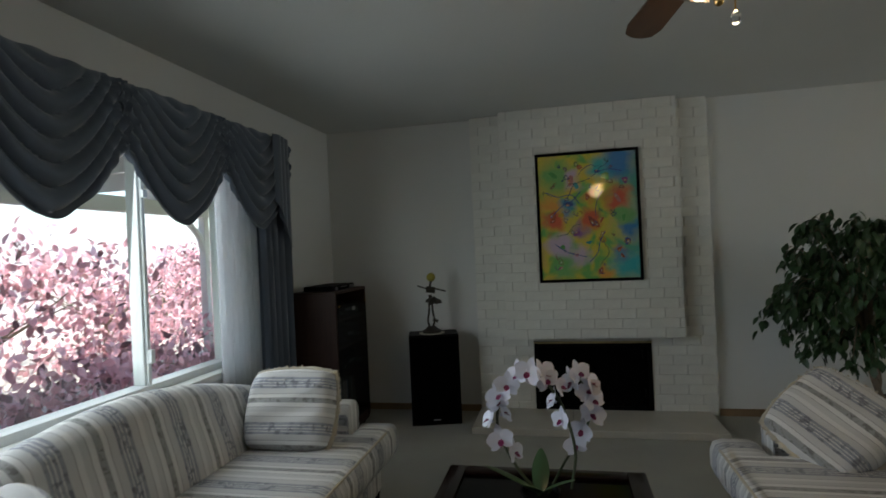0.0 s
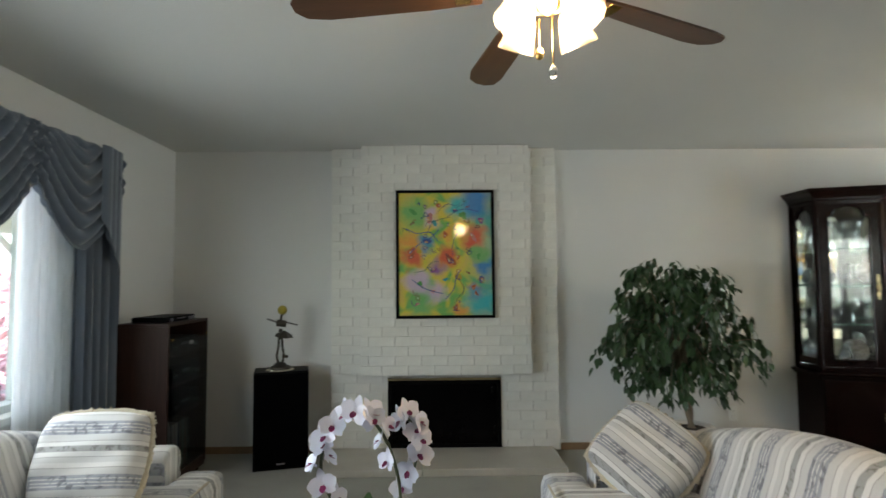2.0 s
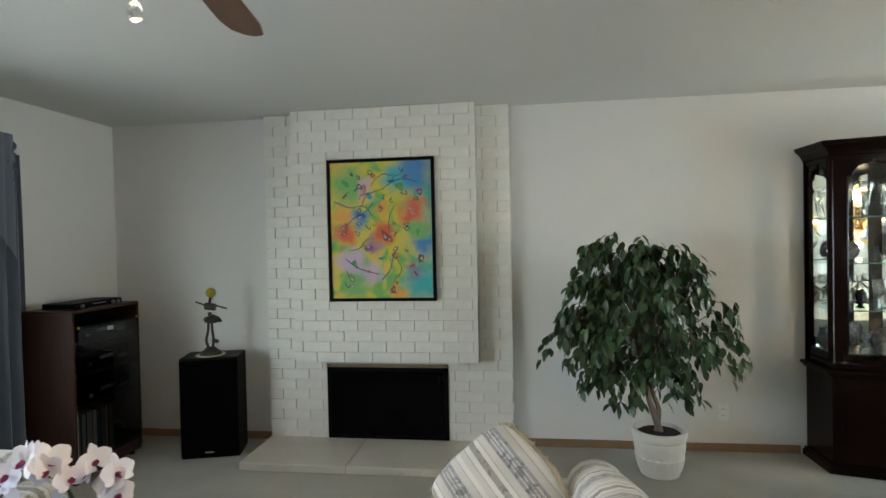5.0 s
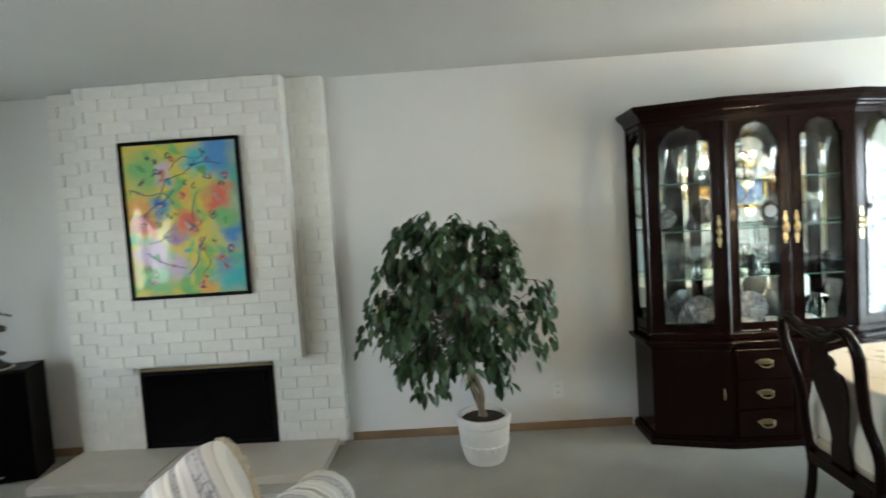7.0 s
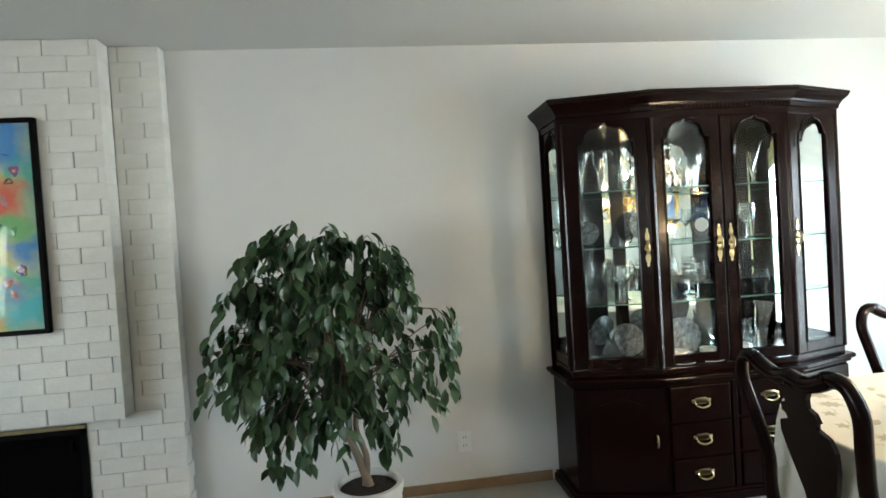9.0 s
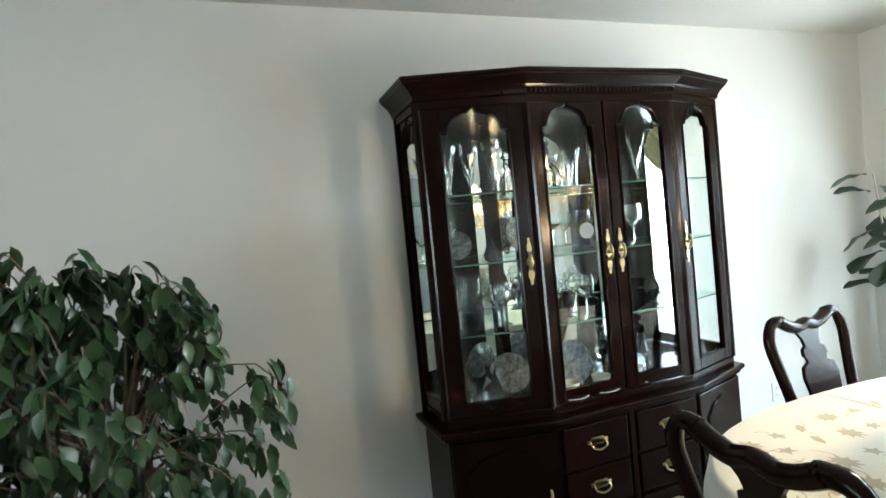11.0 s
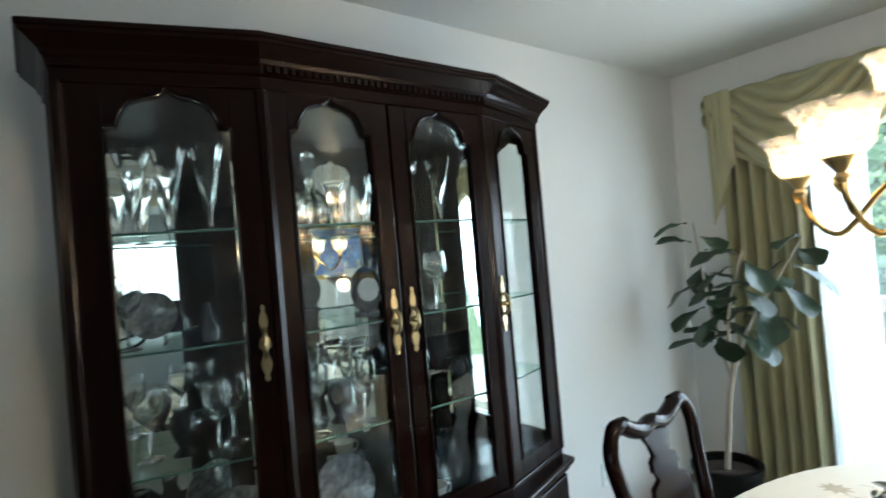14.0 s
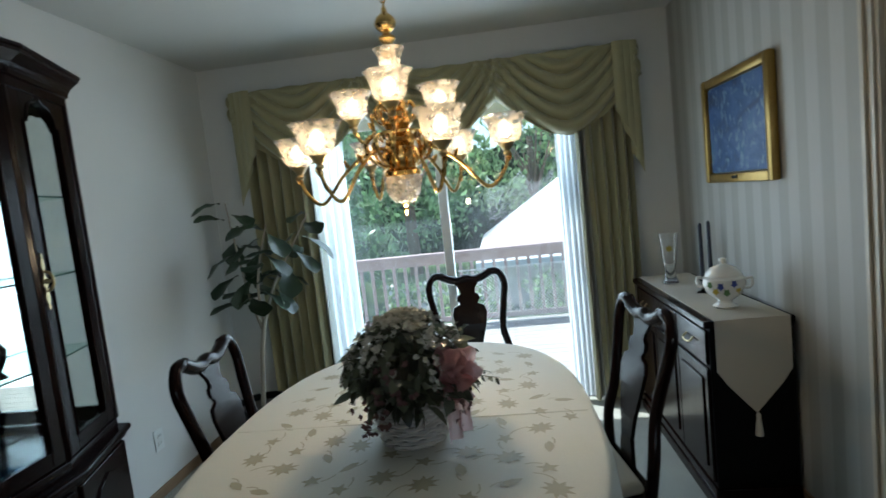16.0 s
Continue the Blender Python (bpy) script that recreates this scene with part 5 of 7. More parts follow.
lq = plan(-0.008)
d, w = raised_panel("cabinet_door", lq[1], lq[2], 0.075, 0.59, True)
pull(d, w / 2 - 0.045, 0.325)
d, w = raised_panel("cabinet_door", lq[3], lq[4], 0.075, 0.59, True)
pull(d, -w / 2 + 0.045, 0.325)
mx = (HM0 + HM1) / 2
for a, b in ((HM0 + 0.02, mx - 0.02), (mx + 0.02, HM1 - 0.02)):
    for z0, z1 in ((0.062, 0.225), (0.238, 0.401), (0.414, 0.588)):
        d, w = raised_panel("drawer", (a, lq[2][1]), (b, lq[2][1]), z0, z1)
        zc = (z0 + z1) / 2
        bm = boxes(((-0.05, -0.018, zc + 0.004), (0.05, -0.014, zc + 0.02)), ((-0.03, -0.018, zc - 0.004), (0.03, -0.014, zc + 0.028)), bevel=0.0015)
        tube(curve_points([(-0.036, -0.018, zc + 0.012), (-0.034, -0.034, zc - 0.006), (0, -0.036, zc - 0.018), (0.034, -0.034, zc - 0.006), (0.036, -0.018, zc + 0.012)], 14), 0.004, 6, bm)
        part("bail_pull", bm, OLDBRASS, d, "brass bail pull", smooth=40)
bm = boxes(((mx - 0.014, lq[2][1] - 0.012, 0.06), (mx + 0.014, lq[2][1] + 0.002, 0.6)), bevel=0.003)
part("centre_stile", bm, MAHOGANY, hutch)

# ---- things in the hutch ----
DARKGLASS = surface("dark_pottery", (0.02, 0.022, 0.03), 0.25, bump=0.05, coat=0.4)
BLUEGLASS = glass("cobalt_glass", (0.3, 0.5, 0.85))
PLATEDECOR = surface("blue_grey_china", (0.5, 0.52, 0.54), 0.2, dark=0.2, fine=80, coarse=42, bump=0.02, coat=0.6)


def vessel(name, label, category, profile, material, x, y, z, group="glassware", wave=0.0):
    return tagged(part(name, lathe(profile, 20, wave=wave, waves=10), material, None, smooth=50, at=pose(5.065 + (x - 4.98) * 0.92, y, z)), label, category, group)


GOBLET = [(0.032, 0), (0.03, 0.004), (0.005, 0.01), (0.004, 0.075), (0.012, 0.085), (0.034, 0.115), (0.037, 0.15), (0.032, 0.185), (0.0305, 0.185), (0.0355, 0.15), (0.032, 0.117), (0.0, 0.09)]
FLUTE = [(0.03, 0), (0.028, 0.004), (0.005, 0.01), (0.006, 0.03), (0.018, 0.07), (0.024, 0.13), (0.04, 0.2), (0.047, 0.215), (0.045, 0.215), (0.022, 0.13), (0.0, 0.06)]
DECANTER = [(0.045, 0), (0.055, 0.01), (0.06, 0.05), (0.045, 0.09), (0.015, 0.12), (0.013, 0.17), (0.02, 0.178), (0.008, 0.18), (0.01, 0.188), (0.022, 0.205), (0.022, 0.22), (0.0, 0.24)]
TUMBLER = [(0.03, 0), (0.038, 0.11), (0.036, 0.11), (0.028, 0.008), (0.0, 0.008)]
CHAMPAGNE = [(0.03, 0), (0.004, 0.008), (0.004, 0.09), (0.02, 0.1), (0.045, 0.125), (0.047, 0.14), (0.044, 0.126), (0.0, 0.103)]
VASE = [(0.03, 0), (0.04, 0.02), (0.045, 0.07), (0.02, 0.13), (0.025, 0.17), (0.022, 0.17), (0.017, 0.13), (0.0, 0.1)]
CUP = [(0.02, 0), (0.022, 0.006), (0.036, 0.03), (0.042, 0.06), (0.04, 0.06), (0.033, 0.03), (0.0, 0.01)]
SAUCER = [(0.03, 0), (0.045, 0.004), (0.075, 0.014), (0.073, 0.016), (0.04, 0.007), (0.0, 0.006)]


def stand_plate(label, x, y, z, r, material, turn=0):
    p = thing("display_plate", label, "plate", pose(5.065 + (x - 4.98) * 0.92, y, z, 0, 0, turn), "display plates")
    part("plate", lathe([(0.0, 0), (r * 0.6, 0.0), (r * 0.7, 0.008), (r, 0.016), (r * 0.99, 0.02), (r * 0.68, 0.012), (0.0, 0.004)], 36, wave=0.01, waves=12), material, p, smooth=50, at=pose(0, 0.02, r + 0.012, 80))
    part("stand", tube(curve_points([(-0.04, -0.05, 0.003), (-0.03, 0.0, 0.01), (0, 0.06, 0.05), (0.03, 0.0, 0.01), (0.04, -0.05, 0.003)], 16), 0.004, 6), BLACKWOOD, p)


Z = [0.685, 1.007, 1.297, 1.582]
random.seed(14)
# top shelf: flutes, decanters, tumblers
for x, y in ((5.14, 5.2), (5.22, 5.14), (5.31, 5.1), (5.96, 5.12), (6.04, 5.2), (6.12, 5.1), (6.0, 5.26)):
    vessel("trumpet_glass", "tall flared crystal glass on the top shelf", "glass", FLUTE, CRYSTAL, x, y, Z[3])
for x, y in ((5.55, 5.12), (5.64, 5.16)):
    vessel("decanter", "cut crystal decanter with a ball stopper", "decanter", DECANTER, CRYSTAL, x, y, Z[3], wave=0.015)
for x, y in ((5.72, 5.1), (5.5, 5.24), (5.76, 5.22)):
    vessel("tumbler", "cut crystal tumbler on the top shelf", "glass", TUMBLER, CRYSTAL, x, y, Z[3], wave=0.02)
# second shelf: plates, clock, stemware
stand_plate("floral china plate on a small stand", 5.17, 5.24, Z[2], 0.062, PLATEDECOR, -25)
stand_plate("pale patterned china plate on a stand", 5.53, 5.25, Z[2], 0.085, PLATEDECOR)
vessel("flask", "small dark pottery bottle on the shelf", "bottle", [(0.03, 0), (0.034, 0.03), (0.02, 0.06), (0.01, 0.09), (0.013, 0.1), (0.0, 0.1)], DARKGLASS, 5.3, 5.16, Z[2], "pottery")
ck = thing("mantel_clock", "dark oval clock with a pale dial", "clock", pose(5.82, 5.14, Z[2]))
part("case", lathe([(0.0, -0.02), (0.05, -0.016), (0.06, 0.0), (0.055, 0.016), (0.0, 0.018)], 28), DARKGLASS, ck, smooth=50, at=pose(0, 0, 0.085, 90) @ Matrix.Diagonal((0.85, 1.2, 1, 1)))
part("dial", lathe([(0.036, 0.019), (0.036, 0.022), (0.0, 0.022)], 24), PORCELAIN, ck, "pale gilt dial", at=pose(0, 0, 0.085, 90))
part("foot", boxes(((-0.035, -0.02, 0), (0.035, 0.02, 0.018)), bevel=0.004), DARKGLASS, ck)
for x, y in ((5.95, 5.1), (6.03, 5.22)):
    vessel("champagne_saucer", "wide crystal champagne glass", "glass", CHAMPAGNE, CRYSTAL, x, y, Z[2])
for x, y in ((6.05, 5.08), (6.12, 5.16), (5.1, 5.18)):
    vessel("goblet", "tall crystal stem glass", "glass", GOBLET, CRYSTAL, x, y, Z[2])
# third shelf: goblets and dark jar
for x, y in ((5.56, 5.06), (5.62, 5.18), (5.72, 5.06), (5.76, 5.2), (5.93, 5.06), (5.98, 5.18), (5.14, 5.22), (5.3, 5.14), (5.36, 5.2)):
    vessel("goblet", "large crystal wine goblet on the shelf", "glass", GOBLET, CRYSTAL, x, y, Z[1])
for x, y, s in ((5.66, 5.12, 1), (6.13, 5.08, 1), (5.22, 5.2, 1)):
    vessel("dark_vase", "small dark footed vase", "vase", [(0.028, 0), (0.012, 0.02), (0.03, 0.06), (0.034, 0.09), (0.02, 0.11), (0.024, 0.12), (0.0, 0.12)], DARKGLASS, x, y, Z[1], "pottery")
# bottom: plates, cups, bowls
stand_plate("large patterned china plate on a stand", 5.67, 5.14, Z[0], 0.1, PLATEDECOR)
stand_plate("round china plate propped at the back", 5.36, 5.2, Z[0], 0.09, PLATEDECOR, -20)
for x, y in ((5.57, 5.03), (5.74, 5.03), (5.95, 5.05)):
    vessel("saucer", "white porcelain saucer under a teacup", "saucer", SAUCER, PORCELAIN, x, y, Z[0], "china cups")
    c = vessel("teacup", "white porcelain teacup on its saucer", "teacup", CUP, PORCELAIN, x, y, Z[0] + 0.01, "china cups")
    part("handle", tube(curve_points([(0.037, 0, 0.05), (0.06, 0, 0.045), (0.055, 0, 0.02), (0.033, 0, 0.018)], 10), 0.004, 6), PORCELAIN, c)
for x, y in ((5.24, 5.16), (5.14, 5.24), (6.06, 5.14), (6.14, 5.2)):
    vessel("cut_glass_vase", "cut glass vase on the cabinet floor", "vase", VASE, CRYSTAL, x, y, Z[0], wave=0.03)
for x, y in ((5.2, 5.09), (5.32, 5.07), (6.0, 5.2)):
    vessel("crystal_bowl", "low scalloped crystal bowl", "bowl", [(0.03, 0), (0.055, 0.02), (0.075, 0.05), (0.072, 0.05), (0.05, 0.022), (0.0, 0.01)], CRYSTAL, x, y, Z[0], wave=0.04)
vessel("cobalt_dish", "cobalt blue glass dish", "dish", [(0.03, 0), (0.07, 0.025), (0.068, 0.028), (0.028, 0.005), (0.0, 0.005)], BLUEGLASS, 6.08, 5.07, Z[0])

# ---- dining table, cloth, chairs ----
TX, TY, TZ = 6.2, 3.815, 0.755


def oval(a, b, n=2.6):
    return [(a * abs(math.cos(t)) ** (2 / n) * (1 if math.cos(t) >= 0 else -1), b * abs(math.sin(t)) ** (2 / n) * (1 if math.sin(t) >= 0 else -1)) for t in (2 * math.pi * k / 72 for k in range(72))]


tab = thing("dining_table", "oval dark wood dining table under a cloth", "table", pose(TX, TY, 0))
part("tabletop", prism(oval(0.822, 0.545), TZ - 0.03, TZ, bevel=0.008), MAHOGANY, tab)
part("apron", prism(oval(0.72, 0.42), TZ - 0.12, TZ - 0.03), MAHOGANY, tab)
for x in (-0.6, 0.6):
    for y in (-0.32, 0.32):
        part("leg", tube(curve_points([(x, y, TZ - 0.1), (x * 1.05, y * 1.06, 0.55), (x * 0.99, y * 0.99, 0.2), (x * 1.05, y * 1.06, 0.0)], 14), [0.045, 0.045, 0.047, 0.046, 0.043, 0.04, 0.036, 0.032, 0.028, 0.026, 0.024, 0.024, 0.027, 0.032, 0.034], 10), MAHOGANY, tab, smooth=60)


def damask():
    m, nodes, links, b = nodes_of("floral_damask_cloth")
    tc = nodes.new("ShaderNodeTexCoord").outputs["Object"]
    weave = noise_of(nodes, links, tc, 300, 2)
    soft = noise_of(nodes, links, tc, 3, 3)
    base = mixed(nodes, links, rgb((0.72, 0.7, 0.6)), rgb((0.78, 0.77, 0.69)), soft)
    links.new(mixed(nodes, links, base, mixed(nodes, links, base, (0.85, 0.85, 0.83, 1), 1.0, "MULTIPLY"), weave), b.inputs["Base Color"])
    b.inputs["Roughness"].default_value, b.inputs["Sheen Weight"].default_value = 0.7, 0.2
    bump_of(nodes, links, b, weave, 0.2, 0.002)
    return m


CLOTH = damask()
MOTIF = surface("woven_motif", (0.44, 0.4, 0.25), 0.6, dark=0.8, fine=200, coarse=20, bump=0.1, sheen=0.3)
cloth = thing("tablecloth", "cream damask tablecloth woven with tan flowers", "tablecloth", pose(TX, TY, 0))
ring = oval(1, 1)
CHAIRS = ((5.38, 3.81), (6.33, 4.3), (7.15, 3.66), (6.42, 3.3))


def drape(u, v):
    k = int(round(u * 72)) % 72
    cx, cy = ring[k]
    if v <= 0.5:
        s = v / 0.5
        return (0.827 * cx * s, 0.55 * cy * s, TZ + 0.004)
    if v < 0.62:
        a = (v - 0.5) / 0.12 * math.pi / 2
        return ((0.827 + 0.014 * math.sin(a)) * cx, (0.55 + 0.014 * math.sin(a)) * cy, TZ - 0.01 + 0.014 * math.cos(a))
    s = (v - 0.62) / 0.38
    fold = 0.02 * s + 0.02 * s * math.sin(k * 2 * math.pi / 72 * 14) + 0.008 * s * math.sin(k * 2 * math.pi / 72 * 23 + 1)
    g = 0.012 * min(1, s * 6)
    near = min(math.hypot(TX + 0.84 * cx - x, TY + 0.56 * cy - y) for x, y in CHAIRS)
    drop = 0.262 + 0.2 * min(1, max(0, (near - 0.3) / 0.16))
    return ((0.841 + g + fold) * cx, (0.564 + g + fold) * cy, TZ - 0.01 - drop * s)


bm = sheet(drape, 72, 50)
bmesh.ops.remove_doubles(bm, verts=bm.verts[:], dist=0.0004)
part("cloth", bm, CLOTH, cloth, smooth=60)
part("centre_fold", tube([(-0.02, -0.54, TZ + 0.0045), (-0.02, 0.54, TZ + 0.0045)], 0.0015, 4), CLOTH, cloth)
random.seed(31)


def flat_shape(cx, cy, pts, turn):
    c, s = math.cos(turn), math.sin(turn)
    bm.faces.new([bm.verts.new((cx + c * x - s * y, cy + s * x + c * y, TZ + 0.0052)) for x, y in pts])


for i in range(-8, 9):
    for j in range(-5, 6):
        cx, cy = i * 0.112 + (j % 2) * 0.056 + random.uniform(-0.015, 0.015), j * 0.098 + random.uniform(-0.015, 0.015)
        if abs(cx / 0.79) ** 2.6 + abs(cy / 0.51) ** 2.6 > 0.88:
            continue
        t0 = random.uniform(0, 6.28)
        bm = bmesh.new()
        kind = (i + 2 * j) % 3
        if kind == 0:
            flat_shape(cx, cy, [((0.045 if k % 2 else 0.024) * math.cos(k * math.pi / 9), (0.036 if k % 2 else 0.02) * math.sin(k * math.pi / 9)) for k in range(18)], t0)
            stemlen = 0.09
        elif kind == 1:
            flat_shape(cx, cy, [((0.03 if k % 2 else 0.014) * math.cos(k * math.pi / 5), (0.026 if k % 2 else 0.012) * math.sin(k * math.pi / 5)) for k in range(10)], t0)
            stemlen = 0.06
        else:
            flat_shape(cx, cy, [(-0.03, 0), (-0.012, 0.013), (0.01, 0.014), (0.034, 0.002), (0.01, -0.01), (-0.014, -0.011)], t0)
            stemlen = 0.05
        line = [(cx + s * stemlen * math.cos(t0 + 2 + s), cy + s * stemlen * math.sin(t0 + 2 + s)) for s in (0.4, 0.6, 0.8, 1.0)]
        for (xa, ya), (xb, yb) in zip(line, line[1:]):
            nx, ny = -(yb - ya), xb - xa
            n = math.hypot(nx, ny) / 0.0018
            bm.faces.new([bm.verts.new(p) for p in ((xa + nx / n, ya + ny / n, TZ + 0.0052), (xb + nx / n, yb + ny / n, TZ + 0.0052), (xb - nx / n, yb - ny / n, TZ + 0.0052), (xa - nx / n, ya - ny / n, TZ + 0.0052))])
        part("woven_flower", bm, MOTIF, cloth)

SEAT = surface("cream_seat_cloth", (0.5, 0.46, 0.36), 0.85, dark=0.85, fine=200, bump=0.3)


def dining_chair(at, label):
    """Local -y faces the table; the back stands at +y."""
    c = thing("dining_chair", label, "chair", at, "chairs round the dining table")
    part("seat_frame", prism([(-0.22, -0.22), (0.22, -0.22), (0.25, -0.05), (0.2, 0.2), (-0.2, 0.2), (-0.25, -0.05)], 0.38, 0.44, bevel=0.006), MAHOGANY, c)
    part("seat_pad", prism([(-0.2, -0.2), (0.2, -0.2), (0.225, -0.05), (0.18, 0.17), (-0.18, 0.17), (-0.225, -0.05)], 0.435, 0.48, bevel=0.018), SEAT, c, smooth=50)
    for s in (-1, 1):
        part("front_leg", tube(curve_points([(s * 0.2, -0.19, 0.42), (s * 0.235, -0.225, 0.34), (s * 0.205, -0.195, 0.15), (s * 0.2, -0.19, 0.06), (s * 0.225, -0.215, 0.0)], 14), [0.03, 0.034, 0.035, 0.032, 0.028, 0.024, 0.021, 0.018, 0.016, 0.015, 0.015, 0.016, 0.02, 0.025, 0.028], 8), MAHOGANY, c, smooth=60)
        part("back_leg", tube(curve_points([(s * 0.17, 0.19, 0.42), (s * 0.175, 0.2, 0.25), (s * 0.18, 0.26, 0.0)], 10), 0.019, 8), MAHOGANY, c, smooth=60)
        side = [(s * 0.175, 0.19, 0.4), (s * 0.2, 0.2, 0.55), (s * 0.175, 0.225, 0.68), (s * 0.195, 0.255, 0.82), (s * 0.21, 0.275, 0.92), (s * 0.18, 0.285, 0.985), (s * 0.12, 0.287, 0.99)]
        part("stile", tube(curve_points(side, 26), [0.02] * 20 + [0.019, 0.019, 0.02, 0.021, 0.021, 0.02, 0.019], 8), MAHOGANY, c, smooth=60)
    crest = [(-0.14, 0.286, 0.99), (-0.09, 0.284, 0.965), (-0.045, 0.284, 0.955), (0, 0.284, 0.965), (0.045, 0.284, 0.955), (0.09, 0.284, 0.965), (0.14, 0.286, 0.99)]
    part("crest_rail", tube(curve_points(crest, 22), 0.023, 8), MAHOGANY, c, smooth=60)
    half = [(0.055, 0.43), (0.05, 0.5), (0.04, 0.55), (0.055, 0.62), (0.085, 0.72), (0.095, 0.78), (0.085, 0.815), (0.05, 0.83), (0.055, 0.845), (0.065, 0.85), (0.06, 0.875), (0.04, 0.885), (0.045, 0.91), (0.075, 0.955)]
    bm = bmesh.new()
    rows = []
    for w, z in half:
        k = (z - 0.43) / 0.53
        y = 0.19 + 0.095 * k ** 1.3 - 0.012 * math.sin(math.pi * k)
        rows.append([bm.verts.new((x, y + d, z)) for x, d in ((-w, -0.007), (w, -0.007), (w, 0.007), (-w, 0.007))])
    for a, b in zip(rows, rows[1:]):
        for k in range(4):
            bm.faces.new((a[k], a[(k + 1) % 4], b[(k + 1) % 4], b[k]))
    bm.faces.new(rows[0]), bm.faces.new(rows[-1])
    part("splat", bm, MAHOGANY, c, "vase-shaped splat")
    part("back_rail", boxes(((-0.17, 0.18, 0.39), (0.17, 0.21, 0.44)), bevel=0.004), MAHOGANY, c)
    return c


first = dining_chair(pose(6.335, 4.225, 0, 0, 0, 3), "dark mahogany chair with a vase splat, between table and hutch")
for m, text in ((pose(5.5, 3.81, 0, 0, 0, 90), "dark mahogany chair with a vase splat at the table's end"), (pose(7.308, 3.649, 0, 0, 0, -82), "dark mahogany chair with a vase splat, before the patio door"), (pose(6.42, 3.307, 0, 0, 0, 188), "dark mahogany chair with a vase splat, beside the sideboard")):
    tagged(copy_thing(first, m), text)

# ---- flower basket ----
WICKER = surface("white_wicker", (0.66, 0.64, 0.6), 0.6, dark=0.75, fine=60, bump=0.2)
PINKNET = sheer("pink_tulle", (0.72, 0.46, 0.46), 0.32)
bas = thing("flower_basket", "white wicker basket of dried flowers with a pink bow", "flower basket", pose(6.07, 3.772, TZ + 0.006))
bm = bmesh.new()
for k in range(9):
    z = 0.008 + k * 0.0135
    r = 0.085 + 0.025 * z / 0.12
    tube([((r + 0.005 * math.sin(12 * a + k * math.pi)) * math.cos(a), (r + 0.005 * math.sin(12 * a + k * math.pi)) * math.sin(a), z) for a in (2 * math.pi * n / 72 for n in range(73))], 0.0065, 5, bm)
part("woven_side", bm, WICKER, bas, smooth=60)
part("basket_base", lathe([(0.083, 0), (0.083, 0.006), (0.0, 0.006)], 24), WICKER, bas)
for n in range(24):
    a = 2 * math.pi * n / 24
    part("stake", tube([(0.085 * math.cos(a), 0.085 * math.sin(a), 0.003), (0.111 * math.cos(a), 0.111 * math.sin(a), 0.125)], 0.003, 5), WICKER, bas)
DRYLEAF = leafy("dried_leaf", (0.11, 0.12, 0.08), 0.35)
BLOSSOM = surface("cream_blossom", (0.62, 0.6, 0.52), 0.7, dark=0.7, fine=30, bump=0.1)
MAUVE = surface("mauve_blossom", (0.25, 0.14, 0.13), 0.7, dark=0.6, fine=30, bump=0.1)
random.seed(19)
leaves, cream, mauve = bmesh.new(), bmesh.new(), bmesh.new()
for n in range(720):
    az, el = random.uniform(0, 6.283), random.uniform(-0.12, 1.45)
    r = random.uniform(0.35, 1.12)
    p = Vector((0.155 * r * math.cos(el) * math.cos(az), 0.155 * r * math.cos(el) * math.sin(az), 0.15 + 0.17 * r * math.sin(el)))
    m = Matrix.Translation(p) @ Euler((random.uniform(-0.7, 0.7), random.uniform(-0.6, 0.9), az + random.uniform(-0.8, 0.8))).to_matrix().to_4x4()
    leaf(leaves, m, random.uniform(0.04, 0.07), random.uniform(0.02, 0.036), 0.4)
heads = [(random.uniform(0, 6.283), random.uniform(0.35, 1.5), cream) for _ in range(30)] + [(random.uniform(0, 6.283), random.uniform(-0.25, 0.6), mauve) for _ in range(7)]
for az, el, target in heads:
    size = random.uniform(0.6, 1.1)
    for q in range(int(34 * size)):
        a1, e1 = az + random.gauss(0, 0.17), el + random.gauss(0, 0.17)
        r = random.uniform(0.95, 1.1)
        p = Vector((0.165 * r * math.cos(e1) * math.cos(a1), 0.165 * r * math.cos(e1) * math.sin(a1), 0.16 + 0.185 * r * math.sin(e1)))
        turn = Euler((random.uniform(-0.4, 0.4), math.pi / 2 - e1 + random.uniform(-0.4, 0.4), a1)).to_matrix().to_4x4()
        for k in range(5):
            petal(target, Matrix.Translation(p) @ turn @ pose(0, 0, 0, 0, -20, k * 72), random.uniform(0.008, 0.014), 0.01, 0.6, 3)
for n in range(26):
    az, el = random.uniform(0, 6.283), random.uniform(-0.25, 1.3)
    aim = Vector((math.cos(el) * math.cos(az), math.cos(el) * math.sin(az), math.sin(el)))
    sprig = curve_points([Vector((0, 0, 0.14)) + aim * 0.1, Vector((0, 0, 0.15)) + aim * 0.17, Vector((0, 0, 0.15)) + aim * random.uniform(0.2, 0.25) + Vector((0, 0, -0.02))], 8)
    tube(sprig, 0.0012, 4, leaves)
    for k in range(3, 9):
        for _ in range(2):
            leaf(leaves, Matrix.Translation(sprig[k]) @ Euler((random.uniform(-1, 1), random.uniform(-1, 1), random.uniform(0, 6.28))).to_matrix().to_4x4(), random.uniform(0.014, 0.026), random.uniform(0.008, 0.013), 0.3)
part("foliage", leaves, DRYLEAF, bas), part("cream_blossoms", cream, BLOSSOM, bas), part("mauve_blossoms", mauve, MAUVE, bas)
bow = bmesh.new()
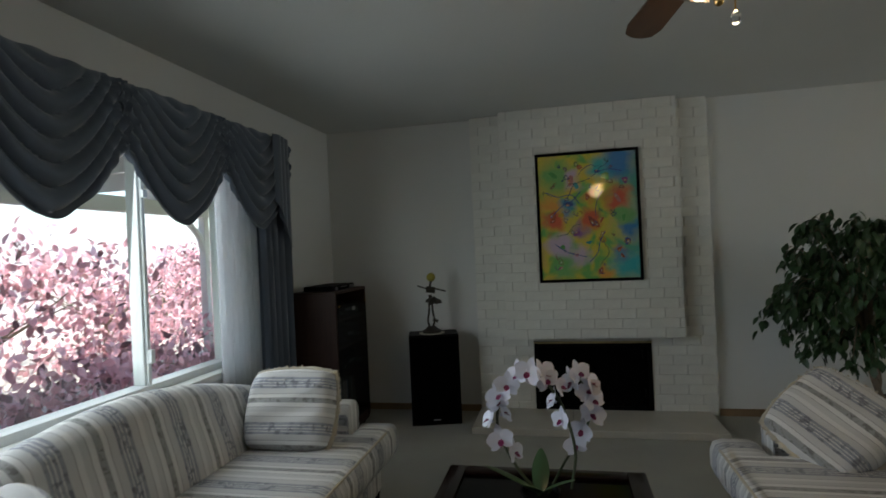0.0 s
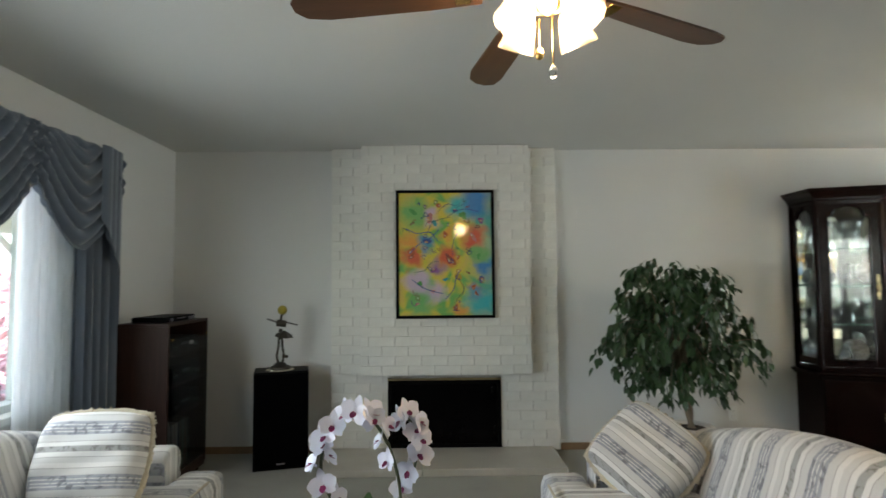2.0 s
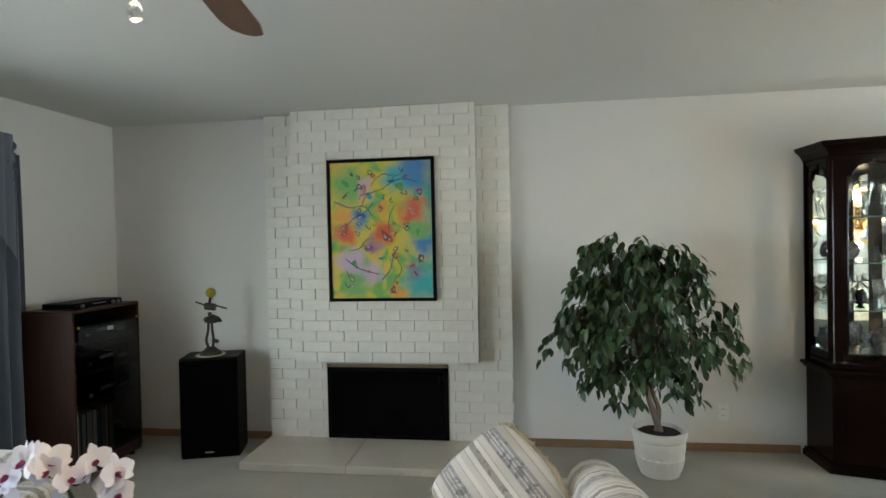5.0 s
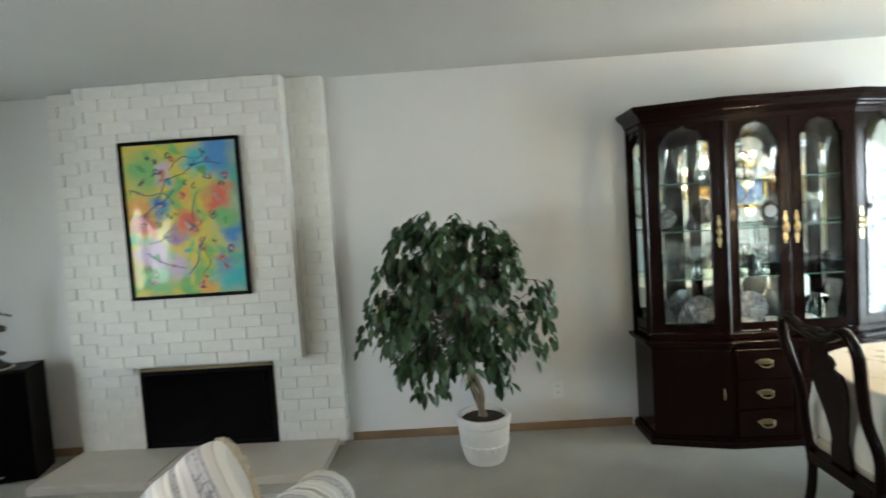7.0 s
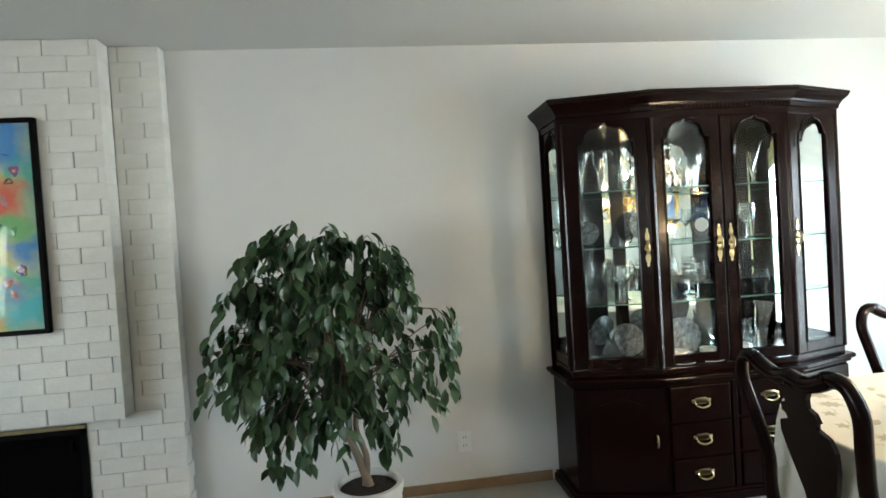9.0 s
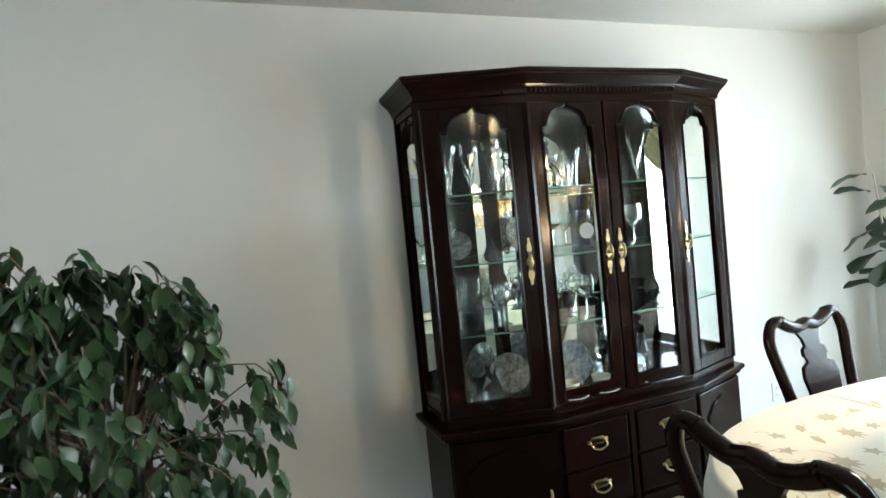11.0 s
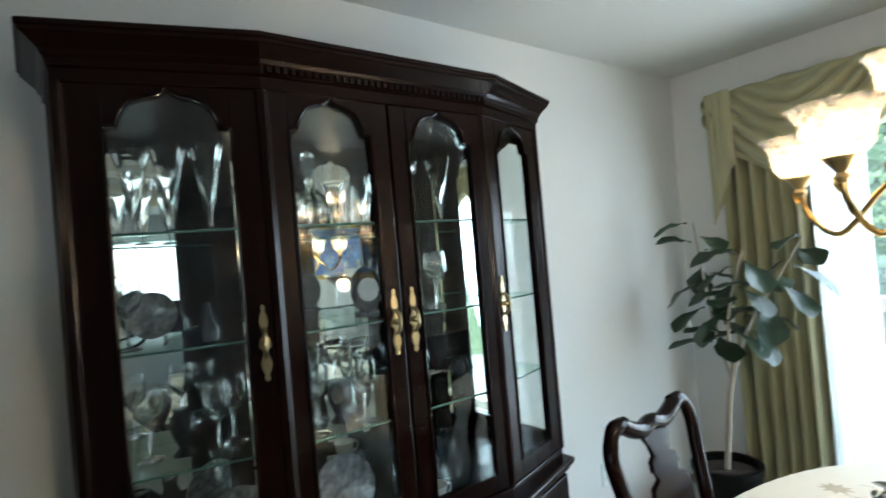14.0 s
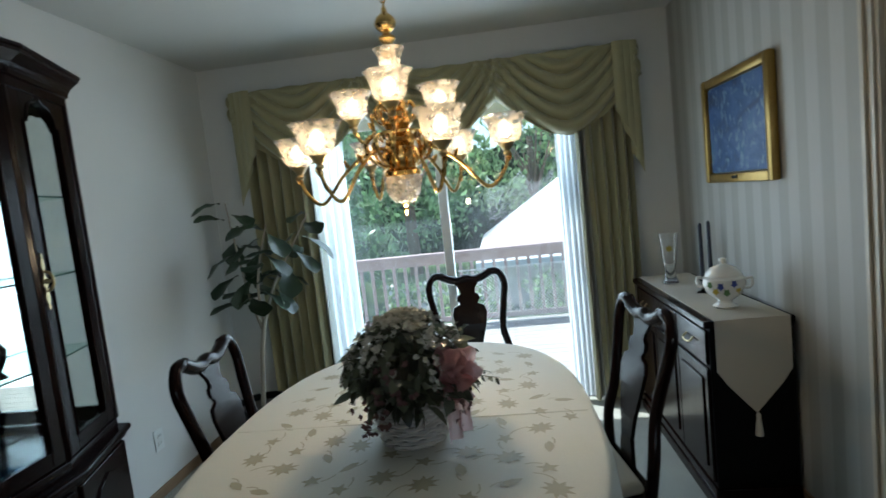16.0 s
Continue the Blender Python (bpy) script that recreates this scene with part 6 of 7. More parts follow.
for n in range(13):
    aim = Euler((random.uniform(-1.2, 1.2), random.uniform(-1.3, 1.3), random.uniform(-1.2, 1.2))).to_matrix()
    lo_w, ln, ph = random.uniform(0.045, 0.075), random.uniform(0.05, 0.085), random.uniform(0, 6)

    def puff(u, v, aim=aim, lo_w=lo_w, ln=ln, ph=ph):
        t = 2 * math.pi * u
        wide = 0.25 + 0.75 * (1 - math.cos(t)) / 2
        return aim @ Vector((ln * (1 - math.cos(t)) / 2 + 0.006 * math.sin(14 * v + ph), (v - 0.5) * lo_w * wide * 1.5 + 0.004 * math.sin(11 * u + ph), 0.028 * math.sin(t) + 0.009 * wide * math.sin(16 * v + 5 * u + ph)))
    sheet(puff, 16, 10, 0, bow)
for s in (-0.025, 0.03):
    sheet(lambda u, v, s=s: (0.012 * math.sin(9 * v + 3 * u) + 0.02 * u, s + (v - 0.5) * (0.03 + 0.05 * u), -0.16 * u), 10, 10, 0, bow)
part("tulle_bow", bow, PINKNET, bas, "large pink tulle bow", smooth=80, at=pose(-0.06, -0.125, 0.19, 0, 0, -115))

# ---- chandelier ----
FLUTED, fn, fl_links, fb = nodes_of("pressed_clear_glass")
_ft, _fg, _fd = fn.new("ShaderNodeBsdfTransparent"), fn.new("ShaderNodeBsdfGlossy"), fn.new("ShaderNodeBsdfTranslucent")
_fd.inputs[0].default_value = (0.8, 0.74, 0.64, 1)
_fg.inputs["Roughness"].default_value = 0.08
_fw = fn.new("ShaderNodeTexVoronoi")
_fw.inputs["Scale"].default_value = 70
fl_links.new(fn.new("ShaderNodeTexCoord").outputs["Object"], _fw.inputs["Vector"])
_f1, _f2 = fn.new("ShaderNodeMixShader"), fn.new("ShaderNodeMixShader")
_f2.inputs[0].default_value = 0.3
fl_links.new(ramp_of(fn, fl_links, _fw.outputs["Distance"], [(0.1, 0.12), (0.6, 0.5)]), _f1.inputs[0])
_fb = fn.new("ShaderNodeBump")
_fb.inputs["Strength"].default_value, _fb.inputs["Distance"].default_value = 0.6, 0.004
fl_links.new(_fw.outputs["Distance"], _fb.inputs["Height"]), fl_links.new(_fb.outputs[0], _fg.inputs["Normal"])
fl_links.new(_ft.outputs[0], _f1.inputs[1]), fl_links.new(_fd.outputs[0], _f1.inputs[2])
fl_links.new(_f1.outputs[0], _f2.inputs[1]), fl_links.new(_fg.outputs[0], _f2.inputs[2])
fl_links.new(_f2.outputs[0], fn["Material Output"].inputs[0])
CHX, CHY, CHS, CHD = 6.287, 3.76, 0.925, 0.081
CHT = (H - CHD) / CHS
chan = thing("chandelier", "polished brass chandelier with nine lit pressed-glass cups", "chandelier", pose(CHX, CHY, CHD) @ Matrix.Diagonal((0.88, 0.88, CHS, 1)))
part("canopy", lathe([(0.06, CHT - 0.002), (0.06, CHT - 0.015), (0.035, CHT - 0.035), (0.012, CHT - 0.045)], 24), BRASS, chan, smooth=40)
z = CHT - 0.04
bm = bmesh.new()
n = 0
while z > 2.09:
    m = pose(0, 0, z - 0.02, 0, 0, 90 * (n % 2))
    tube([m @ Vector((0.01 * math.cos(a), 0, 0.021 * math.sin(a))) for a in (2 * math.pi * k / 12 for k in range(13))], 0.0022, 5, bm)
    z -= 0.034
    n += 1
part("chain", bm, BRASS, chan, smooth=60)
part("top_ball", lathe([(0.004, 2.085), (0.009, 2.078), (0.01, 2.066), (0.02, 2.058), (0.03, 2.05), (0.036, 2.04), (0.038, 2.03), (0.035, 2.02), (0.025, 2.01), (0.014, 2.002), (0.014, 1.996), (0.028, 1.988), (0.03, 1.98), (0.02, 1.97), (0.018, 1.962), (0.022, 1.95)], 24), BRASS, chan, smooth=40)
part("glass_column", lathe([(0.03, 1.81), (0.032, 1.87), (0.037, 1.92), (0.049, 1.946), (0.054, 1.952), (0.051, 1.952), (0.035, 1.92), (0.03, 1.87), (0.028, 1.81)], 56, wave=0.035, waves=14), FLUTED, chan, "fluted glass sleeve", smooth=50)
part("stem", lathe([(0.012, 1.97), (0.012, 1.79), (0.036, 1.785), (0.05, 1.77), (0.046, 1.755), (0.028, 1.745), (0.026, 1.73), (0.046, 1.72), (0.052, 1.705), (0.04, 1.69), (0.07, 1.682), (0.074, 1.673), (0.042, 1.662), (0.036, 1.65), (0.056, 1.635), (0.066, 1.615), (0.066, 1.585), (0.052, 1.56), (0.066, 1.55), (0.068, 1.538), (0.045, 1.525), (0.0, 1.52)], 28), BRASS, chan, smooth=40)
for n in range(12):
    a = 30 * n
    curl = part("acanthus_leaf", tube(curve_points([(0.045, 0, 1.565), (0.085, 0, 1.60), (0.095, 0, 1.65), (0.07, 0, 1.675), (0.058, 0, 1.655)], 14), [0.004] * 5 + [0.007] * 5 + [0.004] * 5, 6), BRASS, chan, smooth=60, at=pose(0, 0, 0, 0, 0, a) @ Matrix.Diagonal((1.25, 1.5, 1, 1)))
for n in range(9):
    a = 40 * n + 15
    part("acanthus_leaf", tube(curve_points([(0.035, 0, 1.70), (0.065, 0, 1.72), (0.072, 0, 1.755), (0.055, 0, 1.775), (0.046, 0, 1.76)], 12), [0.0035] * 4 + [0.006] * 5 + [0.0035] * 4, 6), BRASS, chan, smooth=60, at=pose(0, 0, 0, 0, 0, a))
part("glass_bowl", lathe([(0.066, 1.535), (0.064, 1.51), (0.056, 1.475), (0.034, 1.448), (0.0, 1.444), (0.0, 1.45), (0.03, 1.454), (0.05, 1.478), (0.059, 1.51), (0.06, 1.535)], 48, wave=0.035, waves=12), FLUTED, chan, "faceted glass bowl", smooth=20)
part("finial", lathe([(0.012, 1.446), (0.014, 1.44), (0.006, 1.43), (0.01, 1.42), (0.0, 1.405)], 14), BRASS, chan, smooth=50)
CUPG = [(0.02, 0.0), (0.03, 0.006), (0.039, 0.02), (0.042, 0.045), (0.045, 0.065), (0.053, 0.082), (0.058, 0.09), (0.054, 0.09), (0.042, 0.066), (0.039, 0.045), (0.035, 0.02), (0.027, 0.009), (0.0, 0.005)]
BULBP = [(0.0, 0.014), (0.012, 0.02), (0.02, 0.04), (0.018, 0.058), (0.0, 0.072)]


def light_arm(a, r, z0, z1, dip):
    line = curve_points([(0.03, 0, z0), (0.1, 0, z0 + 0.04), (r * 0.55, 0, z0 - 0.02), (r * 0.8, 0, z1 - dip), (r * 0.97, 0, z1 - dip * 0.6), (r, 0, z1 - 0.02)], 30)
    arm = part("arm", tube(line, 0.0065, 8), BRASS, chan, smooth=60, at=pose(0, 0, 0, 0, 0, a))
    for k in (11, 22, 26):
        for s in (-1, 1):
            lf = bmesh.new()
            petal(lf, Matrix.Translation(line[k]) @ Euler((s * 1.0, -0.9, 0)).to_matrix().to_4x4(), 0.035, 0.016, 0.4, 3)
            part("leaf_ornament", lf, BRASS, arm, smooth=60)
    part("cup_holder", lathe([(0.008, -0.04), (0.014, -0.03), (0.01, -0.022), (0.024, -0.004), (0.03, 0.004), (0.024, 0.006)], 16), OLDBRASS, arm, smooth=50, at=pose(r, 0, z1))
    part("cup", lathe(CUPG, 54, wave=0.04, waves=9), FLUTED, arm, "lit pressed-glass cup", smooth=55, at=pose(r, 0, z1 + 0.004) @ Matrix.Diagonal((1.34, 1.34, 1.0, 1)))
    part("bulb", lathe(BULBP, 12), BULB, arm, smooth=80, at=pose(r, 0, z1 + 0.006))


for k in range(6):
    light_arm(29 + 60 * k, 0.37, 1.585, 1.60, 0.13)
for k in range(3):
    light_arm(186 + 120 * k, 0.185, 1.71, 1.745, 0.08)
lamp("chandelier_light", "POINT", pose(CHX, CHY, 1.82), 1.5, (1, 0.72, 0.42), radius=0.045)
# lamp added below the finial, where no bulb hangs, to warm the table
lamp("table_fill", "POINT", pose(CHX, CHY, 1.36), 3.5, (1, 0.72, 0.42), radius=0.03)

# ---- fiddle-leaf fig ----
FIGLEAF = surface("fiddle_leaf", (0.03, 0.06, 0.03), 0.35, dark=0.6, fine=30, coarse=8, bump=0.08)
fig = thing("fiddle_leaf_fig", "slender fiddle-leaf fig in a dark pot beside the drapes", "potted tree", pose(7.76, 5.04, 0))
part("pot", lathe([(0.11, 0), (0.13, 0.02), (0.16, 0.24), (0.17, 0.26), (0.17, 0.29), (0.15, 0.29), (0.145, 0.25), (0.0, 0.25)], 32), BLACKWOOD, fig, smooth=40)
part("soil", lathe([(0.147, 0.251), (0.0, 0.262)], 20), SOIL, fig)
PALEBARK = surface("grey_pale_bark", (0.42, 0.38, 0.31), 0.8, dark=0.7, fine=40, bump=0.4, stretch=(3, 3, 1))
part("trunk", tube(curve_points([(0, 0, 0.25), (0.01, -0.02, 0.45), (-0.01, -0.05, 0.62), (0.0, -0.09, 0.82)], 14), 0.015, 8), PALEBARK, fig, smooth=60)
random.seed(27)
for tips in (((0.0, -0.07, 0.72), (0.0, -0.01, 0.95), (0.0, 0.03, 1.25), (0.0, 0.06, 1.53)), ((0.0, -0.09, 0.8), (0.0, -0.17, 1.0), (0.0, -0.3, 1.2), (-0.03, -0.45, 1.42)), ((0.0, -0.08, 0.78), (-0.06, -0.1, 1.0), (-0.1, -0.16, 1.2), (-0.1, -0.22, 1.38))):
    line = curve_points(tips, 22)
    br = part("branch", tube(line, [0.011 - 0.0003 * k for k in range(23)], 7), PALEBARK, fig, smooth=60)
    for k in [j for j in range(5, 23) if j % 4 != 1]:
        bm = bmesh.new()
        a = 2.4 * k + random.uniform(-0.4, 0.4)
        L = random.uniform(0.15, 0.23)
        m = Matrix.Translation(line[k]) @ Euler((random.uniform(-0.4, 0.4), random.uniform(-0.35, 0.75), a)).to_matrix().to_4x4()
        rows = []
        for u, w in ((0, 0.05), (0.15, 0.12), (0.3, 0.3), (0.5, 0.42), (0.7, 0.66), (0.85, 0.6), (0.96, 0.3), (1.0, 0.05)):
            zz = -0.35 * L * u * u
            rows.append([bm.verts.new(m @ Vector((0.03 + L * u, s * w * L * 0.5, zz + abs(s) * w * 0.03 + 0.006 * math.sin(14 * u + s)))) for s in (-1, -0.5, 0, 0.5, 1)])
        for r0, r1 in zip(rows, rows[1:]):
            for c in range(4):
                bm.faces.new((r0[c], r0[c + 1], r1[c + 1], r1[c]))
        part("leaf", bm, FIGLEAF, br, smooth=60)

# ---- sideboard and what stands on it ----
SBX0, SBX1, SBY0, SBY1, SBZ = 6.85, 7.985, 2.346, 2.70, 0.81
sb = thing("sideboard", "black-stained sideboard with panelled doors and drawers", "sideboard", pose(0, 0, 0))
part("body", boxes(((SBX0 + 0.015, SBY0, 0.09), (SBX1 - 0.015, SBY1 - 0.025, SBZ - 0.03)), bevel=0.003), BLACKWOOD, sb)
part("top", boxes(((SBX0, SBY0, SBZ - 0.03), (SBX1, SBY1, SBZ)), bevel=0.006), MAHOGANY, sb)
part("plinth", boxes(((SBX0 + 0.005, SBY0, 0.0), (SBX1 - 0.005, SBY1 - 0.012, 0.09)), ((SBX0, SBY0, 0.0), (SBX1, SBY1 - 0.004, 0.05)), bevel=0.004), MAHOGANY, sb)
for k in range(3):
    a, b = SBX0 + 0.03 + k * 0.36, SBX0 + 0.03 + k * 0.36 + 0.354
    d = part("drawer", boxes(((a, SBY1 - 0.03, 0.62), (b, SBY1 - 0.012, 0.765)), bevel=0.004), MAHOGANY, sb)
    part("bail_pull", tube(curve_points([((a + b) / 2 - 0.04, SBY1 - 0.012, 0.705), ((a + b) / 2 - 0.035, SBY1 + 0.008, 0.685), ((a + b) / 2 + 0.035, SBY1 + 0.008, 0.685), ((a + b) / 2 + 0.04, SBY1 - 0.012, 0.705)], 12), 0.004, 6), OLDBRASS, d, smooth=60)
    d = part("panel_door", boxes(((a, SBY1 - 0.03, 0.11), (b, SBY1 - 0.012, 0.605)), bevel=0.004), MAHOGANY, sb)
    part("raised_field", boxes(((a + 0.045, SBY1 - 0.013, 0.16), (b - 0.045, SBY1 - 0.005, 0.555)), bevel=0.004), MAHOGANY, d)
LINEN = surface("cream_linen", (0.5, 0.46, 0.38), 0.85, dark=0.88, fine=250, bump=0.3)
run = thing("table_runner", "cream linen runner hanging to a tasselled point", "table runner", pose(0, 0, 0))
part("runner", boxes(((SBX0 - 0.004, 2.37, SBZ + 0.001), (SBX1 + 0.004, 2.66, SBZ + 0.004))), LINEN, run)
up = Matrix(((0, 0, -1, 0), (1, 0, 0, 0), (0, 1, 0, 0), (0, 0, 0, 1)))
for x, s in ((SBX0 - 0.004, 1), (SBX1 + 0.006, -1)):
    part("hanging_end", prism([(2.37, SBZ + 0.004), (2.66, SBZ + 0.004), (2.66, 0.6), (2.62, 0.54), (2.515, 0.42), (2.41, 0.54), (2.37, 0.6)], 0, 0.003, pose(x, 0, 0) @ up), LINEN, run)
    tl = bmesh.new()
    lathe([(0.004, 0.425), (0.01, 0.415), (0.008, 0.405), (0.014, 0.36), (0.016, 0.33), (0.0, 0.33)], 12, tl)
    part("tassel", tl, LINEN, run, smooth=50, at=pose(x - 0.012 * s, 2.515, 0))
tur = thing("tureen", "white porcelain tureen with painted blue and yellow flowers", "tureen", pose(7.06, 2.53, SBZ + 0.004) @ Matrix.Diagonal((0.86, 0.86, 1.05, 1)))
part("bowl", lathe([(0.05, 0), (0.06, 0.008), (0.035, 0.022), (0.035, 0.03), (0.08, 0.06), (0.1, 0.1), (0.098, 0.125), (0.085, 0.135)], 32), PORCELAIN, tur, smooth=40)
part("lid", lathe([(0.088, 0.135), (0.086, 0.145), (0.06, 0.168), (0.025, 0.18), (0.014, 0.184), (0.02, 0.196), (0.016, 0.206), (0.0, 0.21)], 32), PORCELAIN, tur, smooth=40)
for s in (-1, 1):
    part("handle", tube(curve_points([(0.09 * s, 0, 0.12), (0.125 * s, 0, 0.125), (0.12 * s, 0, 0.09), (0.092 * s, 0, 0.085)], 10), 0.007, 6), PORCELAIN, tur, smooth=60, at=pose(0, 0, 0, 0, 0, 60))
for a, z, c in ((150, 0.1, (0.05, 0.08, 0.35)), (135, 0.08, (0.5, 0.4, 0.05)), (165, 0.075, (0.1, 0.2, 0.06)), (185, 0.11, (0.05, 0.08, 0.35)), (120, 0.105, (0.1, 0.2, 0.06)), (200, 0.085, (0.5, 0.38, 0.05))):
    bm = bmesh.new()
    r = 0.098 if z > 0.09 else 0.092
    for k in range(5):
        petal(bm, pose(r * math.cos(radians(a)), r * math.sin(radians(a)), z, 0, 0, a) @ pose(0.002, 0, 0, 0, 90) @ pose(0, 0, 0, 0, 0, 72 * k), 0.017, 0.013, 0.1, 2)
    part("painted_flower", bm, surface("flower_enamel", c, 0.3, bump=0), tur)
NAVY = surface("navy_wax", (0.008, 0.01, 0.03), 0.4, bump=0.05)
for x, y in ((7.39, 2.5), (7.47, 2.43)):
    cs = thing("candlestick", "tall navy taper candle in a small glass holder", "candle", pose(x, y, SBZ + 0.004), "taper candles")
    part("holder", lathe([(0.03, 0), (0.03, 0.005), (0.012, 0.015), (0.014, 0.06), (0.016, 0.07), (0.0, 0.07)], 16), CRYSTAL, cs, smooth=50)
    part("candle", lathe([(0.011, 0.06), (0.009, 0.34), (0.002, 0.35)], 12), NAVY, cs, smooth=50)
va = thing("glass_vase", "waisted clear glass vase with a painted yellow flower", "vase", pose(7.7, 2.56, SBZ + 0.004))
part("vase", lathe([(0.035, 0), (0.045, 0.008), (0.03, 0.03), (0.028, 0.08), (0.04, 0.16), (0.045, 0.24), (0.05, 0.28), (0.047, 0.28), (0.042, 0.24), (0.037, 0.16), (0.025, 0.08), (0.0, 0.035)], 28), CRYSTAL, va, smooth=50)
bm = bmesh.new()
for k in range(6):
    petal(bm, pose(-0.044, 0.012, 0.2, 0, -90) @ pose(0, 0, 0, 0, 0, 60 * k), 0.02, 0.014, 0.1, 2)
part("painted_flower", bm, surface("yellow_enamel_paint", (0.5, 0.4, 0.05), 0.4, bump=0), va)


def lily_paint():
    m, nodes, links, b = nodes_of("blue_landscape_paint")
    tc = nodes.new("ShaderNodeTexCoord").outputs["Object"]
    big = noise_of(nodes, links, tc, 5, 3, (1, 1, 1.6), 0.8)
    dabs = noise_of(nodes, links, tc, 34, 4, (1, 1, 0.6), 0.6)
    c = ramp_of(nodes, links, big, [(0.3, (0.015, 0.035, 0.1)), (0.48, (0.025, 0.075, 0.21)), (0.6, (0.07, 0.13, 0.29)), (0.7, (0.05, 0.13, 0.26))])
    sp = ramp_of(nodes, links, dabs, [(0.55, 0.0), (0.68, 0.7)])
    links.new(mixed(nodes, links, c, rgb((0.25, 0.35, 0.42)), sp), b.inputs["Base Color"])
    b.inputs["Roughness"].default_value = 0.4
    bump_of(nodes, links, b, dabs, 0.5, 0.004)
    return m


GILT = surface("gilded_frame", (0.42, 0.27, 0.07), 0.35, 0.7, dark=0.6, fine=40, bump=0.3)
p2 = thing("gilt_framed_painting", "blue water landscape painting in a gilt frame", "painting", pose(7.28, 2.33, 1.607))
w2, h2 = 0.35, 0.26
for nm, lo, hi in (("frame_side", (-w2, 0.003, -h2), (-w2 + 0.045, 0.04, h2)), ("frame_side", (w2 - 0.045, 0.003, -h2), (w2, 0.04, h2)), ("frame_rail", (-w2 + 0.045, 0.003, h2 - 0.045), (w2 - 0.045, 0.038, h2)), ("frame_rail", (-w2 + 0.045, 0.003, -h2), (w2 - 0.045, 0.038, -h2 + 0.045))):
    part(nm, boxes((lo, hi), bevel=0.01), GILT, p2, smooth=40)
part("canvas", boxes(((-w2 + 0.05, 0.004, -h2 + 0.05), (w2 - 0.05, 0.02, h2 - 0.05))), lily_paint(), p2)
part("name_plate", boxes(((-0.03, 0.038, -h2 + 0.018), (0.03, 0.041, -h2 + 0.032))), BLACK, p2)

# ---- outdoors ----
GRASS = surface("lawn", (0.07, 0.13, 0.035), 0.9, dark=0.55, fine=30, coarse=1.5, bump=0.6, distance=0.05)
bm = bmesh.new()
bmesh.ops.create_grid(bm, x_segments=2, y_segments=2, size=400, matrix=pose(0, 0, -0.75))
tagged(part("ground", bm, GRASS), "sunlit lawn and garden ground", "ground", kind="structure")
CONC = surface("patio_concrete", (0.42, 0.4, 0.37), 0.8, dark=0.8, fine=20, bump=0.3)
# slab reaches far past the cover so pale ground whitens the leaf gaps
structure("patio", "pale concrete patio outside the picture window", boxes(((-16, -3, -0.75), (-0.17, 22, -0.1))), CONC)
PERG = surface("white_patio_paint", (0.62, 0.62, 0.6), 0.6, dark=0.85, fine=30, bump=0.1)
per = thing("patio_cover", "white-painted timber patio cover with braced posts", "pergola", pose(0, 0, 0))
part("roof", boxes(((-3.3, -2.5, 2.42), (-0.17, 10.0, 2.5))), PERG, per)
part("beam", boxes(((-3.1, -2.5, 1.98), (-2.98, 10.0, 2.16)), bevel=0.006), PERG, per)
for y in range(-2, 11):
    part("rafter", boxes(((-3.3, y * 0.98 - 0.03, 2.16), (-0.17, y * 0.98 + 0.03, 2.42)), bevel=0.004), PERG, per)
for y in (7.8, 4.25):
    po = part("post", boxes(((-3.09, y - 0.05, -0.1), (-2.99, y + 0.05, 1.98)), bevel=0.005), PERG, per)
    for s in (-1, 1):
        part("brace", tube(curve_points([(-3.04, y + s * 0.03, 1.5), (-3.04, y + s * 0.12, 1.72), (-3.04, y + s * 0.42, 1.97)], 10), 0.045, 6), PERG, po)


def leaf_cloud(seed, count, center, size, length, width):
    random.seed(seed)
    bm = bmesh.new()
    lumps = [(Vector([random.uniform(-0.75, 0.75) * s for s in size]), random.uniform(0.25, 0.5)) for _ in range(26)]
    for n in range(count):
        c, r = random.choice(lumps)
        d = Vector([random.gauss(0, 1) for _ in range(3)]).normalized() * r * random.uniform(0.5, 1.0)
        p = Vector(center) + c + Vector([d[k] * size[k] for k in range(3)])
        m = Matrix.Translation(p) @ Euler([random.uniform(0, 6.28) for _ in range(3)]).to_matrix().to_4x4()
        leaf(bm, m, length * random.uniform(0.7, 1.3), width * random.uniform(0.7, 1.3), 0.2)
    return bm


# red leaves run to pinkish white: sun glare put into the leaf colour
REDLEAF_GLARE = leafy("plum_leaf_painted_glare", (0.78, 0.42, 0.46), 0.16)
GREENLEAF = leafy("tree_leaf", (0.24, 0.36, 0.16))
DARKLEAF = leafy("shade_tree_leaf", (0.18, 0.3, 0.14))


def tree(name, label, at, cloud, leafmat, trunk, height):
    t = thing(name, label, "tree", at)
    part("trunk", tube([(0, 0, 0), (0.03, 0.02, height * 0.5), (0, 0, height)], [trunk, trunk * 0.8, trunk * 0.5], 8), BARK, t, smooth=60)
    random.seed(height * 10)
    bm = bmesh.new()
    for k in range(9):
        a = k * 2.4
        tube(curve_points([(0, 0, height * 0.5), (0.4 * math.cos(a), 0.4 * math.sin(a), height * 0.75), (0.9 * math.cos(a), 0.9 * math.sin(a), height * (0.9 + 0.03 * k))], 8), [trunk * 0.4] * 4 + [trunk * 0.2] * 5, 5, bm)
    part("limbs", bm, BARK, t)
    part("crown", cloud, leafmat, t)
    return t


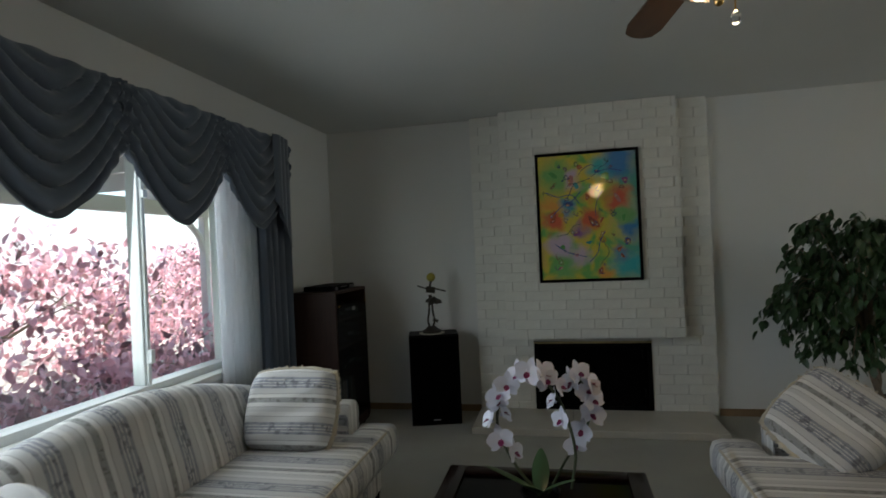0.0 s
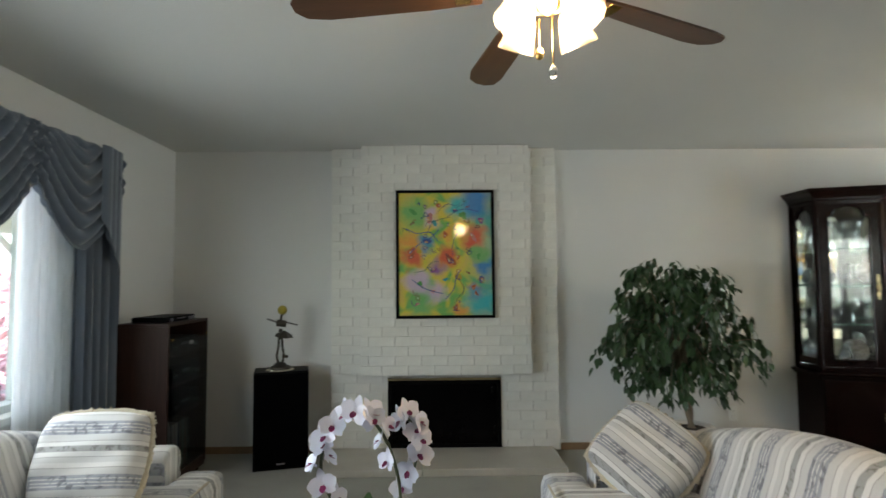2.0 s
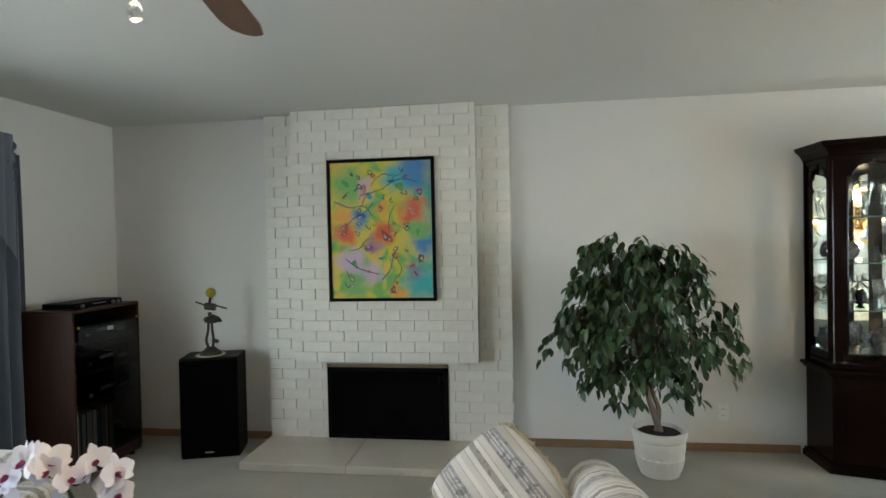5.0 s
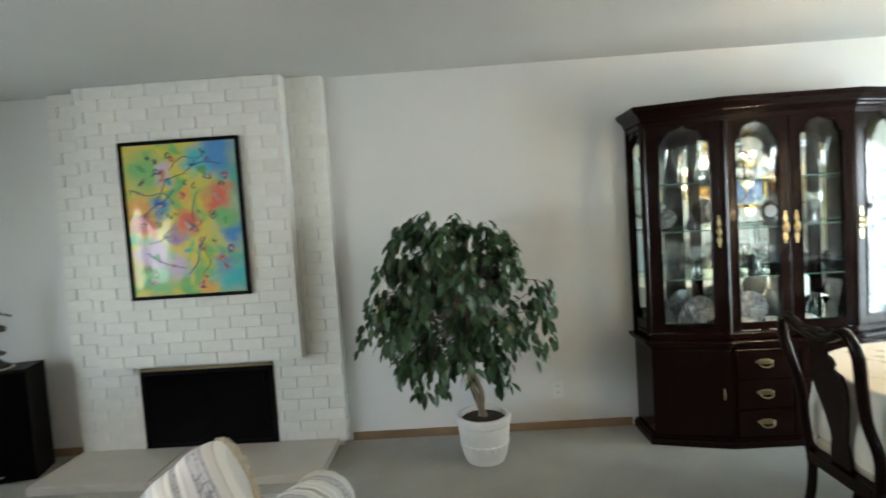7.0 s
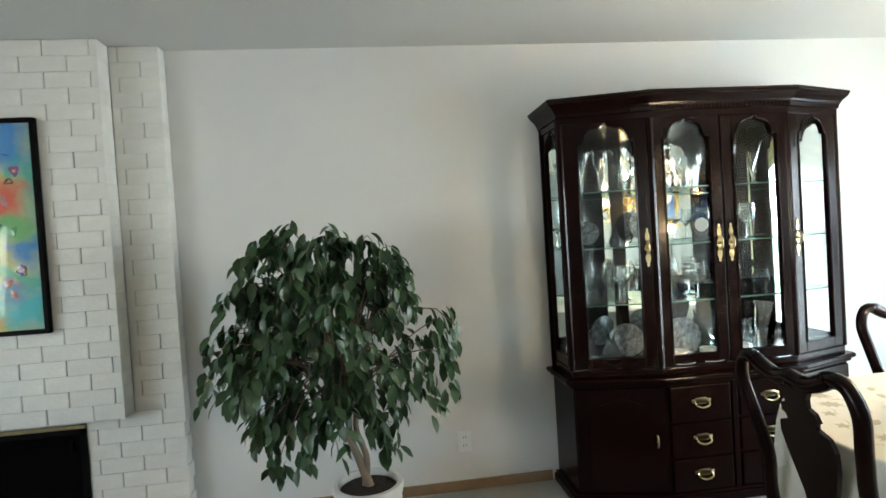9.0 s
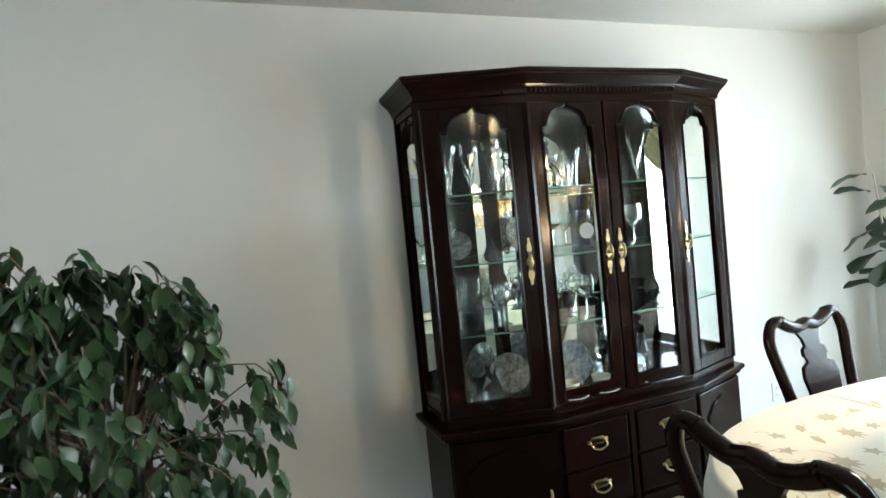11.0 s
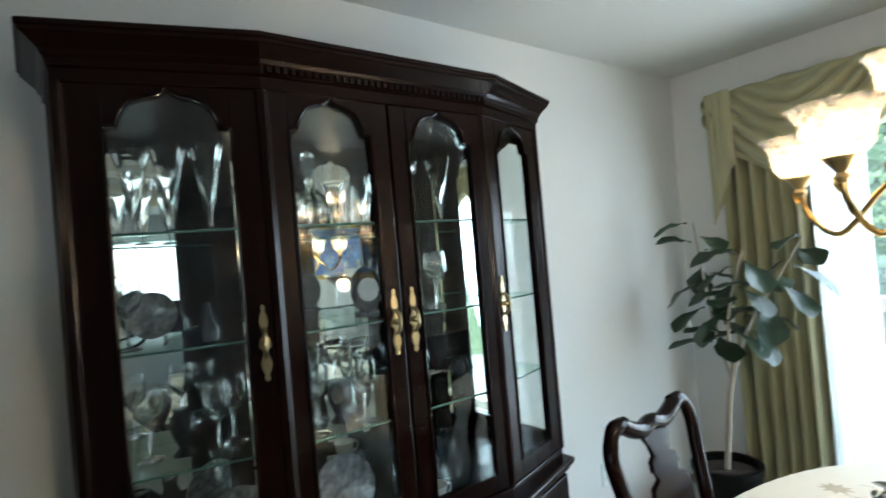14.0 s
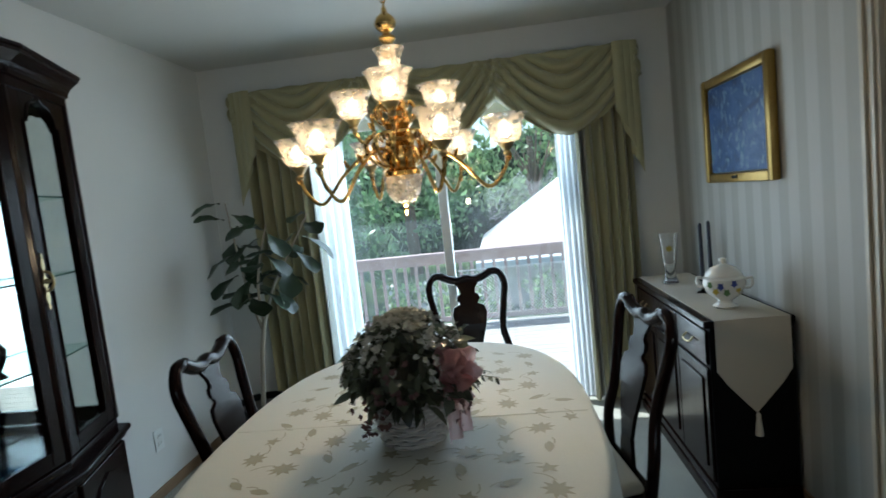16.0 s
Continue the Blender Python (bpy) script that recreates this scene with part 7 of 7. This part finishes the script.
for n, (x, y, s) in enumerate(((-3.7, 4.2, 1.0), (-4.0, 6.2, 1.1), (-3.7, 2.2, 1.0), (-4.4, 8.3, 1.25), (-5.2, 10.6, 1.4), (-6.5, 13.2, 1.6))):
    tree("plum_tree", "bushy red-leaved plum tree in full sun", pose(x - 0.9, y, -0.1), leaf_cloud(50 + n, 1700, (0.3, 0, 0.5), (1.3 * s, 1.3 * s, 1.42), 0.12, 0.065), REDLEAF_GLARE, 0.05, 1.0)
for n, (x, y) in enumerate(((-1.9, 2.6), (-2.0, 3.9), (-1.8, 5.2), (-2.1, 6.6), (-2.3, 8.2))):
    tree("plum_shrub", "low red-leaved plum shrub beside the patio cover", pose(x, y, -0.1), leaf_cloud(70 + n, 1300, (0, 0, 0.22), (0.95, 0.95, 0.5), 0.1, 0.055), REDLEAF_GLARE, 0.03, 0.4)
# added backdrop wall: its white stands in for bright sky between the leaves
STUCCO = surface("white_stucco", (0.8, 0.79, 0.77), 0.85, dark=0.9, fine=30, coarse=1.0, bump=0.4)
structure("garden_wall", "added pale stucco backdrop wall that whitens the gaps between plum leaves", boxes(((-8.4, -3, -0.75), (-8.2, 24, 2.3))), STUCCO)
DECKW = surface("weathered_deck", (0.45, 0.42, 0.38), 0.8, dark=0.75, fine=25, bump=0.2, random_tint=0.2)
deck = tagged(new("deck"), "weathered timber deck outside the patio door", "deck", kind="structure")
for k in range(20):
    part("deck_board", boxes(((8.37 + k * 0.14, 0.5, -0.16), (8.37 + k * 0.14 + 0.134, 7.0, -0.12)), bevel=0.003), DECKW, deck)
part("deck_skirt", boxes(((8.37, 0.5, -0.74), (11.1, 0.6, -0.17)), ((11.0, 0.6, -0.74), (11.1, 7.0, -0.17))), DECKW, deck)
RAILW = surface("mauve_stained_rail", (0.42, 0.31, 0.29), 0.7, dark=0.8, fine=25, bump=0.15)
rail = thing("deck_railing", "mauve-brown stained timber deck railing", "railing", pose(0, 0, 0))
part("cap_rail", boxes(((10.93, 0.5, 0.74), (11.08, 7.0, 0.78)), bevel=0.006), RAILW, rail)
part("top_rail", boxes(((10.98, 0.5, 0.64), (11.02, 7.0, 0.735)), bevel=0.004), RAILW, rail)
part("bottom_rail", boxes(((10.98, 0.5, -0.06), (11.02, 7.0, 0.0)), bevel=0.004), RAILW, rail)
base = part("baluster", boxes(((-0.018, -0.018, 0), (0.018, 0.018, 0.65)), bevel=0.002), RAILW, rail, at=pose(11.0, 0.62, -0.005))
for k in range(1, 48):
    ob = new("baluster", base.data)
    ob.parent = rail
    ob.matrix_basis = pose(11.0, 0.62 + k * 0.134, -0.005)
for n, (x, y, s, hgt) in enumerate(((15.5, 7.6, 1.2, 3.4), (22.5, 2.2, 1.6, 4.8), (16.0, 9.5, 1.3, 3.6), (24.0, -1.0, 1.7, 4.8), (20.5, 6.0, 1.7, 4.6), (18.5, 12.5, 1.6, 4.2), (22.0, -5.5, 1.6, 4.6))):
    tree("garden_tree", "leafy green garden tree in sunlight", pose(x, y, -0.75), leaf_cloud(80 + n, 2600, (0, 0, hgt * 0.75), (1.5 * s, 1.7 * s, hgt * 0.62), 0.22, 0.12), GREENLEAF if n % 2 else DARKLEAF, 0.12 * s, hgt * 0.8)
for n, (x, y, c) in enumerate(((13.2, 5.0, BLOSSOM), (12.9, 3.9, BLOSSOM), (13.5, 2.6, GREENLEAF), (13.4, 6.3, GREENLEAF))):
    sh = thing("garden_shrub", "flowering garden shrub below the deck" if c is BLOSSOM else "round green garden shrub", "shrub", pose(x, y, -0.75))
    part("leaves", leaf_cloud(140 + n, 700, (0, 0, 0.4), (0.5, 0.5, 0.42), 0.1, 0.06), GREENLEAF, sh)
    if c is BLOSSOM:
        part("blossoms", leaf_cloud(160 + n, 300, (0, 0, 0.45), (0.5, 0.5, 0.42), 0.08, 0.07), WICKER, sh)
NETWHITE = surface("white_plastic_net", (0.75, 0.75, 0.73), 0.5, dark=0.9, bump=0.05)
net = thing("garden_netting", "white diamond-mesh netting fixed along the deck railing", "netting", pose(10.955, 0, -0.11))
bm = bmesh.new()
k = 0
while k * 0.04 < 1.75:
    y0 = 1.6 + k * 0.04
    for y1, y2 in ((y0, y0 + 0.66), (y0 + 0.66, y0)):
        tube([(0.003 if y1 < y2 else -0.003, y1, 0.0), (0.003 if y1 < y2 else -0.003, y2, 0.66)], 0.0035, 4, bm)
    k += 1
part("mesh", bm, NETWHITE, net)
part("edge_cord", tube([(0, 1.6, 0.005), (0, 4.0, 0.005)], 0.007, 6), NETWHITE, net)
part("edge_cord", tube([(0, 1.6, 0.655), (0, 4.0, 0.655)], 0.007, 6), NETWHITE, net)
ROOF = surface("pale_gravel_roof", (0.75, 0.74, 0.73), 0.8, dark=0.88, fine=20, bump=0.3)
SIDING = surface("pale_siding", (0.6, 0.58, 0.54), 0.7, dark=0.85, fine=8, bump=0.1)
hs = thing("neighbour_house", "neighbouring house with a pale sunlit hipped roof", "house", pose(15.5, -0.2, -0.75))
part("wall", boxes(((-0.6, -2.4, 0), (5.0, 3.8, 0.95))), SIDING, hs)
bm = bmesh.new()
low = [bm.verts.new(p) for p in ((-0.9, 4.15, 0.9), (-0.9, -2.75, 0.9), (6.0, -2.75, 0.9), (6.0, 4.15, 0.9))]
under = [bm.verts.new((v.co.x, v.co.y, 0.76)) for v in low]
tip = [bm.verts.new((1.9, 0.7, 3.25)), bm.verts.new((3.2, 0.7, 3.25))]
bm.faces.new((low[0], low[1], tip[0])), bm.faces.new((low[2], low[3], tip[1]))
bm.faces.new((low[1], low[2], tip[1], tip[0])), bm.faces.new((low[3], low[0], tip[0], tip[1])), bm.faces.new(under)
for k in range(4):
    bm.faces.new((low[k], low[(k + 1) % 4], under[(k + 1) % 4], under[k]))
part("roof", bm, ROOF, hs)
bg = surface("distant_foliage", (0.05, 0.1, 0.03), 0.9, dark=0.4, fine=6, coarse=0.6, bump=1.0, distance=0.3)
tagged(part("distant_hedge", sheet(lambda u, v: (26 + 1.2 * math.sin(17 * u) + 0.8 * math.sin(41 * u + 9 * v), -22 + 50 * u, -0.75 + v * (5.0 + 1.0 * math.sin(23 * u) + 0.6 * math.sin(57 * u))), 90, 14), bg), "tall distant hedge of trees", "hedge", kind="structure")

# ---- bricks of the chimney ----
ROWH, BL, GAP = 0.0752, 0.205, 0.005
meshes = {}


def brick_mesh(w, deep):
    key = (round(w, 3), deep)
    if key not in meshes:
        bm = boxes(((0.0, 0.0, 0.0), (w, deep, ROWH - 0.0003)), bevel=0.0019)
        me = bpy.data.meshes.new("brick")
        bm.to_mesh(me)
        bm.free()
        me.materials.append(BRICK)
        meshes[key] = me
    return meshes[key]


random.seed(4)


def course(x0, x1, y, z, offset):
    x = x0 - offset
    while x < x1 - 0.002:
        a, b = max(x, x0), min(x + BL - GAP, x1)
        if b - a > 0.02:
            ob = new("brick", brick_mesh(b - a, 0.105 if y == PY else 0.075))
            ob.parent = chimney
            ob.matrix_basis = pose(a, y + random.uniform(-0.0012, 0.0026), z, random.uniform(-0.2, 0.2), 0, random.uniform(-0.25, 0.25))
        x += BL


z, n = PZ, 0
while z < H - 0.01:
    off = (n % 2) * BL / 2
    course(PX0, PX1, PY, z, off + 0.04)
    course(CX0, PX0 - 0.001, CY, z, BL / 2 * ((n + 1) % 2) + 0.03)
    course(PX1 + 0.001, CX1, CY, z, BL / 2 * (n % 2) + 0.06)
    z, n = z + ROWH, n + 1
z, n = PZ - ROWH, 0
while z > 0.0:
    off = (n % 2) * BL / 2
    course(CX0, FX0, CY, z, off)
    course(FX1, CX1, CY, z, off + 0.05)
    z, n = z - ROWH, n + 1
